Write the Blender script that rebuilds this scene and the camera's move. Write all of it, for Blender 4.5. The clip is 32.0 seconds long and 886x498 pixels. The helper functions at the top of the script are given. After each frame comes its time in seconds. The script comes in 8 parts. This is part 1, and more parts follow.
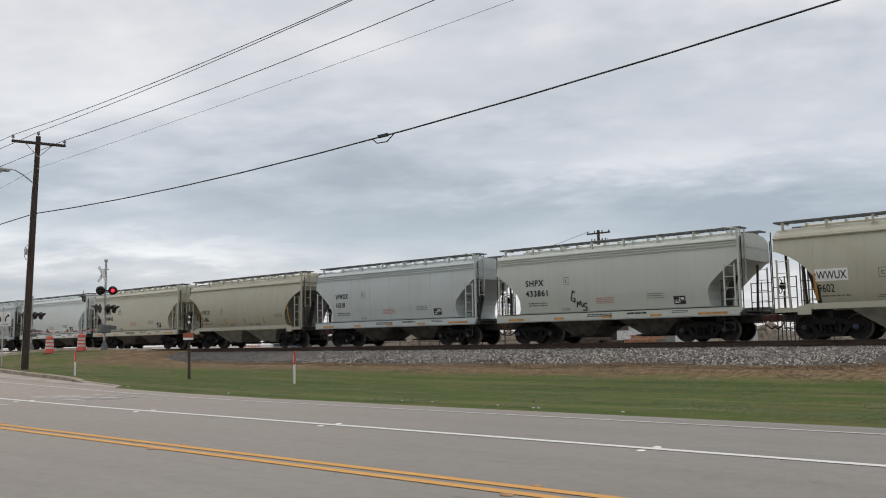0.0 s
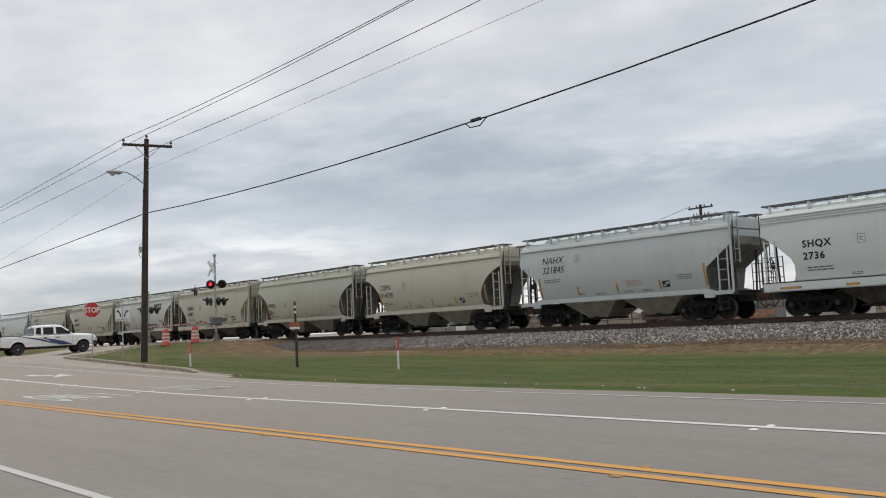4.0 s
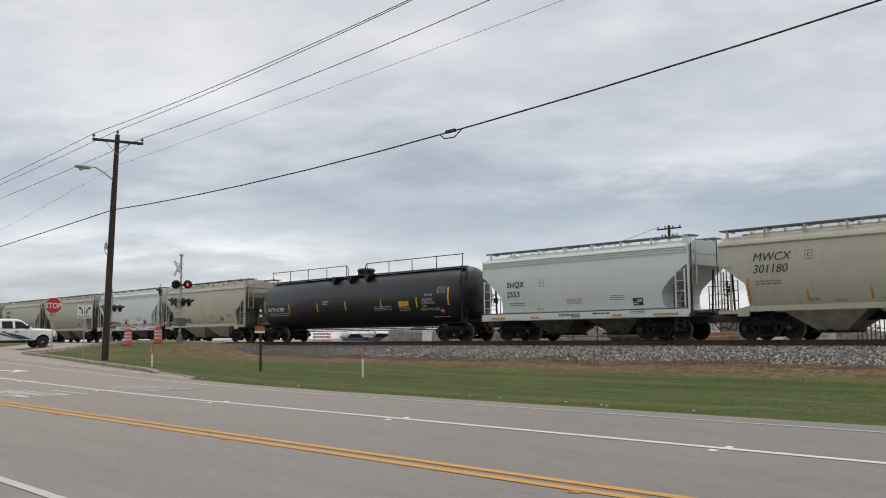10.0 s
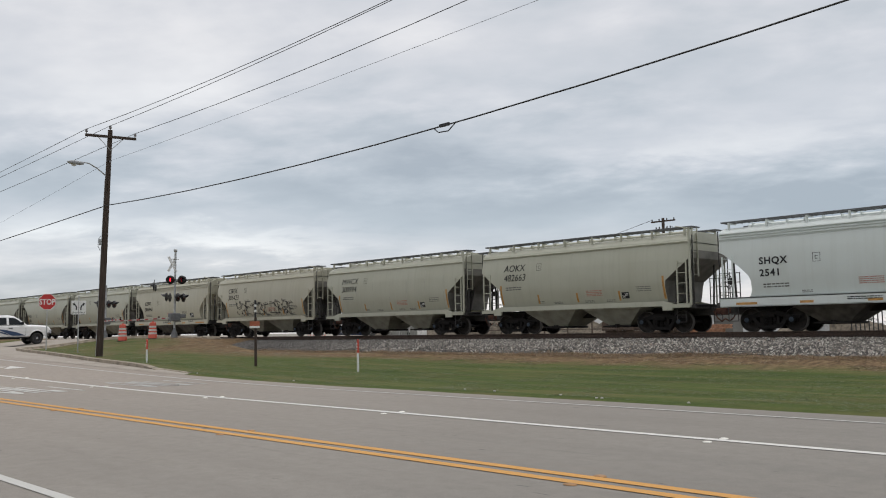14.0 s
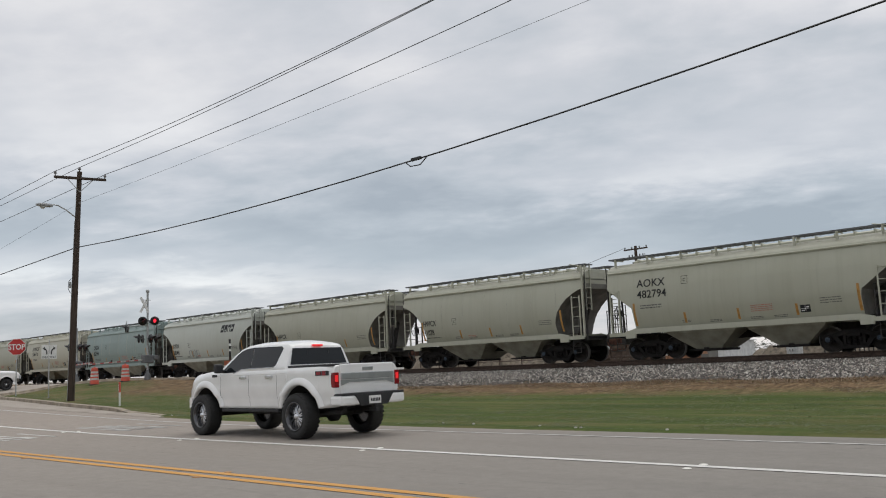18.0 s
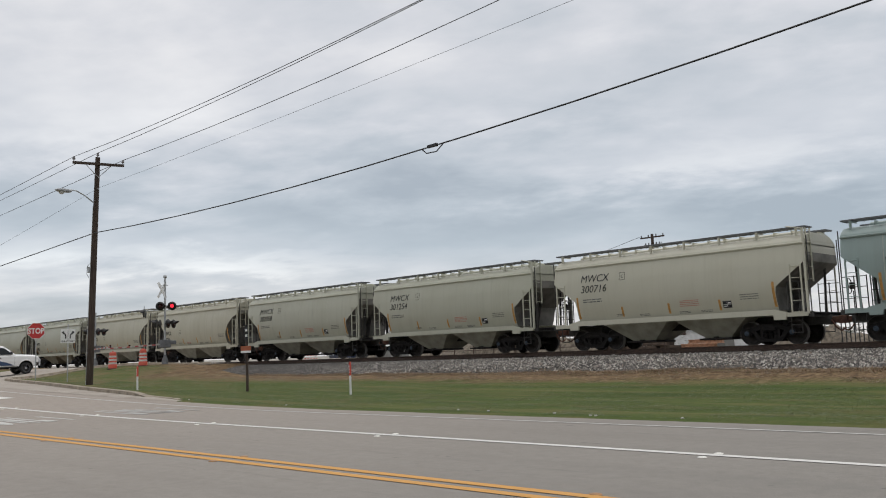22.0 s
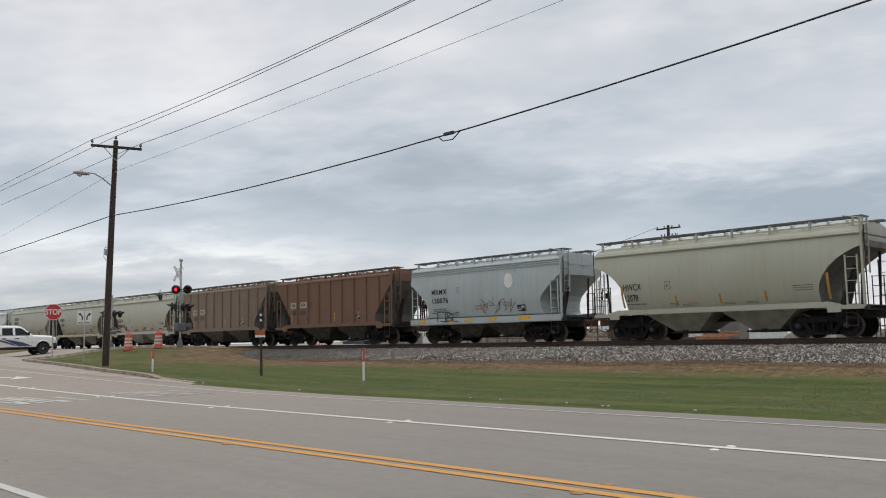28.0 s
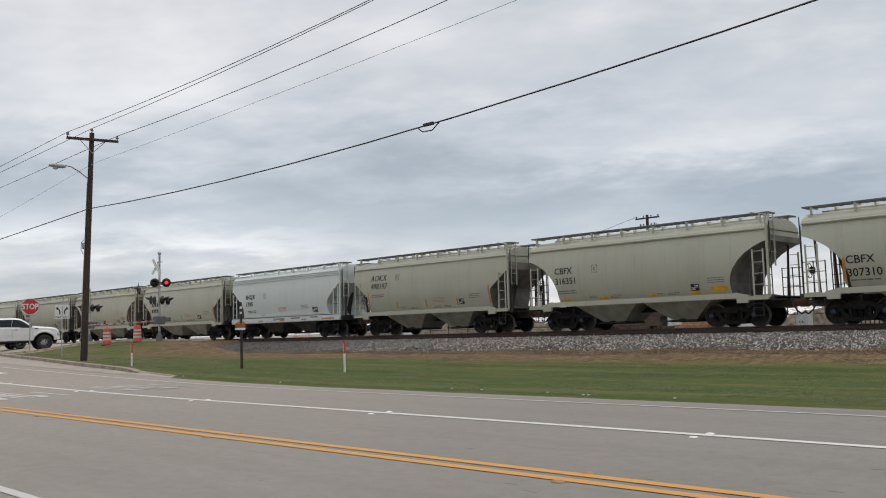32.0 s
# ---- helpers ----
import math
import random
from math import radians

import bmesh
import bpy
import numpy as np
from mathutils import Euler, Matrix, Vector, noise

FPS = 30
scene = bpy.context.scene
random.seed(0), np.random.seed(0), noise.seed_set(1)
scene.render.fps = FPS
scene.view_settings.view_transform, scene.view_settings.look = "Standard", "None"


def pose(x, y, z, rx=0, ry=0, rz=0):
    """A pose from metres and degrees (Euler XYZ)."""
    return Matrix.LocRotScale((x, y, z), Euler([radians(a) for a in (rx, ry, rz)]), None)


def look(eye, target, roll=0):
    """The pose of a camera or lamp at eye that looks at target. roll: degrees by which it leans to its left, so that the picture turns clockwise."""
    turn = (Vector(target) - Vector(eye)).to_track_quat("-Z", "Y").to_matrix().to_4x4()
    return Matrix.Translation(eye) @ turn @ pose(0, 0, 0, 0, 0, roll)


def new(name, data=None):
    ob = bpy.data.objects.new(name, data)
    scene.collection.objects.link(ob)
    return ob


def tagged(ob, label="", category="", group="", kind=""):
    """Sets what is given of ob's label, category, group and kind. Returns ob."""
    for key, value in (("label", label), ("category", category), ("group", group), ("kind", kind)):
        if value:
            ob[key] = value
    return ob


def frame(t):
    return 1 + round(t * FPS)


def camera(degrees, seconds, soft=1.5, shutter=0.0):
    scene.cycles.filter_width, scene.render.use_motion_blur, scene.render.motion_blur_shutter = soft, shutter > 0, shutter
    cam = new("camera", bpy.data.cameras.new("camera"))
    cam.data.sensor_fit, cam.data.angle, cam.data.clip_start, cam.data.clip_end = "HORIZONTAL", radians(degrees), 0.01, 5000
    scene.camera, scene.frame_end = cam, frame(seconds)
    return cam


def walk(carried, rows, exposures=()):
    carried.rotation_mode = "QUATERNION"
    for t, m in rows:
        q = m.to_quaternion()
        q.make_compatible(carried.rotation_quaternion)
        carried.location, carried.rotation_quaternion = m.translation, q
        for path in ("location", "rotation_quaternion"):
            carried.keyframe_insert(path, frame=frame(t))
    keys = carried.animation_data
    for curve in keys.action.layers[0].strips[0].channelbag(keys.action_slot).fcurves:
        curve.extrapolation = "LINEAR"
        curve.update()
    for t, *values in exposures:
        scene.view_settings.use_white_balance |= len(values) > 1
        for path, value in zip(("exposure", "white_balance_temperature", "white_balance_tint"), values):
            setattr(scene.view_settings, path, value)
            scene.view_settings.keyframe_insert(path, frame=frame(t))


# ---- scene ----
cam = camera(53.96, 32.0, soft=1.05)
EYE = (0.0, 0.0, 1.42)
walk(cam, [(t, pose(*EYE, 90 + p, r, y)) for t, y, p, r in (
    (0, 41.47, 6.05, 1.01), (0.5, 41.55, 6.21, 1.31), (1, 43.36, 6.12, 2.20), (1.5, 46.51, 5.57, 2.56), (2, 47.98, 5.12, 2.55),
    (2.5, 48.17, 4.97, 2.55), (3, 48.15, 5.04, 2.59), (3.5, 48.12, 5.12, 2.68), (5.5, 47.99, 5.48, 2.51), (6, 47.84, 5.42, 1.96),
    (6.5, 47.42, 5.37, 1.18), (7, 47.19, 5.60, 0.82), (7.5, 47.02, 5.80, 0.74), (8, 46.82, 6.01, 0.50), (8.5, 46.55, 6.20, 0.43),
    (9, 46.32, 6.23, 0.60), (9.5, 46.01, 5.97, 0.52), (10, 45.87, 5.80, 0.46), (10.5, 45.93, 5.76, 0.58), (11, 45.99, 5.65, 0.79),
    (11.5, 45.97, 5.62, 0.77), (12, 45.97, 5.59, 0.59), (12.5, 45.97, 5.56, 0.53), (13, 45.85, 5.52, 0.63), (13.5, 45.69, 5.42, 0.64),
    (15.5, 44.66, 5.71, 1.89), (16, 44.31, 6.22, 2.10), (16.5, 44.08, 6.54, 2.17), (17, 44.05, 6.82, 2.27), (17.5, 44.07, 7.23, 2.42),
    (18, 44.04, 7.53, 2.50), (18.5, 43.97, 7.59, 2.37), (19, 43.90, 7.48, 2.02), (19.5, 43.85, 7.44, 1.81), (20, 43.69, 7.44, 1.42),
    (20.5, 43.51, 7.44, 1.24), (21, 43.45, 7.40, 1.14), (21.5, 43.68, 7.23, 1.42), (22, 45.03, 6.72, 2.07), (22.5, 46.59, 6.14, 2.12),
    (23, 46.89, 6.00, 1.98), (23.5, 46.74, 6.09, 2.03), (24, 46.54, 6.11, 1.91), (24.5, 46.39, 6.09, 1.74), (25, 46.28, 6.11, 1.57),
    (25.5, 46.12, 6.15, 1.37), (27.5, 45.89, 5.93, 1.15), (28, 45.90, 5.95, 1.07), (28.5, 45.88, 5.92, 0.95), (29, 45.92, 5.89, 1.00),
    (29.5, 45.86, 5.89, 0.91), (30, 45.74, 5.80, 0.79), (30.5, 45.52, 5.66, 0.98), (31, 45.23, 5.50, 1.35), (31.5, 44.80, 5.33, 1.64),
    (32, 44.65, 5.33, 1.61),
)], [(0, 0.0), (15.5, 0.0), (17.0, 0.0), (18.0, -0.07), (20.5, -0.07), (22.5, 0.0), (32, 0.0)])

# ---------- sky, sun, exposure ----------
world = bpy.data.worlds.new("world")
scene.world = world
world.use_nodes = True
wn = world.node_tree
wn.nodes.clear()


def wnode(kind, **kw):
    nd = wn.nodes.new(kind)
    for k, v in kw.items():
        nd.inputs[k.replace("_", " ")].default_value = v
    return nd


def wmath(op, a, b=0.0, clamp=False):
    nd = wn.nodes.new("ShaderNodeMath")
    nd.operation, nd.use_clamp = op, clamp
    for i, s in enumerate((a, b)):
        if isinstance(s, (int, float)):
            nd.inputs[i].default_value = s
        else:
            wn.links.new(s, nd.inputs[i])
    return nd.outputs[0]


def wramp(fac, stops):
    nd = wn.nodes.new("ShaderNodeValToRGB")
    el = nd.color_ramp.elements
    while len(el) < len(stops):
        el.new(0.5)
    for e, (p, c) in zip(el, stops):
        e.position, e.color = p, (*c, 1)
    wn.links.new(fac, nd.inputs[0])
    return nd.outputs[0]


def wmix(kind, fac, a, b):
    nd = wn.nodes.new("ShaderNodeMix")
    nd.data_type, nd.blend_type = "RGBA", kind
    for s, i in ((fac, 0), (a, 6), (b, 7)):
        if isinstance(s, (int, float)):
            nd.inputs[i].default_value = s
        elif isinstance(s, tuple):
            nd.inputs[i].default_value = (*s, 1)
        else:
            wn.links.new(s, nd.inputs[i])
    return nd.outputs[2]


tc = wn.nodes.new("ShaderNodeTexCoord")
sep = wn.nodes.new("ShaderNodeSeparateXYZ")
wn.links.new(tc.outputs["Generated"], sep.inputs[0])
dx, dy = sep.outputs[0], sep.outputs[1]
up = wmath("MAXIMUM", sep.outputs[2], 0.0)
# cloud layer: the direction met with a flat sheet overhead
den = wmath("ADD", up, 0.18)
cu = wmath("DIVIDE", wmath("ADD", wmath("MULTIPLY", dx, 0.80), wmath("MULTIPLY", dy, 0.60)), den)
cv = wmath("DIVIDE", wmath("SUBTRACT", wmath("MULTIPLY", dy, 0.80), wmath("MULTIPLY", dx, 0.60)), den)
comb = wn.nodes.new("ShaderNodeCombineXYZ")
wn.links.new(wmath("MULTIPLY", cu, 0.8), comb.inputs[0])
wn.links.new(cv, comb.inputs[1])
comb.inputs[2].default_value = 3.7
n1 = wnode("ShaderNodeTexNoise", Scale=1.0, Detail=5.0, Roughness=0.55, Distortion=0.1)
n2 = wnode("ShaderNodeTexNoise", Scale=3.6, Detail=6.0, Roughness=0.55, Distortion=0.15)
for nd in (n1, n2):
    wn.links.new(comb.outputs[0], nd.inputs["Vector"])
cloud = wmath("ADD", wmath("MULTIPLY", n1.outputs[0], 0.64), wmath("MULTIPLY", n2.outputs[0], 0.36))
# the larger cloud masses: bearing and height as slopes from straight over the tracks, edges torn by noise
fore = wmath("MAXIMUM", wmath("ADD", wmath("MULTIPLY", dx, -0.719), wmath("MULTIPLY", dy, 0.695)), 0.08)
bear = wmath("DIVIDE", wmath("ADD", wmath("MULTIPLY", dx, 0.695), wmath("MULTIPLY", dy, 0.719)), fore)
slope = wmath("DIVIDE", up, fore)
bear = wmath("ADD", bear, wmath("MULTIPLY", wmath("SUBTRACT", n1.outputs[0], 0.5), 0.5))
slope = wmath("ADD", slope, wmath("MULTIPLY", wmath("SUBTRACT", n2.outputs[0], 0.5), 0.12))
for a0, e0, sa, se, amp in ((-0.47, 0.27, 0.16, 0.035, 0.11), (-0.24, 0.118, 0.09, 0.012, 0.13), (0.04, 0.275, 0.16, 0.030, 0.08), (0.27, 0.205, 0.16, 0.016, 0.07),
                            (0.46, 0.235, 0.12, 0.018, 0.05), (-0.05, 0.150, 0.34, 0.028, -0.05), (0.28, 0.140, 0.2, 0.025, -0.08), (-0.18, 0.33, 0.2, 0.05, 0.04), (0.48, 0.33, 0.16, 0.06, -0.06), (0.50, 0.16, 0.14, 0.04, -0.10), (-0.45, 0.175, 0.15, 0.02, -0.05)):
    qa = wmath("DIVIDE", wmath("SUBTRACT", bear, a0), sa)
    qe = wmath("DIVIDE", wmath("SUBTRACT", slope, e0), se)
    blob = wmath("POWER", 2.718, wmath("MULTIPLY", wmath("ADD", wmath("MULTIPLY", qa, qa), wmath("MULTIPLY", qe, qe)), -0.5))
    cloud = wmath("ADD", cloud, wmath("MULTIPLY", blob, amp * 1.15))
grey = wramp(cloud, [(0.30, (0.41, 0.445, 0.485)), (0.42, (0.515, 0.545, 0.58)), (0.51, (0.63, 0.64, 0.668)), (0.58, (0.74, 0.738, 0.75)), (0.70, (0.93, 0.915, 0.905))])
# by height: pale over the horizon, a cooler band, then even cloud
tint = wramp(up, [(0.0, (1.13, 1.085, 1.05)), (0.05, (1.02, 1.015, 1.01)), (0.12, (0.88, 0.93, 0.965)), (0.20, (0.93, 0.955, 0.975)), (0.32, (1.03, 1.025, 1.02)), (0.6, (1.04, 1.03, 1.02))])
col = wmix("MULTIPLY", 1.0, grey, tint)
sky = wn.nodes.new("ShaderNodeTexSky")
sky.sky_type, sky.sun_disc, sky.sun_elevation, sky.sun_rotation = "NISHITA", False, radians(75), radians(-20)
# thin cover: a little of the clear sky behind the cloud
col = wmix("ADD", 0.012, col, sky.outputs[0])
bg = wnode("ShaderNodeBackground", Strength=1.0)
wn.links.new(col, bg.inputs[0])
wo = wn.nodes.new("ShaderNodeOutputWorld")
wn.links.new(bg.outputs[0], wo.inputs[0])

sun = new("sun", bpy.data.lights.new("sun", "SUN"))
sun.data.energy, sun.data.angle, sun.data.color = 1.25, radians(60), (1.0, 0.965, 0.91)
sun.matrix_world = look((-8, 22, 90), (0, 0, 0))

# ---------- materials ----------
MATS = {}


def mat(name, build):
    """A node material, made once. build(nodes helper, principled)."""
    if name in MATS:
        return MATS[name]
    m = bpy.data.materials.new(name)
    m.use_nodes = True
    nt = m.node_tree
    bs = nt.nodes["Principled BSDF"]
    build(Nodes(nt), bs)
    MATS[name] = m
    return m


class Nodes:
    def __init__(self, nt):
        self.nt = nt

    def add(self, kind):
        return self.nt.nodes.new(kind)

    def link(self, a, b):
        self.nt.links.new(a, b)

    def coord(self, which="Object", scale=(1, 1, 1)):
        mp = self.add("ShaderNodeMapping")
        self.link(self.add("ShaderNodeTexCoord").outputs[which], mp.inputs[0])
        mp.inputs["Scale"].default_value = scale
        return mp.outputs[0]

    def noise(self, scale, detail=4, rough=0.55, vec=None, dist=0.0):
        nd = self.add("ShaderNodeTexNoise")
        nd.inputs["Scale"].default_value, nd.inputs["Detail"].default_value = scale, detail
        nd.inputs["Roughness"].default_value, nd.inputs["Distortion"].default_value = rough, dist
        self.link(vec or self.coord(), nd.inputs["Vector"])
        return nd.outputs[0]

    def ramp(self, fac, stops):
        nd = self.add("ShaderNodeValToRGB")
        el = nd.color_ramp.elements
        while len(el) < len(stops):
            el.new(0.5)
        for e, (p, c) in zip(el, stops):
            e.position = p
            e.color = (*c, 1) if isinstance(c, tuple) else (c, c, c, 1)
        self.link(fac, nd.inputs[0])
        return nd.outputs[0]

    def mix(self, fac, a, b, kind="MIX"):
        nd = self.add("ShaderNodeMix")
        nd.data_type, nd.blend_type = "RGBA", kind
        for s, i in ((fac, 0), (a, 6), (b, 7)):
            if isinstance(s, (int, float)):
                nd.inputs[i].default_value = s
            elif isinstance(s, tuple):
                nd.inputs[i].default_value = (*s, 1)
            else:
                self.link(s, nd.inputs[i])
        return nd.outputs[2]

    def math(self, op, a, b=0.0):
        nd = self.add("ShaderNodeMath")
        nd.operation = op
        for i, s in enumerate((a, b)):
            if isinstance(s, (int, float)):
                nd.inputs[i].default_value = s
            else:
                self.link(s, nd.inputs[i])
        return nd.outputs[0]

    def bump(self, bs, height, strength=0.3, dist=0.02):
        nd = self.add("ShaderNodeBump")
        nd.inputs["Strength"].default_value, nd.inputs["Distance"].default_value = strength, dist
        self.link(height, nd.inputs["Height"])
        self.link(nd.outputs[0], bs.inputs["Normal"])


def plain(name, col, rough=0.6, metal=0.0, vary=0.18, scale=6.0, bump=0.0):
    def b(n, bs):
        f = n.noise(scale, 5)
        lo, hi = tuple(c * (1 - vary) for c in col), tuple(min(1, c * (1 + vary)) for c in col)
        n.link(n.ramp(f, [(0.35, lo), (0.65, hi)]), bs.inputs["Base Color"])
        bs.inputs["Roughness"].default_value, bs.inputs["Metallic"].default_value = rough, metal
        if bump:
            n.bump(bs, n.noise(scale * 6, 3), bump, 0.01)
    return mat(name, b)


def car_paint(name, col, dirt=0.5, rust=0.0, gloss=0.36):
    """Weathered freight-car paint: soft mottling, vertical run-down streaks, road dirt towards random patches, rust spots."""
    def b(n, bs):
        rnd = n.add("ShaderNodeObjectInfo").outputs["Random"]
        add = n.add("ShaderNodeVectorMath")
        cmb = n.add("ShaderNodeCombineXYZ")
        n.link(n.math("MULTIPLY", rnd, 40.0), cmb.inputs[0])
        n.link(n.coord(), add.inputs[0])
        n.link(cmb.outputs[0], add.inputs[1])
        mp = n.add("ShaderNodeMapping")
        mp.inputs["Scale"].default_value = (3.2, 1.0, 0.16)
        n.link(add.outputs[0], mp.inputs[0])
        streak = n.noise(1.3, 6, 0.65, mp.outputs[0])
        broad = n.noise(0.55, 4, 0.5, add.outputs[0], 0.3)
        fine = n.noise(9.0, 5, 0.6, add.outputs[0])
        c1 = n.mix(n.ramp(streak, [(0.48, 0.0), (0.80, min(1.0, dirt * 0.55))]), col, tuple(c * 0.62 * k for c, k in zip(col, (1.0, 0.96, 0.86))))
        c2 = n.mix(n.ramp(broad, [(0.40, 0.0), (0.70, 0.45 * dirt)]), c1, tuple(c * 0.72 * k for c, k in zip(col, (1.05, 1.0, 0.88))))
        c3 = n.mix(n.ramp(fine, [(0.62, 0.0), (0.80, 0.35)]), c2, tuple(min(1, c * 1.12) for c in col))
        if rust:
            mp2 = n.add("ShaderNodeMapping")
            mp2.inputs["Scale"].default_value = (5.0, 1.0, 0.5)
            n.link(add.outputs[0], mp2.inputs[0])
            sp = n.noise(1.6, 7, 0.7, mp2.outputs[0])
            c3 = n.mix(n.ramp(sp, [(0.60, 0.0), (0.70, rust)]), c3, (0.12, 0.055, 0.03))
        n.link(c3, bs.inputs["Base Color"])
        n.link(n.ramp(fine, [(0.3, gloss), (0.8, gloss + 0.25)]), bs.inputs["Roughness"])
        bs.inputs["Specular IOR Level"].default_value = 0.5
        n.bump(bs, n.noise(0.9, 3, 0.5, add.outputs[0]), 0.25, 0.05)
    return mat(name, b)


def asphalt_build(n, bs):
    v = n.coord("Object")
    fine = n.noise(55, 4, 0.7, v)
    agg = n.noise(160, 2, 0.6, v)
    broad = n.noise(0.12, 5, 0.6, v, 0.4)
    track = n.noise(1.0, 4, 0.5, n.coord("Object", (0.02, 0.9, 1)))
    smear = n.noise(1.4, 6, 0.65, n.coord("Object", (0.10, 1.6, 1)), 0.4)
    c = n.ramp(fine, [(0.3, (0.180, 0.167, 0.149)), (0.7, (0.270, 0.250, 0.223))])
    c = n.mix(n.ramp(broad, [(0.35, 0.0), (0.7, 0.55)]), c, (0.305, 0.282, 0.252))
    c = n.mix(n.ramp(track, [(0.45, 0.0), (0.65, 0.30)]), c, (0.165, 0.155, 0.143))
    c = n.mix(n.ramp(smear, [(0.62, 0.0), (0.76, 0.6)]), c, (0.105, 0.102, 0.10))
    mid = n.noise(5.0, 7, 0.75, n.coord("Object", (0.9, 1.0, 1)), 0.2)
    c = n.mix(n.ramp(mid, [(0.42, 0.0), (0.66, 0.45)]), c, (0.168, 0.155, 0.140))
    spot = n.noise(2.1, 3, 0.5, n.coord("Object", (0.7, 3.0, 1)))
    c = n.mix(n.ramp(spot, [(0.69, 0.0), (0.73, 0.75)]), c, (0.075, 0.072, 0.07))
    sx = n.add("ShaderNodeSeparateXYZ")
    n.link(v, sx.inputs[0])
    old = n.ramp(n.math("DIVIDE", n.math("SUBTRACT", -4.0, sx.outputs[0]), 26.0), [(0.0, 0.0), (1.0, 0.85)])
    c = n.mix(old, c, n.ramp(n.noise(5, 5, 0.6, v), [(0.3, (0.280, 0.237, 0.202)), (0.7, (0.372, 0.320, 0.272))]))
    c = n.mix(n.ramp(agg, [(0.62, 0.0), (0.75, 0.4)]), c, (0.38, 0.365, 0.34))
    n.link(c, bs.inputs["Base Color"])
    bs.inputs["Roughness"].default_value = 0.85
    bs.inputs["Specular IOR Level"].default_value = 0.3
    n.bump(bs, fine, 0.35, 0.01)


def concrete_build(n, bs):
    v = n.coord("Object")
    c = n.ramp(n.noise(30, 5, 0.65, v), [(0.3, (0.30, 0.262, 0.225)), (0.7, (0.42, 0.372, 0.32))])
    c = n.mix(n.ramp(n.noise(0.8, 5, 0.6, v, 0.4), [(0.4, 0.0), (0.75, 0.6)]), c, (0.225, 0.19, 0.155))
    n.link(c, bs.inputs["Base Color"])
    bs.inputs["Roughness"].default_value = 0.9
    n.bump(bs, n.noise(60, 3, 0.6, v), 0.3, 0.01)


def ground_build(n, bs):
    """Mown grass with dry patches; bare brown earth and dead grass where the ballast ends."""
    v = n.coord("Object")
    sepn = n.add("ShaderNodeSeparateXYZ")
    n.link(v, sepn.inputs[0])
    x, y = sepn.outputs[0], sepn.outputs[1]
    fine = n.noise(14, 6, 0.7, v)
    mid = n.noise(1.1, 5, 0.6, n.coord("Object", (0.35, 1.3, 1)), 0.5)
    g = n.ramp(fine, [(0.30, (0.058, 0.081, 0.019)), (0.52, (0.075, 0.104, 0.025)), (0.72, (0.104, 0.126, 0.036))])
    tuft = n.noise(3.5, 6, 0.72, n.coord("Object", (1.3, 0.7, 1)))
    g = n.mix(n.ramp(tuft, [(0.38, 0.55), (0.55, 0.0)]), g, (0.048, 0.070, 0.018))
    g = n.mix(n.ramp(tuft, [(0.55, 0.0), (0.70, 0.5)]), g, (0.135, 0.145, 0.052))
    g = n.mix(n.ramp(mid, [(0.46, 0.0), (0.66, 0.65)]), g, (0.140, 0.120, 0.050))
    rows = n.noise(1.0, 5, 0.6, n.coord("Object", (0.05, 0.85, 1)), 0.6)
    g = n.mix(n.ramp(rows, [(0.36, 0.6), (0.47, 0.0)]), g, (0.040, 0.066, 0.016))
    g = n.mix(n.ramp(rows, [(0.54, 0.0), (0.66, 0.55)]), g, (0.150, 0.140, 0.055))
    dead = n.ramp(n.noise(3.2, 8, 0.78, n.coord("Object", (1.7, 0.6, 1))), [(0.34, (0.040, 0.028, 0.017)), (0.47, (0.130, 0.085, 0.048)), (0.57, (0.225, 0.155, 0.088)), (0.68, (0.33, 0.25, 0.15))])
    wob = n.math("ADD", y, n.math("MULTIPLY", n.math("SUBTRACT", n.noise(0.45, 7, 0.72, v), 0.5), 6.5))
    bare = n.ramp(n.math("DIVIDE", n.math("ADD", x, 50.0), 20.0), [(0.05, 0.0), (0.3, 1.0), (0.7, 1.0), (1.0, 0.0)])
    wob = n.math("ADD", wob, n.math("MULTIPLY", bare, 3.2))
    brown = n.ramp(n.math("DIVIDE", n.math("SUBTRACT", wob, 22.6), 10.0), [(0.12, 0.0), (0.36, 1.0)])
    # worn, dry ground on the corner by the crossing
    corner = n.ramp(n.math("DIVIDE", n.math("SUBTRACT", -34.0, x), 12.0), [(0.0, 0.0), (0.8, 1.0)])
    patchy = n.ramp(n.noise(0.7, 6, 0.7, v), [(0.46, 0.0), (0.60, 0.75)])
    g = n.mix(n.math("MULTIPLY", corner, patchy), g, (0.175, 0.130, 0.070))
    dead = n.mix(n.ramp(n.noise(0.8, 6, 0.7, n.coord("Object", (0.5, 1.5, 1))), [(0.60, 0.0), (0.70, 0.7)]), dead, (0.105, 0.108, 0.045))
    c = n.mix(brown, g, dead)
    far = n.ramp(n.math("DIVIDE", n.math("SUBTRACT", wob, 35.5), 10.0), [(0.0, 0.0), (0.2, 1.0)])
    lot = n.ramp(n.noise(0.25, 5, 0.6, v), [(0.35, (0.25, 0.235, 0.205)), (0.7, (0.36, 0.34, 0.30))])
    c = n.mix(far, c, lot)
    n.link(c, bs.inputs["Base Color"])
    bs.inputs["Roughness"].default_value = 0.95
    bs.inputs["Specular IOR Level"].default_value = 0.15
    n.bump(bs, n.noise(20, 5, 0.75, v), 0.5, 0.04)


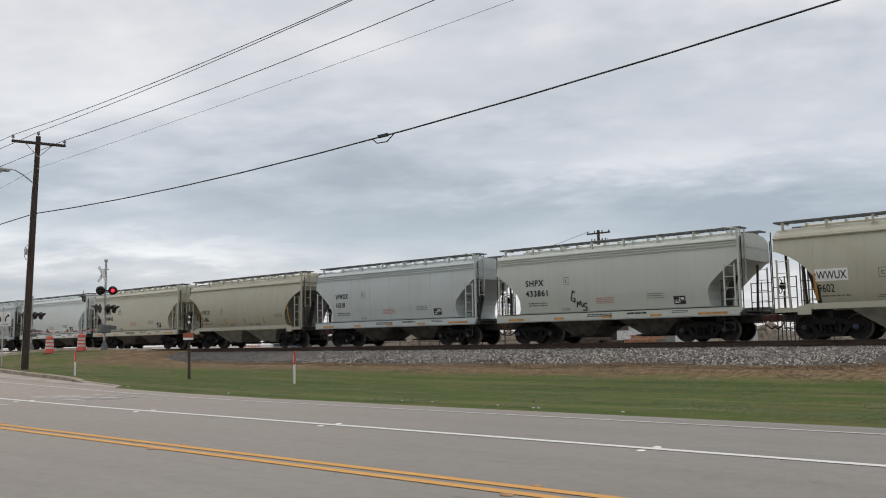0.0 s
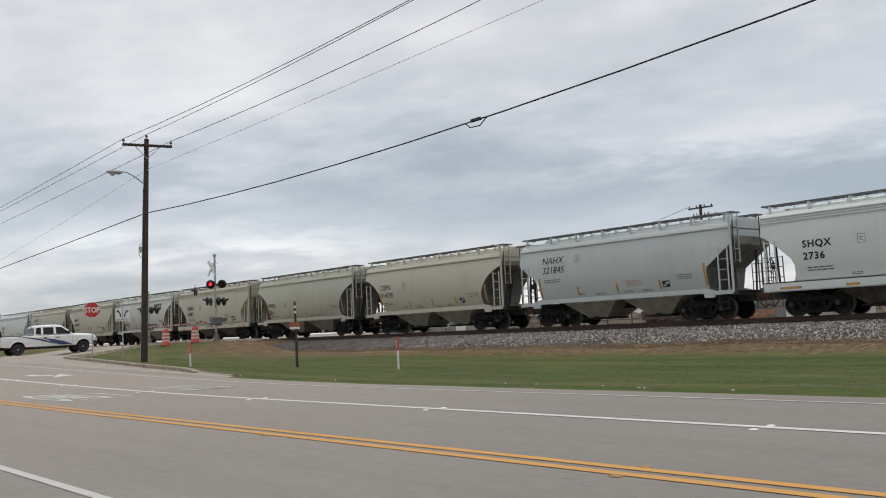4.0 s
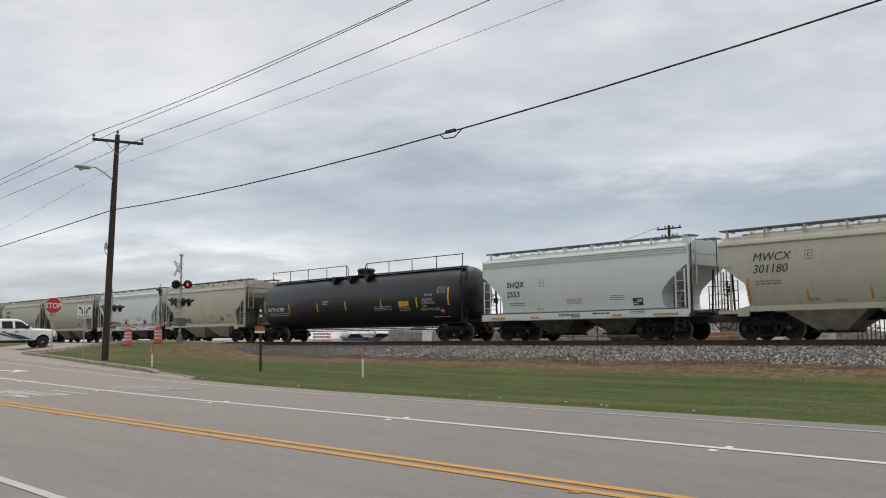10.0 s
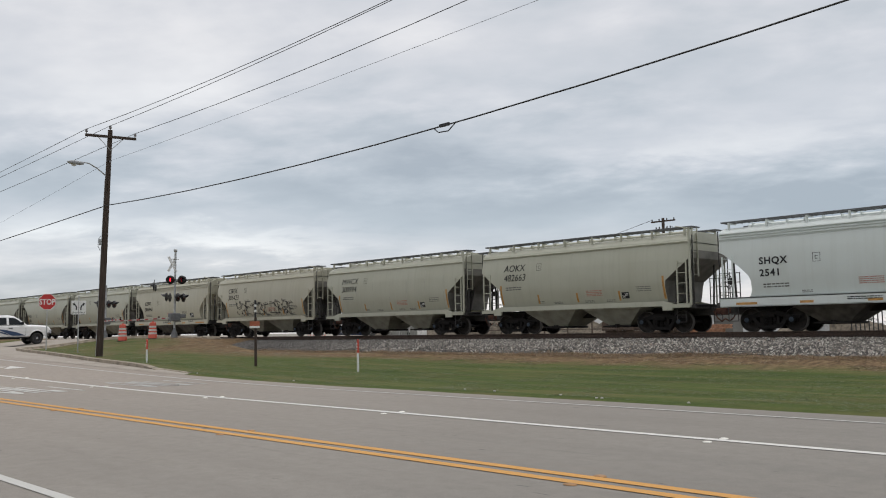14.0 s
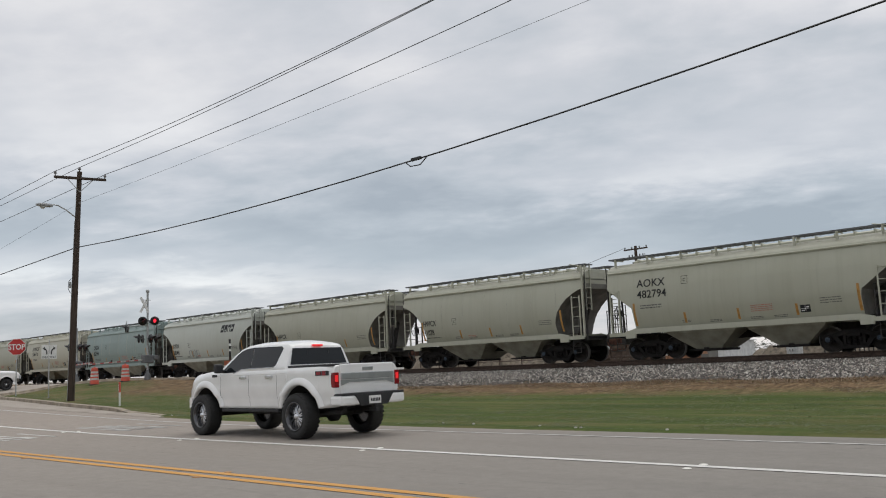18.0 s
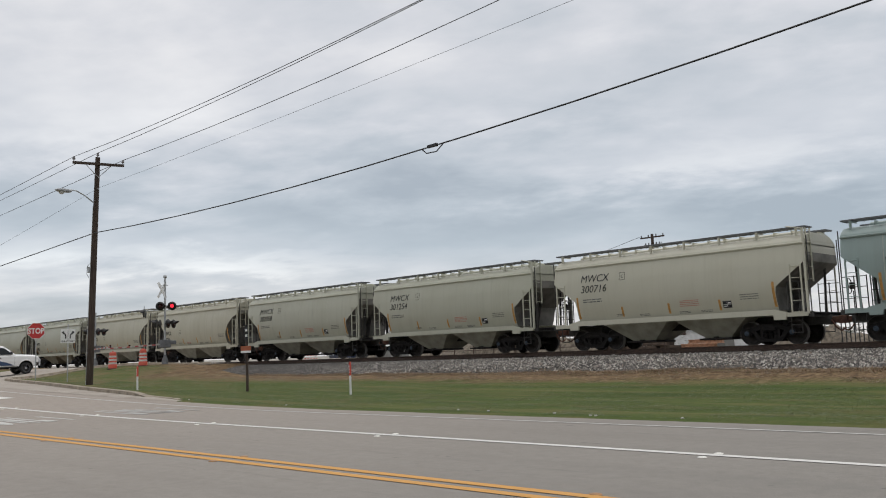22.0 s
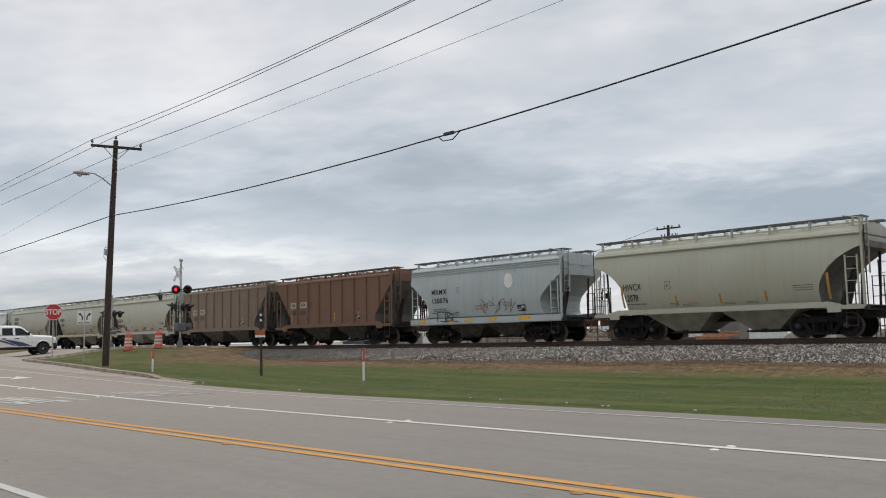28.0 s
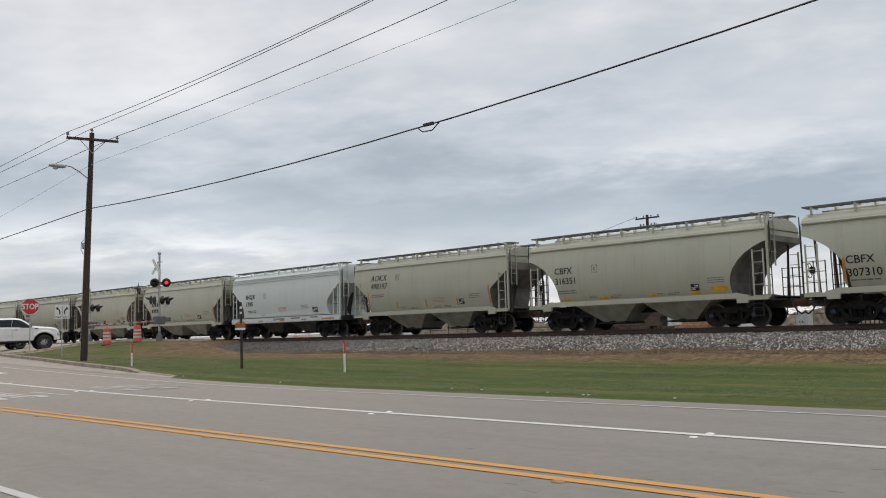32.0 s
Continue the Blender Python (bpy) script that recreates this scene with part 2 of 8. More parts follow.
def island_build(n, bs, hi=(0.16, 0.18, 0.06)):
    v = n.coord("Object")
    fine = n.noise(9, 6, 0.7, v)
    n.link(n.ramp(fine, [(0.3, (0.05, 0.075, 0.02)), (0.7, hi)]), bs.inputs["Base Color"])
    bs.inputs["Roughness"].default_value = 0.95


def stone_build(n, bs):
    r = n.add("ShaderNodeNewGeometry").outputs["Random Per Island"]
    c = n.ramp(r, [(0.0, (0.030, 0.026, 0.022)), (0.38, (0.078, 0.068, 0.058)), (0.64, (0.205, 0.180, 0.153)), (0.82, (0.46, 0.425, 0.375)), (0.93, (0.62, 0.59, 0.53)), (1.0, (0.22, 0.145, 0.10))])
    # darker, more even stone towards the crossing
    sx = n.add("ShaderNodeSeparateXYZ")
    n.link(n.coord(), sx.inputs[0])
    c = n.mix(n.ramp(n.math("DIVIDE", n.math("SUBTRACT", -31.0, sx.outputs[0]), 12.0), [(0.0, 0.0), (1.0, 0.72)]), c, (0.085, 0.078, 0.072))
    n.link(n.mix(0.10, c, n.ramp(n.noise(40, 4), [(0.3, 0.1), (0.7, 0.5)])), bs.inputs["Base Color"])
    bs.inputs["Roughness"].default_value = 0.9


def line_build(col):
    def b(n, bs):
        v = n.coord("Object")
        wear = n.ramp(n.noise(7, 6, 0.75, n.coord("Object", (0.5, 1.5, 1))), [(0.60, 0.0), (0.74, 0.7)])
        n.link(n.mix(wear, n.mix(n.noise(40, 3, 0.6, v), tuple(c * 0.8 for c in col), col), (0.24, 0.23, 0.21)), bs.inputs["Base Color"])
        bs.inputs["Roughness"].default_value = 0.75
    return b


def wood_build(n, bs):
    f = n.noise(3.0, 6, 0.7, n.coord("Object", (8, 8, 0.35)))
    n.link(n.ramp(f, [(0.3, (0.026, 0.018, 0.014)), (0.55, (0.062, 0.043, 0.033)), (0.8, (0.12, 0.092, 0.072))]), bs.inputs["Base Color"])
    bs.inputs["Roughness"].default_value = 0.9
    n.bump(bs, f, 0.6, 0.02)


def rail_build(n, bs):
    f = n.noise(12, 5)
    n.link(n.ramp(f, [(0.3, (0.035, 0.022, 0.016)), (0.7, (0.085, 0.052, 0.036))]), bs.inputs["Base Color"])
    bs.inputs["Roughness"].default_value = 0.75


def grime_build(n, bs):
    f = n.noise(5, 5, 0.6)
    n.link(n.ramp(f, [(0.3, (0.012, 0.011, 0.011)), (0.6, (0.028, 0.024, 0.022)), (0.8, (0.060, 0.047, 0.037))]), bs.inputs["Base Color"])
    bs.inputs["Roughness"].default_value, bs.inputs["Specular IOR Level"].default_value = 0.8, 0.2


def lamp_build(col, strength):
    def b(n, bs):
        bs.inputs["Base Color"].default_value = (*col, 1)
        bs.inputs["Emission Color"].default_value = (*col, 1)
        bs.inputs["Emission Strength"].default_value = strength
        bs.inputs["Roughness"].default_value = 0.3
    return b


def glass_build(n, bs):
    bs.inputs["Base Color"].default_value = (0.012, 0.015, 0.018, 1)
    bs.inputs["Roughness"].default_value = 0.06
    bs.inputs["Specular IOR Level"].default_value = 0.3


def gloss_build(col, rough=0.22, coat=0.6):
    def b(n, bs):
        f = n.noise(2.5, 4)
        n.link(n.ramp(f, [(0.3, tuple(c * 0.93 for c in col)), (0.7, col)]), bs.inputs["Base Color"])
        bs.inputs["Roughness"].default_value, bs.inputs["Coat Weight"].default_value = rough, coat
    return b


ASPHALT, CONCRETE = mat("asphalt", asphalt_build), mat("concrete", concrete_build)
GROUND, STONE = mat("mown_grass_and_dirt", ground_build), mat("ballast_stone", stone_build)
WHITE_LINE, YELLOW_LINE = mat("white_road_paint", line_build((0.70, 0.685, 0.65))), mat("yellow_road_paint", line_build((0.62, 0.31, 0.07)))
WOOD, RAIL, GRIME = mat("creosoted_wood", wood_build), mat("rusty_rail", rail_build), mat("brake_dust_grime", grime_build)
STEEL = plain("worn_wheel_steel", (0.20, 0.18, 0.165), 0.4, 0.8)
GALV = plain("galvanised_steel", (0.42, 0.43, 0.43), 0.5, 0.6)
GREY_PIPE = plain("grey_weathered_steel", (0.15, 0.155, 0.16), 0.6, 0.3)
RUBBER = plain("black_rubber", (0.014, 0.014, 0.014), 0.7, 0, 0.3, 20)
BLACK = plain("black_paint", (0.012, 0.012, 0.013), 0.45)
INK = plain("black_stencil_ink", (0.016, 0.017, 0.019), 0.6)
GRAFFITI = plain("dark_spray_paint", (0.03, 0.028, 0.03), 0.5)
RED_INK = plain("red_stencil_ink", (0.45, 0.19, 0.15), 0.6)
WHITE = plain("white_paint", (0.76, 0.76, 0.74), 0.45, 0, 0.06)
REFLECT_Y = plain("yellow_reflective_tape", (0.70, 0.38, 0.03), 0.4, 0, 0.2)
REFLECT_O = plain("faded_orange_tape", (0.46, 0.235, 0.06), 0.5, 0, 0.25)
RED = plain("red_paint", (0.50, 0.030, 0.028), 0.45, 0, 0.1)
ORANGE = plain("orange_plastic", (0.52, 0.075, 0.04), 0.45, 0, 0.08)
RED_LAMP = mat("lit_red_lens", lamp_build((1.0, 0.03, 0.06), 1.1))
RED_DARK = plain("unlit_red_lens", (0.04, 0.006, 0.008), 0.2)
TAIL_LAMP = mat("lit_tail_lamp", lamp_build((0.8, 0.02, 0.025), 0.55))
GLASS = mat("tinted_glass", glass_build)
CABLE = plain("black_cable", (0.012, 0.012, 0.013), 0.5)

# ---------- mesh tools ----------
MESHES = {}


class M:
    """Collects faces of one mesh."""

    def __init__(self):
        self.v, self.f, self.sm = [], [], []

    def add(self, vs, fs, smooth=False):
        o = len(self.v)
        self.v += [tuple(p) for p in vs]
        self.f += [tuple(i + o for i in q) for q in fs]
        self.sm += [smooth] * len(fs)
        return self

    def box(self, x0, x1, y0, y1, z0, z1):
        return self.add([(x, y, z) for x in (x0, x1) for y in (y0, y1) for z in (z0, z1)],
                        [(0, 1, 3, 2), (4, 6, 7, 5), (0, 4, 5, 1), (2, 3, 7, 6), (0, 2, 6, 4), (1, 5, 7, 3)])

    def slab(self, x0, x1, y0, y1, z0, z1, b=0.02):
        """A box with chamfered edges."""
        bm = bmesh.new()
        bmesh.ops.create_cube(bm, size=1)
        for q in bm.verts:
            q.co = ((x0 + x1) / 2 + q.co.x * (x1 - x0), (y0 + y1) / 2 + q.co.y * (y1 - y0), (z0 + z1) / 2 + q.co.z * (z1 - z0))
        bmesh.ops.bevel(bm, geom=bm.edges[:], offset=b, segments=2, affect="EDGES", profile=0.5)
        bm.verts.index_update()
        self.add([q.co[:] for q in bm.verts], [[w.index for w in fc.verts] for fc in bm.faces])
        bm.free()
        return self

    def prism(self, poly, y0, y1, axis="y"):
        """A flat outline drawn out along one axis. poly: (x, z) for y, (y, z) for x, (x, y) for z."""
        put = {"y": lambda a, b, c: (a, c, b), "x": lambda a, b, c: (c, a, b), "z": lambda a, b, c: (a, b, c)}[axis]
        n = len(poly)
        vs = [put(a, b, y0) for a, b in poly] + [put(a, b, y1) for a, b in poly]
        fs = [(i, (i + 1) % n, n + (i + 1) % n, n + i) for i in range(n)]
        return self.add(vs, fs + [tuple(range(n))[::-1], tuple(range(n, 2 * n))])

    def rod(self, a, b, r, n=6, r2=None, smooth=True):
        a, b = Vector(a), Vector(b)
        q = (b - a).to_track_quat("Z", "Y")
        vs = []
        for p, rr in ((a, r), (b, r if r2 is None else r2)):
            for i in range(n):
                w = 2 * math.pi * (i + 0.5) / n
                vs.append(tuple(p + q @ Vector((rr * math.cos(w), rr * math.sin(w), 0))))
        self.add(vs, [(i, (i + 1) % n, n + (i + 1) % n, n + i) for i in range(n)], smooth)
        return self.add(vs, [tuple(range(n))[::-1], tuple(range(n, 2 * n))])

    def path(self, pts, r, n=6):
        for a, b in zip(pts, pts[1:]):
            self.rod(a, b, r, n)
        return self

    def lathe(self, prof, n=24, axis="z", at=(0, 0, 0), smooth=True, cap=True):
        """Turn (radius, height) pairs about an axis."""
        put = {"z": lambda c, s, h: (c, s, h), "y": lambda c, s, h: (c, h, s), "x": lambda c, s, h: (h, c, s)}[axis]
        vs, fs = [], []
        for r, h in prof:
            for i in range(n):
                w = 2 * math.pi * i / n
                p = put(r * math.cos(w), r * math.sin(w), h)
                vs.append((p[0] + at[0], p[1] + at[1], p[2] + at[2]))
        k = len(prof)
        for j in range(k - 1):
            for i in range(n):
                fs.append((j * n + i, j * n + (i + 1) % n, (j + 1) * n + (i + 1) % n, (j + 1) * n + i))
        self.add(vs, fs, smooth)
        return self.add(vs, [tuple(range(n)), tuple(range((k - 1) * n, k * n))[::-1]]) if cap else self

    def loft(self, rings, smooth=False, cap=True, closed=True):
        n = len(rings[0])
        vs = [p for r in rings for p in r]
        m = n if closed else n - 1
        fs = [(j * n + i, j * n + (i + 1) % n, (j + 1) * n + (i + 1) % n, (j + 1) * n + i) for j in range(len(rings) - 1) for i in range(m)]
        self.add(vs, fs, smooth)
        if cap:
            self.add(vs, [tuple(range(n))[::-1], tuple(range(len(vs) - n, len(vs)))])
        return self

    def mesh(self, name, fix=True):
        me = bpy.data.meshes.new(name)
        me.from_pydata(self.v, [], self.f)
        me.polygons.foreach_set("use_smooth", self.sm)
        me.materials.append(None)
        if fix:
            bm = bmesh.new()
            bm.from_mesh(me)
            bmesh.ops.recalc_face_normals(bm, faces=bm.faces[:])
            bm.to_mesh(me)
            bm.free()
        me.update()
        return me


def welded(shape):
    """The mesh of a shape with its touching corners joined."""
    me = shape.mesh("part")
    bm = bmesh.new()
    bm.from_mesh(me)
    bmesh.ops.remove_doubles(bm, verts=bm.verts[:], dist=1e-4)
    bm.to_mesh(me)
    bm.free()
    return me


def obj(name, me, material, parent=None, label="", at=None):
    ob = new(name, me)
    ob.parent = parent
    if at is not None:
        ob.location = at
    if len(me.materials) == 0:
        me.materials.append(None)
    if me.materials[0] is None:
        ob.material_slots[0].link = "OBJECT"
    ob.material_slots[0].material = material
    if label:
        ob["label"] = label
    return ob


def part(name, shape, material, parent, label="", at=None):
    return obj(name, shape.mesh(name) if isinstance(shape, M) else shape, material, parent, label, at)


def shared(key, make):
    """One mesh for all alike parts."""
    if key not in MESHES:
        got = make()
        MESHES[key] = got.mesh("part") if isinstance(got, M) else got
    return MESHES[key]


def thing(name, at=(0, 0, 0), label="", category="", group="", kind="", turn=0):
    ob = new(name)
    ob.matrix_basis = pose(*at, 0, 0, turn)
    ob.empty_display_size = 0.2
    return tagged(ob, label, category, group, kind)


def solid(name, shape, material, label, category, at=(0, 0, 0), group="", kind="", turn=0):
    ob = part(name, shape, material, None)
    ob.matrix_basis = pose(*at, 0, 0, turn)
    return tagged(ob, label, category, group, kind)


def letters(text, size, bold=0.0, shear=0.0, width=1.0, depth=0.004, spacing=1.0):
    """Flat raised letters as a mesh in the x-z plane that faces -y, first letter's foot at the origin."""
    key = ("text", text, size, bold, shear, width, spacing)
    if key in MESHES:
        return MESHES[key]
    cu = bpy.data.curves.new("letters", "FONT")
    cu.body, cu.size, cu.offset, cu.shear, cu.extrude, cu.resolution_u = text, size, bold, shear, depth / 2, 3
    cu.space_character = spacing
    tmp = bpy.data.objects.new("letters", cu)
    scene.collection.objects.link(tmp)
    bpy.context.view_layer.update()
    me = bpy.data.meshes.new_from_object(tmp.evaluated_get(bpy.context.evaluated_depsgraph_get()))
    me.transform(Matrix.Diagonal((width, 1, 1, 1)))
    me.transform(Matrix.Rotation(math.pi / 2, 4, "X"))
    me.materials.clear()
    me.materials.append(None)
    bpy.data.objects.remove(tmp)
    bpy.data.curves.remove(cu)
    MESHES[key] = me
    return me


def smooth(a, b, x):
    t = min(1.0, max(0.0, (x - a) / (b - a)))
    return t * t * (3 - 2 * t)

# ---------- ground, road, track ----------
TRACK_Y, RAIL_Z = 33.6, 1.22
PROFILE = ((-400, 0.1), (-30, 0.05), (-4.0, -0.02), (-3.2, -0.08), (14.2, -0.08), (14.78, 0.0), (20, 0.05), (25, 0.20), (28.4, 0.44), (31, 0.70), (36.2, 0.70), (39, 0.55), (60, 0.52), (2500, 0.52))
KERB = ((-27.8, 14.75), (-32.7, 15.35), (-37.3, 15.7), (-44.1, 16.5), (-49.5, 17.1), (-52.2, 17.6), (-54.0, 18.4), (-54.9, 19.6), (-55.0, 21.2), (-54.4, 23.0), (-53.4, 25.5), (-52.8, 28.5), (-52.6, 30.5))


def profile_z(y):
    for (a, za), (b, zb) in zip(PROFILE, PROFILE[1:]):
        if y <= b:
            return za + (zb - za) * max(0.0, (y - a) / (b - a))
    return PROFILE[-1][1]


def rise(x):
    """The land climbs gently towards the crossing."""
    return 0.7 * smooth(-18, -58, x)


def ramp_up(y):
    """How much of that climb each part of the road's width takes."""
    return 0.25 + 0.50 * smooth(6.4, 12.4, y) + 0.25 * smooth(11, 15, y)


def land_z(x, y):
    in_by = smooth(25.5, 28.5, y)
    w = smooth(-39 - 9 * in_by, -47 - 6 * in_by, x) if 14.2 < y < 75 else 0.0
    bank = 1.15 * smooth(19 + 1.6 * smooth(-55, -61, x), 28, y) - 0.5 * smooth(38, 50, y) + 0.2 * smooth(-54, -62, x) * smooth(14, 18, y) * (1 - smooth(17, 22, y))
    climb = rise(x) * ramp_up(y) * (1 - smooth(22, 29, y))
    return profile_z(y) * (1 - w) + climb + w * bank


def spread(stops):
    """Grid lines: (from, to, step) stretches joined."""
    out = []
    for a, b, s in stops:
        n = max(1, round((b - a) / s))
        out += [a + (b - a) * i / n for i in range(n)]
    return out + [stops[-1][1]]


def build_ground():
    xs = spread(((-2500, -400, 300), (-400, -110, 30), (-110, -20, 1.0), (-20, 20, 4), (20, 200, 30), (200, 2500, 400)))
    ys = spread(((-400, -30, 60), (-30, -4, 6), (-4, 14.2, 3), (14.2, 40, 0.6), (40, 100, 6), (100, 2500, 300)))
    m = M()
    nx = len(xs)
    vs = []
    for y in ys:
        for x in xs:
            z = land_z(x, y)
            if 15.2 < y < 31 and -110 < x < 20:
                z += 0.05 * noise.noise((x * 0.5, y * 0.8, 0))
            if inside_road(x, y):
                z -= 0.10
            vs.append((x, y, z))
    fs = [(j * nx + i, j * nx + i + 1, (j + 1) * nx + i + 1, (j + 1) * nx + i) for j in range(len(ys) - 1) for i in range(nx - 1)]
    m.add(vs, fs, True)
    return solid("ground", m, GROUND, "mown green verge with dry brown patches beside the railway", "ground", kind="structure")


def kerb_y(x):
    """The kerb's near side at that x; far off where there is none."""
    for (xa, ya), (xb, yb) in zip(KERB[:7], KERB[1:7]):
        if xb <= x <= xa:
            return ya + (yb - ya) * (x - xa) / (xb - xa)
    return 99


def kerb_x(y):
    for (xa, ya), (xb, yb) in zip(KERB[6:], KERB[7:]):
        if ya <= y <= yb:
            return xa + (xb - xa) * (y - ya) / (yb - ya)
    return KERB[-1][0] if y > 20 else KERB[6][0]


def inside_road(x, y):
    if not (14.2 < y < 70 and -73 < x < -28):
        return False
    if y > 18.4:
        return x < kerb_x(y) - 0.6
    return y < kerb_y(x) - 0.5 if x > -54 else True


build_ground()

road = thing("road", label="worn grey asphalt road with faded lane paint", category="road", kind="structure")
m = M()
xs = spread(((-420, -120, 20), (-120, -70, 5), (-70, -10, 1.5), (-10, 40, 5), (40, 270, 23)))
ys = (-3.4, 3.0, 5.5, 6.4, 7.2, 8.0, 9.0, 10.2, 11.1, 11.8, 12.6, 13.4, 14.5, 14.85)
zs = (-0.01, 0.012, 0.017, 0.019, 0.019, 0.017, 0.014, 0.012, 0.009, 0.006, 0.003, 0.0, -0.012, -0.10)
vs = [(x, y + (0.16 * noise.noise((x * 0.6, 0, 3)) + 0.08 * noise.noise((x * 2.3, 0, 9)) if y > 14.4 and x > -28 else 0), z + rise(x) * ramp_up(y)) for x in xs for y, z in zip(ys, zs)]
k = len(ys)
m.add(vs, [(i * k + j, (i + 1) * k + j, (i + 1) * k + j + 1, i * k + j + 1) for i in range(len(xs) - 1) for j in range(k - 1)], True)
part("carriageway", m, ASPHALT, road)


def road_z(y, x=0.0):
    up_here = rise(x) * ramp_up(y)
    for (a, za), (b, zb) in zip(zip(ys, zs), list(zip(ys, zs))[1:]):
        if a <= y <= b:
            return za + (zb - za) * (y - a) / (b - a) + up_here
    return up_here


def line(name, x0, x1, yc, w, material, label, step=1.5):
    q = M()
    n = max(1, int((x1 - x0) / step))
    vs = []
    for i in range(n + 1):
        x = x0 + (x1 - x0) * i / n
        for s in (-1, 1):
            y = yc + s * w / 2
            vs.append((x, y, road_z(y, x) + 0.007))
    q.add(vs, [(2 * i, 2 * i + 2, 2 * i + 3, 2 * i + 1) for i in range(n)])
    return part(name, q, material, road, label)


WORN_LINE = mat("worn_white_road_paint", line_build((0.56, 0.55, 0.52)))
line("edge_line", -220, 180, 3.07, 0.12, WORN_LINE, "worn white edge line")
line("centre_line", -260, 180, 6.56, 0.15, YELLOW_LINE, "yellow centre line")
line("centre_line", -260, 180, 6.85, 0.15, YELLOW_LINE, "yellow centre line")
line("lane_line", -260, 180, 10.19, 0.165, WHITE_LINE, "white lane line")
line("edge_line", -51, 180, 13.46, 0.11, WORN_LINE, "thin worn white edge line")

# side road that climbs to the crossing
side = thing("side_road", label="pale concrete side road climbing to the level crossing", category="road", kind="structure")
m = M()
vs, fs, cols = [], [], 12
pts = [((-27.0, 14.6), (-27.0, 14.35))]
for x, y in KERB[:5]:
    pts.append(((x, y), (x - max(0.0, (-40 - x) * 0.8), 14.35)))
pts += [((-52.2, 17.6), (-63.0, 14.35)), ((-54.0, 18.4), (-70.0, 14.35)), ((-54.9, 19.6), (-73.0, 16.5))]
pts += [((x, y), (-73.0, y - 0.5)) for x, y in KERB[8:]]
pts += [((-52.6, y), (-73.0, y)) for y in (31.6, 36, 40, 60)]
for (a, b) in pts:
    for j in range(cols):
        t = j / (cols - 1)
        x, y = a[0] + (b[0] - a[0]) * t, a[1] + (b[1] - a[1]) * t
        vs.append((x, y, land_z(x, max(y, 14.8)) + 0.022 - (0.03 if y < 14.4 else 0.0)))
m.add(vs, [(i * cols + j, (i + 1) * cols + j, (i + 1) * cols + j + 1, i * cols + j + 1) for i in range(len(pts) - 1) for j in range(cols - 1)], True)
part("carriageway", m, CONCRETE, side)

# kerb round the grass corner, in lengths
kerb = thing("kerb", label="low weathered concrete kerb round the grass corner", category="kerb", kind="structure")


def dense(poly, step):
    out = [Vector(poly[0])]
    for a, b in zip(poly, poly[1:]):
        a, b = Vector(a), Vector(b)
        n = max(1, int((b - a).length / step))
        out += [a + (b - a) * (i + 1) / n for i in range(n)]
    return out


KERB_STONE = plain("weathered_kerb_concrete", (0.29, 0.245, 0.19), 0.9, 0, 0.3, 3.0, 0.3)
kp = dense(KERB, 0.6)
for i in range(0, len(kp) - 1, 5):
    seg = kp[i:i + 6]
    rows = []
    for j, p in enumerate(seg):
        a, b = (seg[j - 1] if j else p), (seg[j + 1] if j < len(seg) - 1 else p)
        d = (b - a).normalized()
        nrm = Vector((d.y, -d.x))
        h = 0.17 * smooth(-28.8, -32.0, p.x)
        z = land_z(p.x, p.y) - 0.025
        rows.append([(p.x + nrm.x * o, p.y + nrm.y * o, z + q) for o, q in ((-0.20, -0.25), (-0.19, h), (-0.05, h + 0.012), (0.08, h), (0.12, h * 0.45), (0.16, 0.052), (0.32, 0.050), (0.34, -0.25))])
    part("kerb_stone", M().loft(rows), KERB_STONE, kerb)

# rails, sleepers, ballast
track = thing("railway_track", at=(0, TRACK_Y, RAIL_Z), label="rusty rails on sleepers in grey stone ballast", category="railway track", kind="structure")
prof = [(-0.075, -0.185), (0.075, -0.185), (0.075, -0.172), (0.012, -0.155), (0.01, -0.05), (0.036, -0.038), (0.037, -0.006), (0.028, 0), (-0.028, 0), (-0.037, -0.006), (-0.036, -0.038), (-0.01, -0.05), (-0.012, -0.155), (-0.075, -0.172)]
for s in (-1, 1):
    part("rail", M().prism([(y + s * 0.755, z) for y, z in prof], -300, 120, "x"), RAIL, track, "rust-brown steel rail")
m = M()
rng = random.Random(4)
for i in range(700):
    x = -260 + i * 0.5
    m.box(x - 0.11, x + 0.11, -1.3 + rng.uniform(-0.03, 0.03), 1.3, -0.36, -0.19)
tagged(part("sleeper", m, WOOD, track, "dark creosoted wooden sleepers"), kind="stuff")
sec = [(-5.4, -0.86), (-5.0, -0.74), (-4.2, -0.55), (-3.2, -0.42), (-2.3, -0.30), (-1.4, -0.27), (1.4, -0.24), (2.2, -0.24), (4.2, -0.55), (5.2, -0.78)]
xs = spread(((-300, -110, 20), (-110, 0, 0.5), (0, 120, 12)))
m = M()
vs = []
for x in xs:
    for y, z in sec:
        edge = 0.35 * noise.noise((x * 0.35, y, 2)) if y < -4 else 0
        vs.append((x, y + edge, z + 0.05 * noise.noise((x * 1.3, y * 1.3, 7))))
k = len(sec)
m.add(vs, [(i * k + j, (i + 1) * k + j, (i + 1) * k + j + 1, i * k + j + 1) for i in range(len(xs) - 1) for j in range(k - 1)], True)
BED = plain("ballast_bed", (0.085, 0.075, 0.066), 0.95, 0, 0.5, 16, 0.8)
part("ballast_bed", m, BED, track, "grey crushed stone bed")


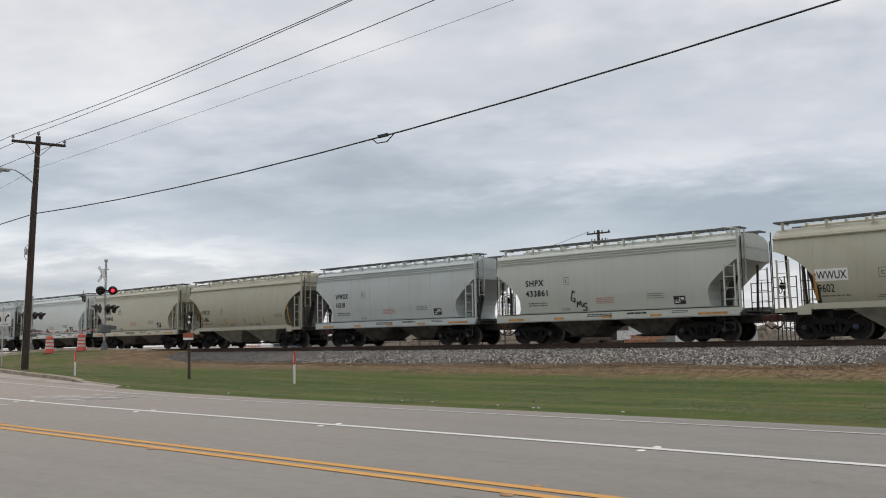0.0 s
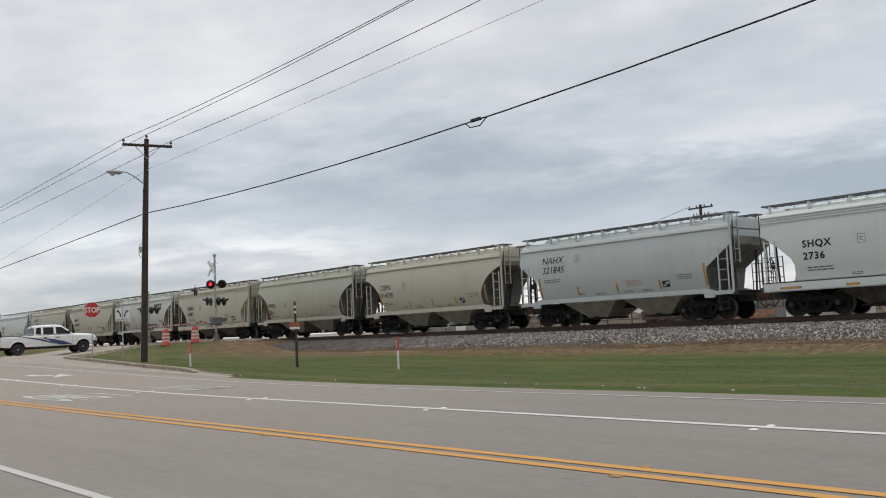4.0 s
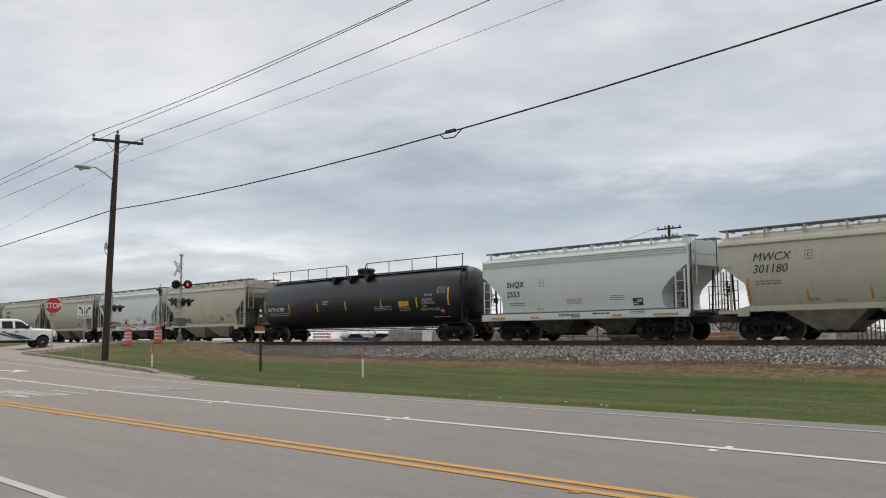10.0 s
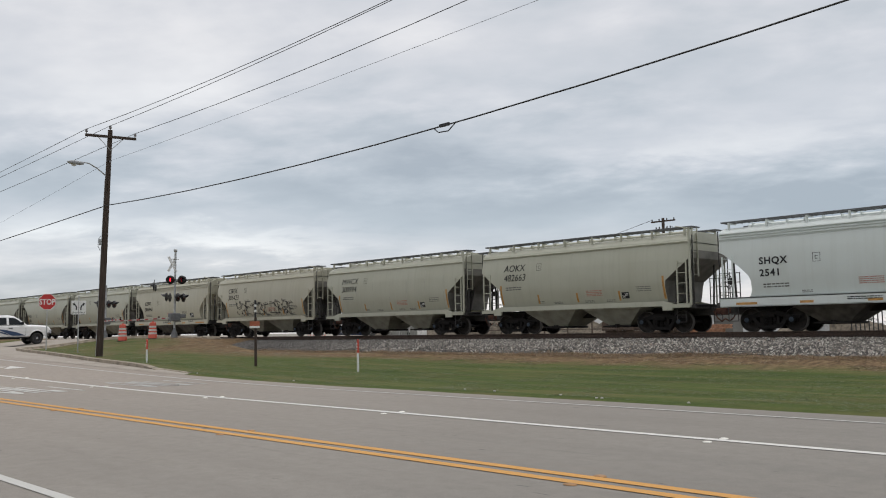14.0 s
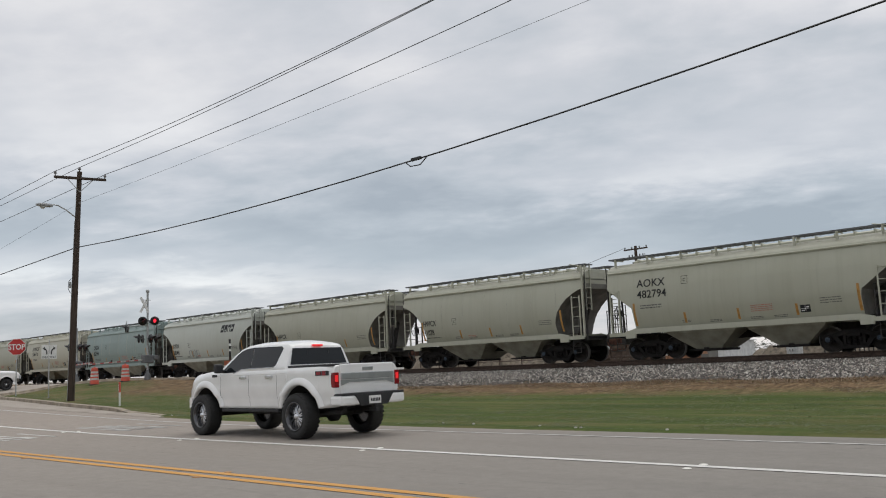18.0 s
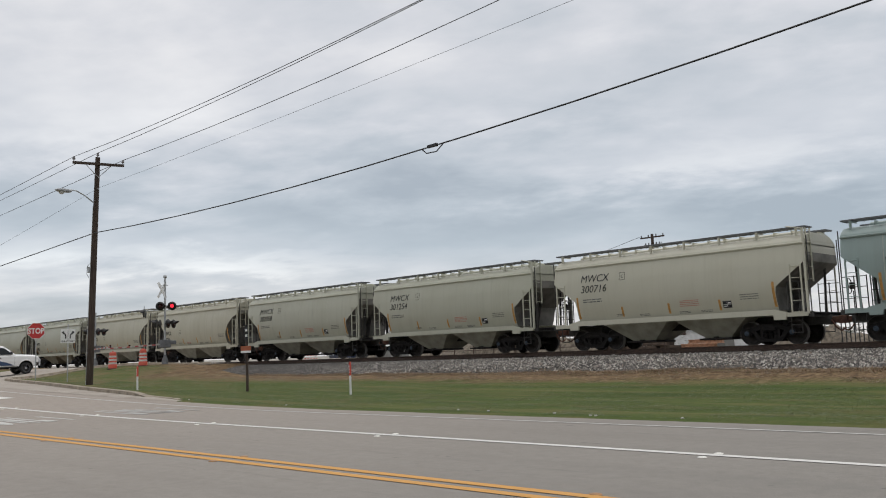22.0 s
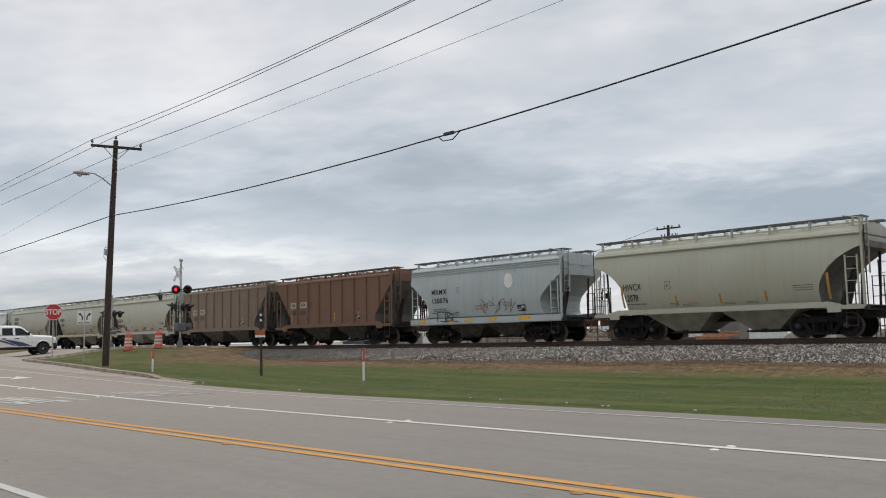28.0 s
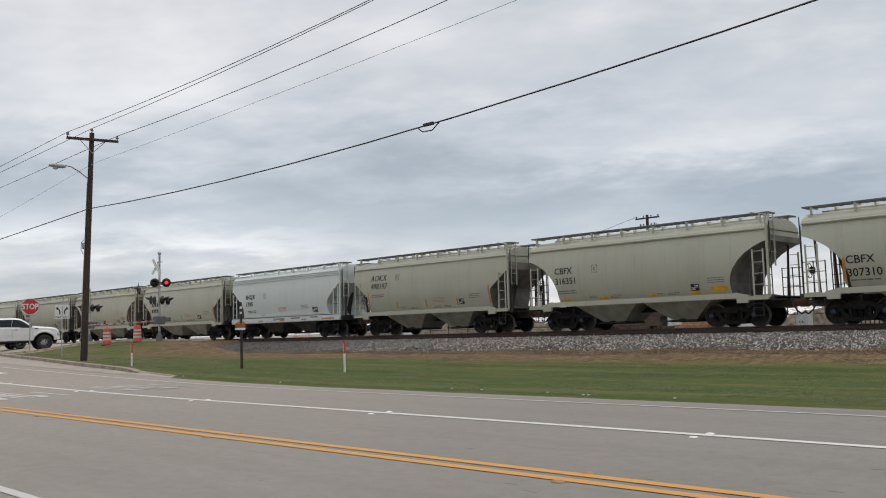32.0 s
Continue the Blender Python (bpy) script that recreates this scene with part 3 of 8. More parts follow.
def sec_z(y):
    for (a, za), (b, zb) in zip(sec, sec[1:]):
        if a <= y <= b:
            return za + (zb - za) * (y - a) / (b - a)
    return sec[0][1]


def scatter(name, n, place, shape_v, shape_f, size, parent, material, label, seed):
    """Many small pieces in one mesh."""
    rg = np.random.default_rng(seed)
    base, fc = np.array(shape_v, float), np.array(shape_f)
    pos = place(rg, n)
    n = len(pos)
    sc = rg.uniform(*size, (n, 1, 1)) * rg.uniform(0.6, 1.3, (n, 1, 3))
    ang = rg.uniform(0, 2 * np.pi, n)
    jit = rg.uniform(0.7, 1.3, (n, len(base), 1))
    p = base[None] * jit * sc
    c, s = np.cos(ang)[:, None], np.sin(ang)[:, None]
    q = np.stack([p[..., 0] * c - p[..., 1] * s, p[..., 0] * s + p[..., 1] * c, p[..., 2]], -1) + pos[:, None, :]
    faces = (fc[None] + (np.arange(n) * len(base))[:, None, None]).reshape(-1, fc.shape[1])
    me = bpy.data.meshes.new(name)
    me.from_pydata(q.reshape(-1, 3).tolist(), [], faces.tolist())
    me.materials.append(None)
    ob = obj(name, me, material, parent, label)
    return tagged(ob, kind="stuff")


OCTA_V = ((1, 0, 0), (-1, 0, 0), (0, 1, 0), (0, -1, 0), (0, 0, 0.8), (0, 0, -0.6))
OCTA_F = ((0, 2, 4), (2, 1, 4), (1, 3, 4), (3, 0, 4), (2, 0, 5), (1, 2, 5), (3, 1, 5), (0, 3, 5))


def stones(rg, n):
    x = -8 - 95 * rg.random(n) ** 1.45
    y = -5.5 + 4.3 * rg.random(n) ** 0.8
    keep = rg.random(n) < np.clip((y + 5.7 + 0.5 * np.sin(x * 0.9) + 0.3 * np.sin(x * 2.3)) / 0.9, 0.04, 1)
    x, y = x[keep], y[keep]
    z = np.array([sec_z(v) for v in y]) + 0.015
    return np.stack([x, y, z], -1)


scatter("ballast_stones", 95000, stones, OCTA_V, OCTA_F, (0.030, 0.066), track, STONE, "loose grey and white ballast stones", 11)

# grass: many blades in one sheet of tufts
BLADE = mat("grass_blade", lambda n, bs: (n.link(n.ramp(n.add("ShaderNodeNewGeometry").outputs["Random Per Island"], [(0.0, (0.050, 0.077, 0.018)), (0.5, (0.072, 0.104, 0.024)), (0.8, (0.100, 0.122, 0.036)), (1.0, (0.150, 0.140, 0.058))]), bs.inputs["Base Color"]), None)[1])
DRY_BLADE = mat("dry_grass_blade", lambda n, bs: (n.link(n.ramp(n.add("ShaderNodeNewGeometry").outputs["Random Per Island"], [(0.0, (0.11, 0.068, 0.038)), (0.4, (0.20, 0.13, 0.072)), (0.65, (0.29, 0.205, 0.12)), (0.8, (0.12, 0.13, 0.045)), (1.0, (0.33, 0.25, 0.15))]), bs.inputs["Base Color"]), None)[1])
WEED = mat("pale_dry_weed", lambda n, bs: (n.link(n.ramp(n.add("ShaderNodeNewGeometry").outputs["Random Per Island"], [(0.0, (0.12, 0.072, 0.042)), (0.4, (0.24, 0.15, 0.085)), (0.7, (0.34, 0.235, 0.14)), (0.85, (0.13, 0.13, 0.05)), (1.0, (0.42, 0.32, 0.21))]), bs.inputs["Base Color"]), None)[1])
BLADE_V = ((-0.35, 0, 0), (0.35, 0, 0), (0.9, 1.1, 0.28), (0.1, -0.3, 0), (0.15, 0.4, 0), (-1.2, -0.1, 0.24))
BLADE_F = ((0, 1, 2), (3, 4, 5))
TUFT_V = ((-0.25, 0, 0), (0.25, 0, 0), (0.9, 0.6, 0.9), (0.1, -0.25, 0), (0.15, 0.3, 0), (-1.1, -0.3, 0.7), (-0.2, 0.2, 0), (0.2, 0.25, 0), (0.1, -0.8, 1.2))
TUFT_F = ((0, 1, 2), (3, 4, 5), (6, 7, 8))


def on_land(x, y, dz=0.0):
    return np.array([land_z(a, b) + 0.05 * noise.noise((a * 0.5, b * 0.8, 0)) + dz for a, b in zip(x, y)])


def lawn(rg, n):
    x = -1 - 55 * rg.random(n) ** 1.2
    y = 14.9 + 9.6 * rg.random(n) ** 1.25
    keep = np.array([not inside_road(xx, yy - 0.9) and not inside_road(xx - 0.9, yy) and xx > -54 for xx, yy in zip(x, y)])
    x, y = x[keep], y[keep]
    return np.stack([x, y, on_land(x, y, 0.004)], -1)


def dry(rg, n):
    x = -2 - 62 * rg.random(n) ** 1.2
    y = 24.0 + 5.2 * rg.random(n) ** 0.9
    patch = np.array([noise.noise((a * 0.35, b * 0.9, 3)) + 0.5 * noise.noise((a * 1.3, b * 2.0, 8)) for a, b in zip(x, y)])
    keep = (x > -52) & (patch > 0.0)
    x, y = x[keep], y[keep]
    return np.stack([x, y, on_land(x, y, -0.005)], -1)


def weeds(rg, n):
    """Ragged clumps where the grass meets the ballast."""
    cx = -2 - 52 * rg.random(420) ** 1.15
    cy = 27.1 + 1.5 * rg.random(420) ** 0.7 + 0.3 * np.sin(cx * 0.7)
    pick = rg.integers(0, 420, n)
    x, y = cx[pick] + rg.normal(0, 0.28, n), cy[pick] + rg.normal(0, 0.13, n)
    keep = (x > -50) & (y < 29.3)
    x, y = x[keep], y[keep]
    low = np.array([RAIL_Z + sec_z(v - TRACK_Y) if v > 28.2 else -9 for v in y])
    return np.stack([x, y, np.maximum(on_land(x, y, -0.01), low - 0.02)], -1)


tagged(scatter("grass", 90000, lawn, BLADE_V, BLADE_F, (0.014, 0.034), None, BLADE, "short mown green grass on the verge", 21), category="grass")
tagged(scatter("dry_grass", 40000, dry, BLADE_V, BLADE_F, (0.025, 0.065), None, DRY_BLADE, "dead brown grass along the ballast", 22), category="grass")
tagged(scatter("weeds", 26000, weeds, TUFT_V, TUFT_F, (0.025, 0.07), None, WEED, "ragged brown weeds along the ballast foot", 24), category="weeds")

# ---------- freight train ----------
PITCH, SIDE = 12.867, 11.55
HALF = SIDE / 2
LEVELS = {
    "flow": ((1.28, 4.74, 1.40), (1.42, 4.58, 1.45), (1.6, 4.51, 1.50), (1.95, 4.50, 1.57), (2.2, 4.60, 1.60), (2.6, 5.02, 1.615), (3.08, 5.62, 1.60), (3.14, 5.775, 1.595), (3.45, 5.775, 1.56), (3.62, 5.775, 1.53)),
    "round": ((1.30, 4.18, 1.33), (1.5, 4.18, 1.43), (1.75, 4.18, 1.525), (2.0, 4.24, 1.582), (2.3, 4.38, 1.62), (2.6, 4.62, 1.63), (2.85, 4.90, 1.618), (3.05, 5.22, 1.597), (3.2, 5.55, 1.573), (3.27, 5.775, 1.56), (3.5, 5.775, 1.505), (3.72, 5.775, 1.43)),
    "angle": ((1.30, 4.60, 1.36), (1.6, 4.60, 1.475), (1.95, 4.60, 1.57), (2.18, 4.64, 1.605), (2.6, 5.20, 1.622), (3.00, 5.72, 1.60), (3.06, 5.775, 1.594), (3.4, 5.775, 1.54), (3.72, 5.775, 1.455)),
    "rib": ((1.30, 4.20, 1.52), (1.72, 4.24, 1.52), (3.52, 5.70, 1.52), (3.58, 5.775, 1.52), (3.92, 5.775, 1.52)),
}
ROOFS = {
    "flow": ((-1.55, 3.60), (-1.52, 3.88), (-1.36, 4.02), (-1.05, 4.13), (-0.5, 4.19), (0.5, 4.19), (1.05, 4.13), (1.36, 4.02), (1.52, 3.88), (1.55, 3.60)),
    "round": ((-1.47, 3.68), (-1.47, 3.78), (-1.38, 3.90), (-1.08, 4.07), (-0.6, 4.17), (0.6, 4.17), (1.08, 4.07), (1.38, 3.90), (1.47, 3.78), (1.47, 3.68)),
    "rib": ((-1.56, 3.90), (-1.56, 4.00), (-1.2, 4.10), (-0.6, 4.16), (0.6, 4.16), (1.2, 4.10), (1.56, 4.00), (1.56, 3.90)),
}
ROOFS["angle"] = ROOFS["round"]


def body_mesh(style):
    m = M()
    lv = LEVELS[style]
    for s in (-1, 1):
        vs = [(sx * x, s * w, z) for z, x, w in lv for sx in (-1, -0.5, 0, 0.5, 1)]
        m.add(vs, [(i * 5 + j, i * 5 + j + 1, i * 5 + j + 6, i * 5 + j + 5) for i in range(len(lv) - 1) for j in range(4)], True)
        vs = [(s * x, sy * w, z) for z, x, w in lv[-2:] for sy in (-1, 1)]
        m.add(vs, [(0, 1, 3, 2)])
    (z, x, w), (z2, x2, w2) = lv[0], lv[-1]
    m.add([(-x, -w, z), (x, -w, z), (x, w, z), (-x, w, z)], [(0, 1, 2, 3)])
    m.add([(-x2, -w2, z2), (x2, -w2, z2), (x2, w2, z2), (-x2, w2, z2)], [(0, 1, 2, 3)])
    return m


def slope_mesh(style, s):
    """The sloping end sheet over the truck."""
    lv = LEVELS[style][:-1]
    vs = [(s * x, sy * w, z) for z, x, w in lv for sy in (-1, 1)]
    return M().add(vs, [(2 * i, 2 * i + 1, 2 * i + 3, 2 * i + 2) for i in range(len(lv) - 1)])


def roof_mesh(style):
    m = M()
    prof = ROOFS[style]
    rings = [[(x, y, z) for y, z in prof] for x in (-HALF, HALF)]
    n = len(prof)
    vs = [p for r in rings for p in r]
    m.add(vs, [(i, i + 1, n + i + 1, n + i) for i in range(n - 1)], True)
    m.add(vs, [tuple(range(n))[::-1], tuple(range(n, 2 * n))])
    return m


def ridge_mesh(z):
    """One pressed ridge along the upper side."""
    return M().prism([(-1.50, z - 0.022), (-1.578, z - 0.014), (-1.578, z + 0.014), (-1.50, z + 0.022)], -HALF, HALF, "x")


def eave_mesh(top):
    return M().prism([(-1.40, top - 0.085), (-1.515, top - 0.075), (-1.525, top - 0.03), (-1.46, top)], -HALF - 0.01, HALF + 0.01, "x")


def seam_mesh(style, count, wide, proud, i, s):
    m = M()
    lv = LEVELS[style]
    x = -HALF + SIDE * i / count
    for (z0, x0, w0), (z1, x1, w1) in zip(lv, lv[1:]):
        if abs(x) > x0 - 0.05 and abs(x) > x1 - 0.05:
            continue
        zz = z0 if abs(x) <= x0 - 0.05 else z0 + (z1 - z0) * (abs(x) + 0.05 - x0) / max(0.01, x1 - x0)
        m.add([(x - wide, s * w0, zz), (x + wide, s * w0, zz), (x + wide, s * w1, z1), (x - wide, s * w1, z1),
               (x - wide * 0.7, s * (w0 + proud), zz), (x + wide * 0.7, s * (w0 + proud), zz), (x + wide * 0.7, s * (w1 + proud), z1), (x - wide * 0.7, s * (w1 + proud), z1)],
              [(4, 5, 6, 7), (0, 4, 7, 3), (1, 2, 6, 5), (0, 1, 5, 4), (2, 3, 7, 6)])
    return m


def hatch_mesh():
    m = M()
    m.prism([(-0.38, 4.17), (0.38, 4.17), (0.36, 4.27), (0.2, 4.33), (-0.2, 4.33), (-0.36, 4.27)], -5.1, 5.1, "x")
    for i in range(15):
        x = -4.9 + i * 0.7
        m.box(x - 0.02, x + 0.02, -0.42, 0.42, 4.2, 4.36)
    return m


def board_mesh():
    """A running board of steel grating on brackets along one side of the roof."""
    m = M()
    for y in (-0.30, -0.18, -0.06, 0.06, 0.18, 0.30):
        m.box(-5.80, 5.80, y - 0.022, y + 0.022, 4.36, 4.405)
    for i in range(40):
        x = -5.76 + i * 11.52 / 39
        m.box(x - 0.02, x + 0.02, -0.31, 0.31, 4.345, 4.362)
    return m


def bracket_mesh():
    return M().prism([(-0.36, 4.02), (-0.26, 4.06), (-0.26, 4.345), (-0.36, 4.345)], -0.032, 0.032, "x").prism([(-0.26, 4.30), (0.3, 4.30), (0.3, 4.34), (-0.26, 4.34)], -0.02, 0.02, "x")


def ladder_mesh(z0, z1, w=0.42):
    m = M()
    for s in (0, w):
        m.box(s - 0.028, s + 0.028, -0.012, 0.03, z0, z1)
    n = int((z1 - z0) / 0.42)
    for i in range(n + 1):
        z = z0 + 0.08 + i * (z1 - z0 - 0.16) / n
        m.rod((0, -0.01, z), (w, -0.01, z), 0.014, 5)
    return m


def handrail_mesh():
    """End platform posts with rails."""
    m = M()
    for x in (0.0, 0.42, 0.85):
        m.rod((x, 0, 0), (x, 0, 2.9 if x == 0 else 1.25), 0.022, 6)
    for z in (0.45, 0.85, 1.22):
        m.rod((0, 0, z), (0.85, 0, z), 0.014, 5)
    return m


def bay_mesh():
    m = M()
    m.loft([[(-1.62, -1.40, 1.30), (1.62, -1.40, 1.30), (1.62, 1.40, 1.30), (-1.62, 1.40, 1.30)],
            [(-1.45, -1.32, 1.02), (1.45, -1.32, 1.02), (1.45, 1.32, 1.02), (-1.45, 1.32, 1.02)],
            [(-0.55, -0.72, 0.36), (0.55, -0.72, 0.36), (0.55, 0.72, 0.36), (-0.55, 0.72, 0.36)]])
    return m


def gate_mesh():
    m = M()
    m.slab(-0.62, 0.62, -0.80, 0.80, 0.26, 0.36, 0.02)
    m.rod((-0.7, -0.95, 0.31), (0.7, -0.95, 0.31), 0.035, 8)
    m.box(-0.06, 0.06, -1.0, -0.78, 0.25, 0.40)
    return m


def sill_mesh(style):
    m = M()
    if style == "flow":
        m.prism([(-HALF, 0.98), (HALF, 0.98), (HALF, 1.34), (-HALF, 1.34)], -0.05, 0.05)
        m.box(-HALF, HALF, -0.05, 0.10, 1.30, 1.345)
        m.box(-HALF, HALF, -0.05, 0.12, 0.97, 1.0)
    else:
        m.prism([(-4.55, 1.10), (4.55, 1.10), (4.55, 1.31), (-4.55, 1.31)], -0.05, 0.04)
        for s in (-1, 1):
            m.prism([(s * 4.50, 0.92), (s * 4.95, 0.92), (s * 5.0, 1.20), (s * 4.45, 1.33)], -0.055, 0.05)
            m.prism([(s * 4.9, 1.02), (s * HALF, 1.02), (s * HALF, 1.17), (s * 4.9, 1.17)], -0.04, 0.04)
    return m


def platform_mesh():
    m = M()
    m.box(4.45, 5.95, -1.45, 1.45, 1.05, 1.11)
    m.box(5.80, 5.95, -1.58, 1.58, 0.98, 1.16)
    m.box(4.2, 6.05, -0.25, 0.25, 0.70, 1.05)
    for s in (-1, 1):
        for dx in (0, 0.40):
            m.rod((5.1 + dx, s * 1.52, 0.42), (5.1 + dx, s * 1.52, 1.05), 0.018, 5)
        for z in (0.43, 0.72):
            m.rod((5.1, s * 1.52, z), (5.5, s * 1.52, z), 0.016, 5)
    return m


def web_mesh():
    """Upright web under the slope sheet, with its post."""
    m = M()
    m.prism([(4.25, 1.1), (4.7, 1.1), (5.1, 2.6), (4.9, 2.7)], -0.03, 0.03)
    m.rod((5.45, -0.9, 1.1), (5.55, -0.9, 3.3), 0.05, 6)
    m.rod((5.45, 0.9, 1.1), (5.55, 0.9, 3.3), 0.05, 6)
    return m


def coupler_mesh():
    m = M()
    m.slab(0, 0.42, -0.12, 0.12, -0.12, 0.12, 0.03)
    m.slab(0.36, 0.62, -0.17, 0.10, -0.15, 0.15, 0.04)
    m.path([(0.1, -0.35, 0.0), (0.28, -0.38, -0.28), (0.45, -0.36, -0.42), (0.62, -0.33, -0.30)], 0.03, 6)
    return m


def brake_wheel_mesh():
    m = M()
    r = 0.28
    pts = [(0, r * math.cos(a * math.pi / 8), r * math.sin(a * math.pi / 8)) for a in range(17)]
    m.path(pts, 0.016, 5)
    for a in range(5):
        m.rod((0.02, 0, 0), (0, r * math.cos(a * 1.257), r * math.sin(a * 1.257)), 0.012, 4)
    m.slab(-0.20, -0.03, -0.08, 0.08, -0.12, 0.12, 0.02)
    m.rod((-0.14, 0, -0.2), (-0.14, 0, -0.95), 0.02, 6)
    return m


def frame_mesh():
    """Cast side frame of a three-piece truck with springs and bearing caps."""
    m = M()
    top = [(-1.16, 0.60), (-0.72, 0.66), (-0.34, 0.80), (0.34, 0.80), (0.72, 0.66), (1.16, 0.60), (1.16, 0.49), (0.74, 0.50), (0.36, 0.60), (-0.36, 0.60), (-0.74, 0.50), (-1.16, 0.49)]
    low = [(-0.74, 0.52), (-0.58, 0.55), (-0.34, 0.24), (0.34, 0.24), (0.58, 0.55), (0.74, 0.52), (0.44, 0.12), (-0.44, 0.12)]
    m.prism(top, -0.09, 0.09)
    m.prism(low, -0.09, 0.09)
    for s in (-1, 1):
        m.box(s * 0.33 - 0.05, s * 0.33 + 0.05, -0.09, 0.09, 0.22, 0.62)
        m.prism([(s * 0.89 - 0.20, 0.52), (s * 0.89 + 0.20, 0.52), (s * 0.89 + 0.16, 0.36), (s * 0.89 - 0.16, 0.36)], -0.10, 0.10)
        m.lathe([(0.13, -0.20), (0.13, -0.08), (0.10, 0.1)], 12, "y", (s * 0.89, 0, 0.457))
        m.lathe([(0.05, -0.235), (0.09, -0.20), (0.10, -0.18)], 10, "y", (s * 0.89, 0, 0.457))
    for x in (-0.2, 0.0, 0.2):
        for i in range(5):
            m.lathe([(0.085, 0), (0.095, 0.02), (0.085, 0.04)], 8, "z", (x, -0.02, 0.24 + i * 0.062))
    m.slab(-0.24, 0.24, -0.16, 0.14, 0.54, 0.68, 0.03)
    return m


def wheelset_mesh():
    m = M()
    for s in (-1, 1):
        y = s * 0.745
        m.lathe([(0.05, y - s * 0.07), (0.12, y - s * 0.09), (0.14, y - s * 0.05), (0.36, y + s * 0.0), (0.40, y - s * 0.065), (0.485, y - s * 0.065), (0.478, y - s * 0.03), (0.457, y - s * 0.02), (0.452, y + s * 0.065), (0.40, y + s * 0.065), (0.38, y + s * 0.02), (0.17, y + s * 0.0), (0.13, y + s * 0.09), (0.09, y + s * 0.09)], 28, "y")
    m.rod((0, -0.95, 0), (0, 0.95, 0), 0.085, 10)
    return m


def bolster_mesh():
    m = M()
    m.slab(-0.26, 0.26, -1.0, 1.0, 0.52, 0.72, 0.04)
    for s in (-1, 1):
        m.box(s * 0.36 - 0.05, s * 0.36 + 0.05, -0.85, 0.85, 0.40, 0.50)
        m.box(s * 0.40 - 0.04, s * 0.40 + 0.04, -0.80, -0.60, 0.22, 0.60)
        m.box(s * 0.40 - 0.04, s * 0.40 + 0.04, 0.60, 0.80, 0.22, 0.60)
    return m


WHEELSETS = []


def truck(car, x, side_mat=None):
    tr = obj("truck", shared("bolster", bolster_mesh), GRIME, car, "grimy three-piece freight truck", (x, 0, 0))
    for s in (-1, 1):
        fr = obj("side_frame", shared("side_frame", frame_mesh), TRUCK_SIDE, tr, "", (0, s * 1.0, 0))
        if s > 0:
            fr.rotation_euler = (0, 0, math.pi)
    for s in (-1, 1):
        w = obj("wheelset", shared("wheelset", wheelset_mesh), WHEEL, tr)
        w.matrix_parent_inverse = Matrix.Translation((s * 0.89, 0, 0.457))
        WHEELSETS.append(w)
    return tr


def wheel_build(n, bs):
    """Dusty wheel plate with a rim worn bright."""
    sp = n.add("ShaderNodeSeparateXYZ")
    n.link(n.coord(), sp.inputs[0])
    r = n.math("SQRT", n.math("ADD", n.math("MULTIPLY", sp.outputs[0], sp.outputs[0]), n.math("MULTIPLY", sp.outputs[2], sp.outputs[2])))
    base = n.ramp(n.noise(7, 5), [(0.35, (0.016, 0.015, 0.014)), (0.65, (0.042, 0.036, 0.032))])
    rim = n.ramp(r, [(0.428, 0.0), (0.440, 0.8)])
    n.link(n.mix(rim, base, (0.16, 0.15, 0.14)), bs.inputs["Base Color"])
    bs.inputs["Roughness"].default_value, bs.inputs["Specular IOR Level"].default_value = 0.6, 0.2


WHEEL = mat("wheel_grime", wheel_build)


def truck_build(n, bs):
    """Brake dust over cast steel, with cleaner blue-grey bearing caps."""
    sp = n.add("ShaderNodeSeparateXYZ")
    n.link(n.coord(), sp.inputs[0])
    u = n.math("SUBTRACT", n.math("ABSOLUTE", sp.outputs[0]), 0.89)
    v = n.math("SUBTRACT", sp.outputs[2], 0.457)
    r = n.math("SQRT", n.math("ADD", n.math("MULTIPLY", u, u), n.math("MULTIPLY", v, v)))
    base = n.ramp(n.noise(5, 5, 0.6), [(0.3, (0.009, 0.0085, 0.0085)), (0.6, (0.018, 0.016, 0.015)), (0.8, (0.042, 0.032, 0.025))])
    n.link(n.mix(n.ramp(r, [(0.085, 0.8), (0.105, 0.0)]), base, (0.06, 0.08, 0.105)), bs.inputs["Base Color"])
    bs.inputs["Roughness"].default_value, bs.inputs["Specular IOR Level"].default_value = 0.75, 0.15


TRUCK_SIDE = mat("truck_side_grime", truck_build)


def bars(m, x, z, w, rows, h=0.045, gap=0.085, rg=None, y=0.0):
    """Lines of unreadable small print."""
    for r in range(rows):
        cx = x
        while cx < x + w:
            l = rg.uniform(0.5, 3.2) * max(h, 0.03) * 1.6
            m.box(cx, min(cx + l, x + w), y, y + 0.004, z - r * gap, z - r * gap + h)
            cx += l + max(h, 0.03) * 0.7
    return m


def face_y(style, z):
    lv = LEVELS[style]
    for (z0, _, w0), (z1, _, w1) in zip(lv, lv[1:]):
        if z <= z1:
            return -(w0 + (w1 - w0) * max(0, (z - z0) / (z1 - z0))) - 0.008
    return -lv[-1][2] - 0.008


def hug(style, m, up=0.0):
    """Bend flat lettering, drawn about y = 0, on to the curved side of a car."""
    if isinstance(m, M):
        m.v = [(x, y + face_y(style, z + up), z) for x, y, z in m.v]
        return m
    me = m.copy()
    for v in me.vertices:
        v.co.y += face_y(style, v.co.z + up) - 0.006
    return me


def tape(style, w, z0, z1):
    """An upright strip of tape that follows the side."""
    m = M()
    zs = [z0] + [z for z, _, _ in LEVELS[style] if z0 + 0.03 < z < z1 - 0.03] + [z1]
    for a, b in zip(zs, zs[1:]):
        m.box(0, w, 0, 0.005, a, b)
    return hug(style, m)


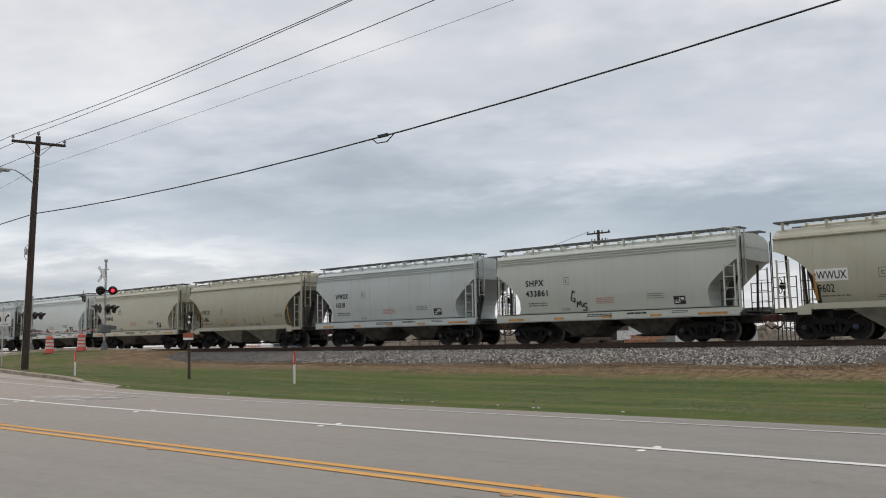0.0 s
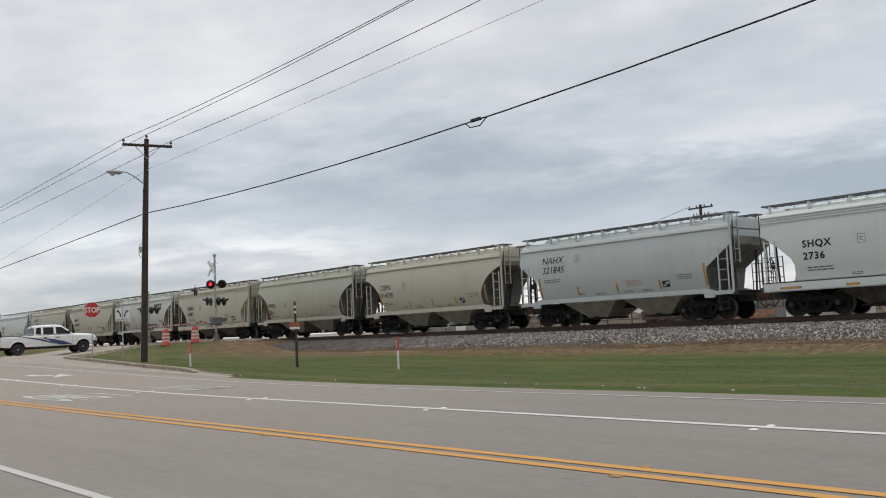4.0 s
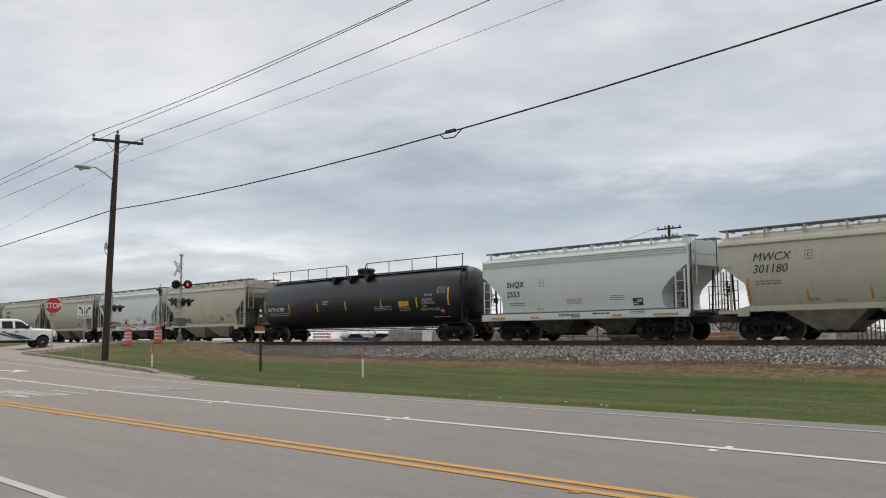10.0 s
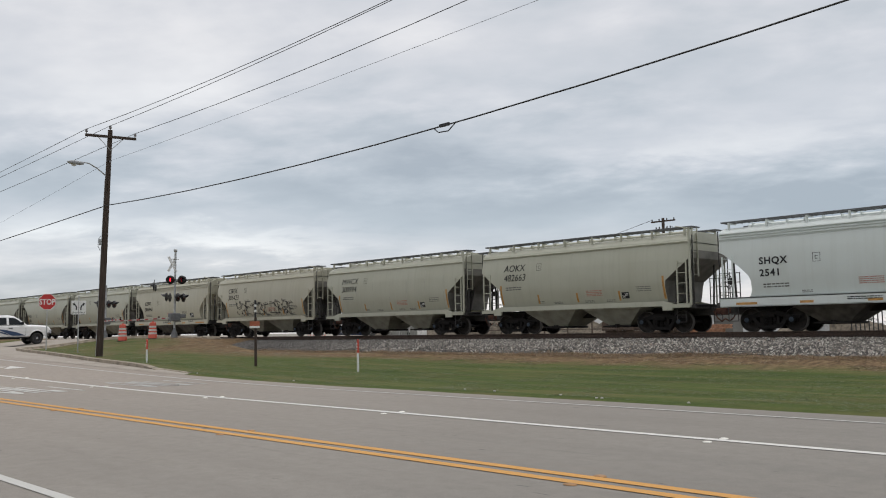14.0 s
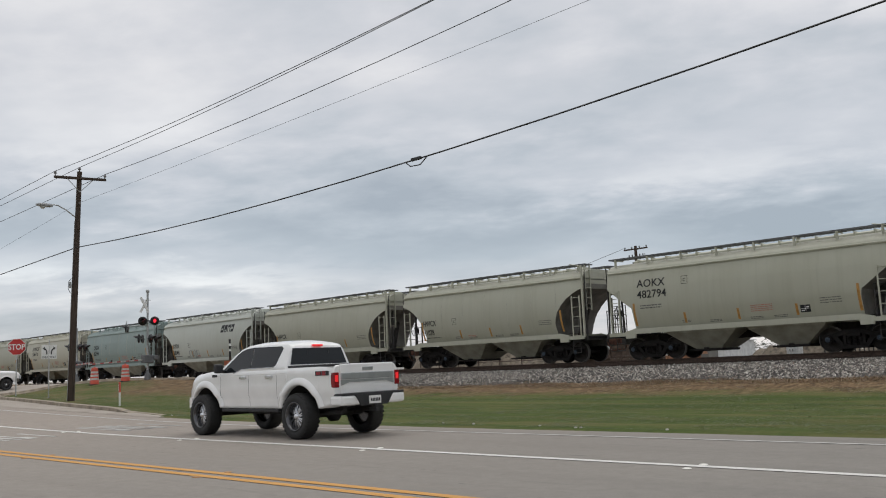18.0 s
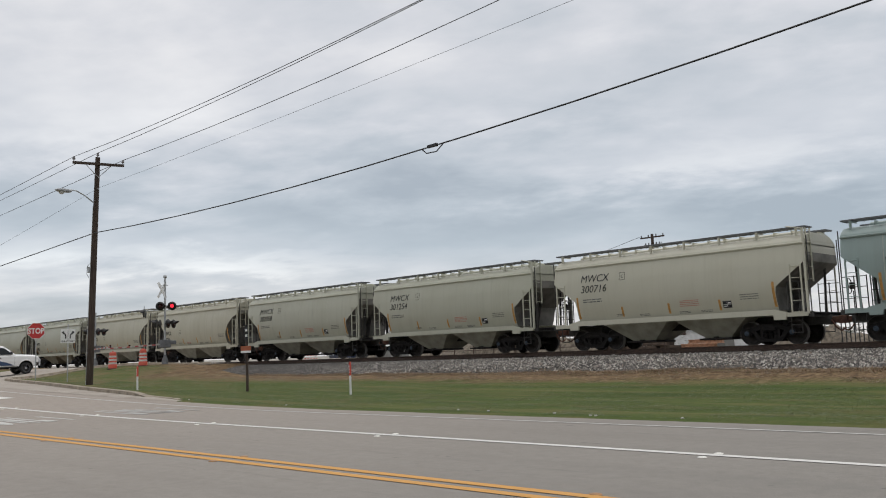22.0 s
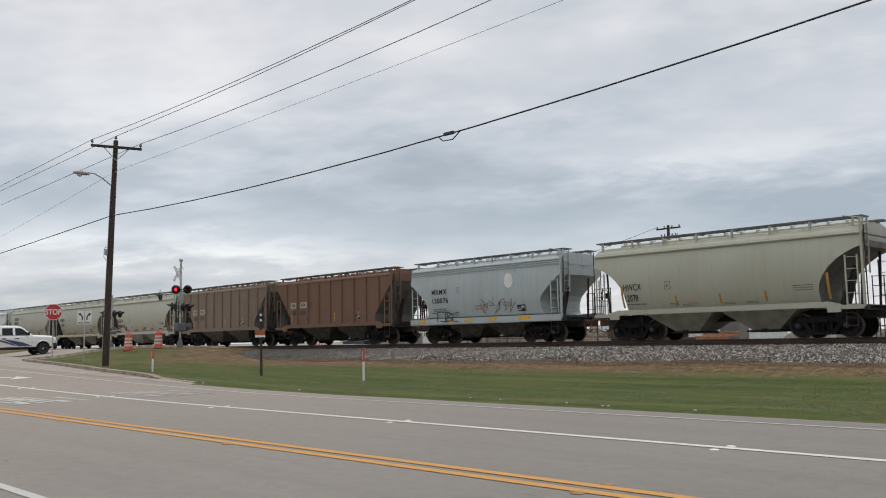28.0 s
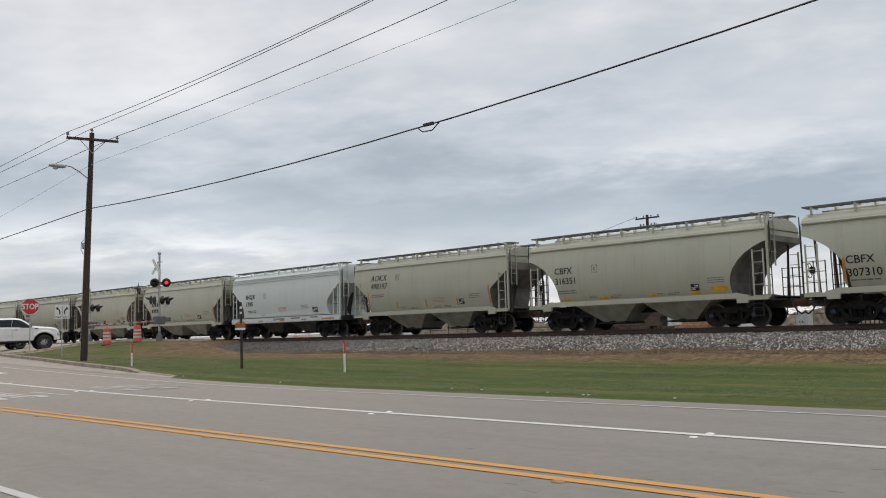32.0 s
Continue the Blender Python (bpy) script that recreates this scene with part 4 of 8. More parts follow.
def hopper(mark, number, style, paint, extras="", seed=0, detail=True):
    """A two-bay covered hopper. The origin is at its middle, on top of the rail; it faces -y to the road."""
    rg = random.Random(seed)
    car = thing("hopper_car", category="freight car", group="cars of the freight train")
    body = obj("body", shared("body_" + style, lambda: body_mesh(style)), paint, car)
    roof = obj("roof", shared("roof_" + style, lambda: roof_mesh(style)), paint, car)
    if style == "rib":
        for k in range(1, 10):
            for s in (-1, 1):
                obj("rib", shared(("rib", k, s), lambda: seam_mesh("rib", 10, 0.055, 0.085, k, s)), paint, car)
    elif "seams" in extras:
        for k in range(1, 8):
            for s in (-1, 1):
                obj("weld_seam", shared(("seam", style, k, s), lambda: seam_mesh(style, 8, 0.010, 0.005, k, s)), SEAM, car)
    for s in (-1, 1):
        for z in (3.66, 3.76, 3.86) if style == "flow" else ():
            obj("roof_ridge", shared(("ridge", z), lambda: ridge_mesh(z)), paint, roof).rotation_euler = (0, 0, 0 if s < 0 else math.pi)
        if style != "flow":
            obj("eave", shared(("eave", style == "rib"), lambda: eave_mesh(3.98 if style == "rib" else 3.78)), paint, roof).rotation_euler = (0, 0, 0 if s < 0 else math.pi)
    obj("hatch_cover", shared("hatch", hatch_mesh), paint, roof, "long trough hatch cover")
    for s in (-1, 1):
        b = obj("running_board", shared("board", board_mesh), GREY_PIPE, roof, "grey steel grating walkway", (0, s * 0.98, -0.02))
        for i in range(8):
            k = obj("bracket", shared("bracket", bracket_mesh), paint, roof, "", (-5.45 + i * 1.557, s * 0.98, -0.02))
            if s > 0:
                k.rotation_euler = (0, 0, math.pi)
        obj("side_sill", shared("sill_" + ("flow" if style == "flow" else "thin"), lambda: sill_mesh(style)), paint, car, "", (0, s * 1.60, 0)).rotation_euler = (0, 0, 0 if s < 0 else math.pi)
        pl = obj("end_platform", shared("platform", platform_mesh), DECK, car)
        pl.rotation_euler = (0, 0, 0 if s > 0 else math.pi)
        # flow sheets keep the car's paint; the others get shade painted in
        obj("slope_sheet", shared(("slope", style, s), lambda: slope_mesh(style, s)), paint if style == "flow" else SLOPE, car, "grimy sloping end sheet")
        wb = obj("end_web", shared("web", web_mesh), DECK, car)
        wb.rotation_euler = (0, 0, 0 if s > 0 else math.pi)
        cp = obj("coupler", shared("coupler", coupler_mesh), COUPLER, car, "rust-brown knuckle coupler", (s * 6.0, 0, 0.86))
        cp.rotation_euler = (0, 0, 0 if s > 0 else math.pi)
        truck(car, s * 4.05)
        # both bay colours carry underside shade, deeper for flow and rib
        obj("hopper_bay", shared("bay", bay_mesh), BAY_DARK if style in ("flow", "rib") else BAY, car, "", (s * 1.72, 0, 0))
        obj("outlet_gate", shared("gate", gate_mesh), GRIME, car, "", (s * 1.72, 0, 0))
        # ladders: a low one at each corner beside the slope, an upper one on the corner it faces
        for e in (-1, 1):
            obj("ladder", shared("short_ladder", lambda: ladder_mesh(1.1, 2.95)), LADDER.get(paint.name, paint), car, "", (e * 5.42 - 0.21, s * 1.63, 0))
            if e == -s:
                obj("ladder", shared("upper_ladder", lambda: ladder_mesh(2.3, 4.30, 0.40)), LADDER.get(paint.name, paint), car, "", (e * 5.82, s * 1.35, 0)).rotation_euler = (0, 0, radians(90))
                obj("corner_post", shared("corner_post", lambda: M().box(-0.04, 0.04, -0.04, 0.04, 1.1, 4.28).rod((0, 0, 4.26), (-0.6, 0, 4.38), 0.02, 5)), LADDER.get(paint.name, paint), car, "", (e * 5.80, s * 1.60, 0)).rotation_euler = (0, 0, 0 if e > 0 else math.pi)
            hr = obj("handrail", shared("handrail", handrail_mesh), DECK, car, "", (e * 5.86, s * 1.45, 1.1))
            hr.rotation_euler = (0, 0, math.pi if e > 0 else 0)
    obj("draft_sill", shared("draft", lambda: M().box(-6.0, 6.0, -0.2, 0.2, 0.72, 1.08)), GRIME, car)
    obj("brake_wheel", shared("brake_wheel", brake_wheel_mesh), GRIME, car, "", (-5.95, -0.55, 2.05)).rotation_euler = (0, 0, math.pi)
    # lettering on the road side
    italic = 0.2 if "italic" in extras else 0.0
    x0, z0, size = {"flow": -4.12, "angle": -4.3}.get(style, -4.24), 2.58, {"flow": 0.37, "angle": 0.46}.get(style, 0.40)
    px_ = {"flow": 3.05, "angle": 2.42}.get(style, 2.5)
    if "low" in extras:
        z0 = 2.15
    if "high" in extras:
        z0 = 3.02
    if "plates" in extras:
        z0 = 2.40
    heavy = 0.010 if style == "flow" else (0.0 if italic else 0.004)
    if mark:
        for name, text, zz, label in (("reporting_mark", mark, z0, "black stencilled reporting mark"), ("car_number", number, z0 - 0.46, "black stencilled number")):
            me = letters(text, size, heavy, italic, 0.72 if mark in ("HWCX", "WWUX") else 1.0, spacing=1.15 if style == "flow" else 1.0)
            if "plates" in extras:
                # the mark stands on its two panels; the number is split by a rib
                if name == "car_number":
                    for k, t in enumerate((text[:3], text[3:])):
                        obj(name, hug(style, letters(t, 0.36, 0.004), zz), INK, car, label, (-4.15 + k * 1.0, 0, zz))
                continue
            obj(name, hug(style, me, zz), INK, car, label, (x0, 0, zz))
    else:
        q = M()
        for r in range(2):
            for i in range(4 + r):
                q.box(x0 + i * 0.27, x0 + i * 0.27 + 0.17, 0, 0.004, z0 - r * 0.46, z0 - r * 0.46 + 0.28)
        part("reporting_mark", hug(style, q), INK, car)
    if "boxed" in extras:
        part("mark_panel", hug(style, M().box(x0 - 0.06, x0 + 1.06, 0.0, 0.004, z0 - 0.07, z0 + 0.14).box(x0 - 0.06, x0 + 1.06, 0.0, 0.004, z0 + 0.14, z0 + 0.36)), WHITE, car, "white panel behind the reporting mark")
    small = M()
    bars(small, x0 + 0.1, z0 - (0.80 if z0 > 2.5 else 0.62), 1.0, 2 if z0 > 2.5 else 1, 0.05, 0.10, rg)
    bars(small, px_ + 0.75 if style != "flow" else 1.9, 1.95, 0.75, 3, 0.032, 0.085, rg)
    bars(small, -2.3 + rg.uniform(-0.3, 0.3), 1.50, 0.4, 2, 0.03, 0.06, rg)
    if style in ("round", "angle"):
        for k in (-1.3, 0.5, 1.4):
            bars(small, k + rg.uniform(-0.2, 0.2), 1.45, 0.5, 2, 0.025, 0.055, rg)
    tagged(part("small_print", hug(style, small), FAINT, car, "rows of small faded stencilling"), kind="stuff")
    sq = M()
    for a, b, c, d in ((0, 0.28, 0, 0.014), (0, 0.28, 0.316, 0.33), (0, 0.014, 0, 0.33), (0.266, 0.28, 0, 0.33), (0.09, 0.19, 0.20, 0.22), (0.09, 0.11, 0.11, 0.22), (0.09, 0.19, 0.10, 0.12)):
        sq.box(x0 + 2.05 + a, x0 + 2.05 + b, 0, 0.004, z0 - 0.03 + c, z0 - 0.03 + d)
    part("plate_mark", hug(style, sq), INK, car)
    if "low" not in extras:
        pw, ph = (0.50, 0.32) if style == "flow" else (0.36, 0.27)
        face = M()
        for k in range(4):
            face.box(px_, px_ + pw, -0.004, 0.004, 1.50 + ph * k / 4, 1.50 + ph * (k + 1) / 4)
        panel = part("test_panel", hug(style, face), INK, car, "black stencil panel")
        wb = M()
        for a, b, c, d in ((0.06, 0.94, 0.47, 0.52), (0.48, 0.52, 0.12, 0.88), (0.1, 0.4, 0.18, 0.32), (0.62, 0.9, 0.62, 0.8)):
            wb.box(px_ + pw * a, px_ + pw * b, -0.012, -0.006, 1.50 + ph * c, 1.50 + ph * d)
        part("panel_print", hug(style, wb), WHITE, panel)
    if style in ("flow", "angle", "round"):
        w = M()
        bars(w, {"flow": -0.5, "angle": 0.55}.get(style, -1.25), 1.88 if style != "round" else 1.52, 0.85 if style != "round" else 0.5, 4 if style != "round" else 2, 0.03, 0.07, rg)
        tagged(part("warning_print", hug(style, w), RED_INK, car, "faded red warning text"), kind="stuff")
    # reflective tape
    if "disc" in extras:
        for x, w in ((-5.1, 0.55), (-2.9, 0.5), (-1.3, 0.5), (0.85, 0.5), (3.2, 0.75)):
            obj("reflector", shared(("tall_tape", w), lambda: M().box(0, w, -0.004, 0, 0, 0.16)), REFLECT_Y, car, "", (x, -1.652, 1.10))
    elif style == "flow":
        for x, w in ((-5.1, 0.85), (-2.6, 0.5), (-0.2, 0.5), (2.05, 0.5), (4.1, 1.2)):
            obj("reflector", shared(("tape", w), lambda: M().box(0, w, -0.004, 0, 0, 0.09)), REFLECT_O, car, "", (x, -1.652, 1.05))
        q = M()
        bars(q, -0.9, 1.19, 1.2, 2, 0.04, 0.07, rg, -1.656)
        bars(q, 1.0, 1.17, 0.9, 1, 0.07, 0.07, rg, -1.656)
        bars(q, 3.0, 1.22, 0.7, 2, 0.03, 0.06, rg, -1.656)
        tagged(part("sill_print", q, INK, car), kind="stuff")
    elif style == "rib":
        for x, h in ((-4.14, 0.95), (0.35, 0.5), (2.65, 0.5)):
            obj("reflector", shared(("rib_tape", h), lambda: tape("rib", 0.12, 1.45, 1.45 + h)), REFLECT_O, car, "", (x, 0, 0))
    elif "brightbox" in extras:
        for x in (-4.0, -2.0, 0.4, 2.4):
            obj("reflector", shared(("tape", style), lambda: tape(style, 0.5, 1.37, 1.47)), REFLECT_Y, car, "", (x, 0, 0))
        obj("reflector", shared(("tape_big", style), lambda: tape(style, 0.7, 1.42, 1.62)), REFLECT_Y, car, "", (3.35, 0, 0))
    else:
        for x in ((-4.55, -2.28, -0.02, 2.24, 4.48) if style == "angle" else (-4.36, -1.77, 0.2, 2.1, 4.5)):
            hgt = 0.95 if abs(x) > 3.9 else 0.42
            obj("reflector", shared(("upright", style, hgt), lambda: tape(style, 0.095, 1.42, 1.42 + hgt)), REFLECT_O, car, "", (x, 0, 0))
    if "logo" in extras:
        # the company mark as four plain slanted blocks
        for i in range(4):
            xx, zz = 2.05 + i * 0.40, 2.95
            q = M()
            for k in range(6):
                a, b = k / 6, (k + 1) / 6
                q.prism([(xx + 0.12 * a, zz + 0.48 * a), (xx + 0.33 + 0.12 * a, zz + 0.48 * a), (xx + 0.33 + 0.12 * b, zz + 0.48 * b), (xx + 0.12 * b, zz + 0.48 * b)], 0, 0.004)
            lg = part("logo", hug(style, q), INK, car, "bold black slanted company mark")
            h0, h1 = ((0.16, 0.26), (0.05, 0.15), (0.0, 0.30), (0.18, 0.32))[i]
            part("logo_gap", hug(style, M().prism([(xx + 0.12, zz + h0), (xx + 0.27, zz + h0), (xx + 0.30, zz + h1), (xx + 0.15, zz + h1)], -0.012, -0.004)), paint, lg)
    if "disc" in extras:
        part("logo", M().lathe([(0.36, -0.004), (0.36, 0.0)], 28, "y", (2.47, face_y(style, 3.0) - 0.01, 3.03), False), WHITE, car, "round white emblem")
    if "tag" in extras:
        g = random.Random(seed + 5)
        big = "big" in extras
        yy = 0.0 if big else -1.668
        for i in range(12 if big else 4):
            cx, hgt, zb = (-3.2 + i * 0.56, g.uniform(0.65, 0.95), 1.42 + g.uniform(0, 0.15)) if big else (-3.9 + i * 0.48, 0.52, 1.12)
            q = M()
            shapes = (((0, 0.1), (0.35, 0), (0.3, 1), (0.05, 0.95), (0.6, 1)), ((0, 0), (0.05, 1), (0.12, 0.5), (0.45, 0.55), (0.4, 1.05), (0.5, 0)), ((0, 0), (0.06, 1), (0.42, 0.85), (0.1, 0.5), (0.5, 0.2), (0, 0)),
                      ((0.02, 0), (0, 1), (0.45, 0.9), (0.3, 0.5), (0.1, 0.5), (0.55, -0.05)), ((0.5, 0.95), (0.1, 0.9), (0.02, 0.1), (0.5, 0)), ((0.5, 1), (0.08, 0.9), (0.1, 0.5), (0.4, 0.5), (0.1, 0.5), (0.06, 0), (0.5, 0.05)),
                      ((0.05, 0.1), (0.1, 0.9), (0.5, 0.95), (0.55, 0.1), (0.05, 0.1)), ((0, 0.95), (0.55, 1), (0.28, 0.98), (0.25, 0)), ((0.5, 0.85), (0.2, 1), (0.05, 0.7), (0.45, 0.4), (0.4, 0.05), (0.0, 0.1)))
            tilt = g.uniform(-0.12, 0.12)
            line_ = [(cx + u * 1.15 + tilt * v + g.uniform(-0.02, 0.02), yy, zb + hgt * v * g.uniform(0.92, 1.06)) for u, v in shapes[(i * 2 + seed) % 9]]
            q.path(line_, 0.020 if big else 0.022, 5)
            if big:
                q.path([(x + 0.13, y, z - 0.05 + 0.05 * math.sin(k * 2.0)) for k, (x, y, z) in enumerate(line_)], 0.017, 4)
                q.path([(x - 0.06, y, z + 0.09) for x, y, z in line_[:3]], 0.012, 4)
            part("graffiti", hug(style, q) if big else q, GRAFFITI, car, "dark scrawled graffiti letter")
        if not big:
            for i in range(7):
                cx = 0.1 + i * 0.42
                pts = [(cx + g.uniform(-0.25, 0.35), 0.0, 1.5 + g.uniform(-0.1, 0.75)) for _ in range(4)]
                part("graffiti", hug(style, M().path(pts, 0.016, 4)), plain("rust_spray_paint", (0.16, 0.075, 0.045), 0.6), car, "thin rust-coloured scrawl")
    if "doodle" in extras:
        g = random.Random(77)
        for i in range(5):
            cx, q = -1.95 + i * 0.24, M()
            q.path([(cx + 0.22 * math.cos(a * 1.1 + i) * g.uniform(0.6, 1.1), 0.0, 1.72 + 0.24 * math.sin(a * 1.1 + i) * g.uniform(0.6, 1.1)) for a in range(6)], 0.012, 4)
            part("graffiti", hug(style, q), plain("grey_blue_spray_paint", (0.16, 0.19, 0.22), 0.6), car, "small grey doodled letter")
    if "scrawl" in extras:
        q = M()
        g = random.Random(seed)
        yy = 0.0
        for cx, cz_, pts in ((-1.75, 1.78, ((0.2, 0.42), (0.12, 0.5), (0.0, 0.1), (0.16, 0.0), (0.22, 0.16), (0.1, 0.18))), (-1.48, 1.55, ((0, 0), (0.05, 0.26), (0.12, 0.1), (0.2, 0.28), (0.26, 0.0))), (-1.22, 1.42, ((0.26, 0.3), (0.1, 0.28), (0.06, 0.18), (0.22, 0.12), (0.18, 0.0), (0.0, 0.0)))):
            q.path([(cx + u, yy, cz_ + v) for u, v in pts], 0.032, 4)
        part("graffiti", hug(style, q), GRAFFITI, car, "three dark scrawled letters")
    if "plates" in extras:
        for x, t in ((-4.22, mark[:2]), (-3.18, mark[2:])):
            pl = obj("mark_panel", shared("mark_panel", lambda: M().box(0, 0.72, -0.004, 0, 0, 0.36)), plain("old_white_panel", (0.42, 0.38, 0.32), 0.7), car, "dirty white panel", (x, face_y(style, 2.5) - 0.002, 2.36))
            obj("panel_letters", letters(t, 0.30, 0.004, 0, 1.0), INK, pl, "", (0.13, -0.008, 0.075))
    return car


SEAM = plain("dull_weld_seam", (0.40, 0.39, 0.335), 0.65)
FAINT = plain("faded_stencil_ink", (0.15, 0.15, 0.14), 0.7, 0, 0.4, 12)
# end sheet colour: grime plus the overhang's shade, both in the base colour
SLOPE = plain("grimy_shaded_slope_sheet", (0.165, 0.158, 0.139), 0.7, 0, 0.3, 1.5)
# car paint as it looks in the shade under round and angle bodies
BAY = plain("shade_toned_bay", (0.30, 0.288, 0.232), 0.7, 0, 0.2, 2.0)
# the deep shade beneath flow and rib cars, put into the bay colour
BAY_DARK = plain("underside_shade_bay", (0.095, 0.085, 0.07), 0.8, 0, 0.4, 2.5)
DECK = plain("grimy_grey_deck", (0.045, 0.042, 0.039), 0.7, 0, 0.4)
COUPLER = plain("rusted_coupler", (0.10, 0.045, 0.03), 0.8, 0, 0.4)
LADDER = {}

BEIGE = car_paint("beige_grey_car_paint", (0.436, 0.436, 0.353), 0.55)
SAND = car_paint("sand_grey_car_paint", (0.450, 0.431, 0.340), 0.75)
CREAM = car_paint("cream_car_paint", (0.50, 0.484, 0.394), 0.4)
GREY = car_paint("light_grey_car_paint", (0.50, 0.523, 0.472), 0.45)
PALE = car_paint("pale_blue_grey_car_paint", (0.64, 0.685, 0.665), 0.35)
BLUE = car_paint("dull_blue_grey_car_paint", (0.49, 0.535, 0.53), 0.4)
TEAL = car_paint("grey_green_car_paint", (0.255, 0.320, 0.305), 0.5)
WORN = car_paint("faded_blue_grey_car_paint", (0.44, 0.495, 0.505), 0.6, 0.75)
BROWN = car_paint("faded_brown_car_paint", (0.205, 0.118, 0.078), 0.8, 0.3, 0.7)
OLIVE = car_paint("faded_brown_grey_car_paint", (0.225, 0.172, 0.128), 0.8, 0.35, 0.7)

TRAIN = (
    ("WWUX", "9602", "round", SAND, "low seams boxed"), ("SHPX", "433861", "flow", GREY, "scrawl"), ("WWUX", "16318", "flow", BLUE, "seams"),
    ("HWCX", "11486", "round", SAND, "low seams"), ("SHPX", "434942", "flow", CREAM, ""), ("SHQX", "2736", "flow", PALE, ""),
    ("NAHX", "321845", "angle", BLUE, "high italic"), ("CBFX", "314330", "round", CREAM, ""), ("HWCX", "8356", "round", BEIGE, "low seams"),
    ("CRDX", "22087", "flow", SAND, "seams"), ("GACX", "14910", "round", GREY, "logo low"), ("SHPX", "434997", "flow", CREAM, "seams"),
    ("MWCX", "301180", "angle", SAND, "high italic seams"), ("SHQX", "2553", "flow", PALE, ""), None,
    ("CBFX", "305514", "angle", SAND, "high seams"), ("SHQX", "2541", "flow", PALE, ""), ("AOKX", "482663", "angle", BEIGE, "high italic"),
    ("MWCX", "300994", "angle", BEIGE, "high italic seams"), ("CBFX", "305423", "angle", SAND, "high italic tag big"), ("CEFX", "300347", "flow", SAND, "seams"),
    ("AOKX", "482794", "angle", BEIGE, "high"), ("HWCX", "11078", "round", BEIGE, "low seams"), ("HWCX", "11059", "round", BEIGE, "low seams"),
    ("DSIX", "6848", "round", GREY, "logo low doodle"), ("DSIX", "8299", "angle", TEAL, "mid seams"), ("MWCX", "300716", "angle", CREAM, "high italic"),
    ("MWCX", "301254", "angle", BEIGE, "high italic"), ("MWCX", "302058", "angle", BEIGE, "high italic seams"), ("HWCX", "7739", "round", SAND, "low"),
    ("HWCX", "7744", "round", SAND, "low"), ("HWCX", "12087", "round", BEIGE, "low"), ("HWCX", "11741", "round", BEIGE, "low seams"),
    ("HWCX", "12078", "round", BEIGE, "low seams"), ("MRMX", "130076", "flow", WORN, "tag disc seams"), ("NAHX", "200535", "rib", BROWN, "plates"),
    ("NAHX", "200511", "rib", OLIVE, "plates"), ("CBFX", "307310", "round", BEIGE, "low seams"), ("CBFX", "316351", "round", BEIGE, "seams brightbox"),
    ("AOKX", "498197", "angle", BEIGE, "high italic"), ("SHQX", "1705", "flow", PALE, ""), ("", "", "angle", BEIGE, ""),
    ("", "", "round", SAND, "seams"), ("", "", "round", BEIGE, "seams"), ("", "", "angle", CREAM, ""), ("", "", "round", BEIGE, ""), ("", "", "angle", SAND, ""),
)
GAPS = {14: 21.142, 34: 12.05, 35: 13.405, 36: 12.795}


def head_x(t):
    """Where the first car's rear corner is at t seconds."""
    return -12.008 + 14.85445 * t + 0.00592 * t * t + 0.00005 * t ** 3


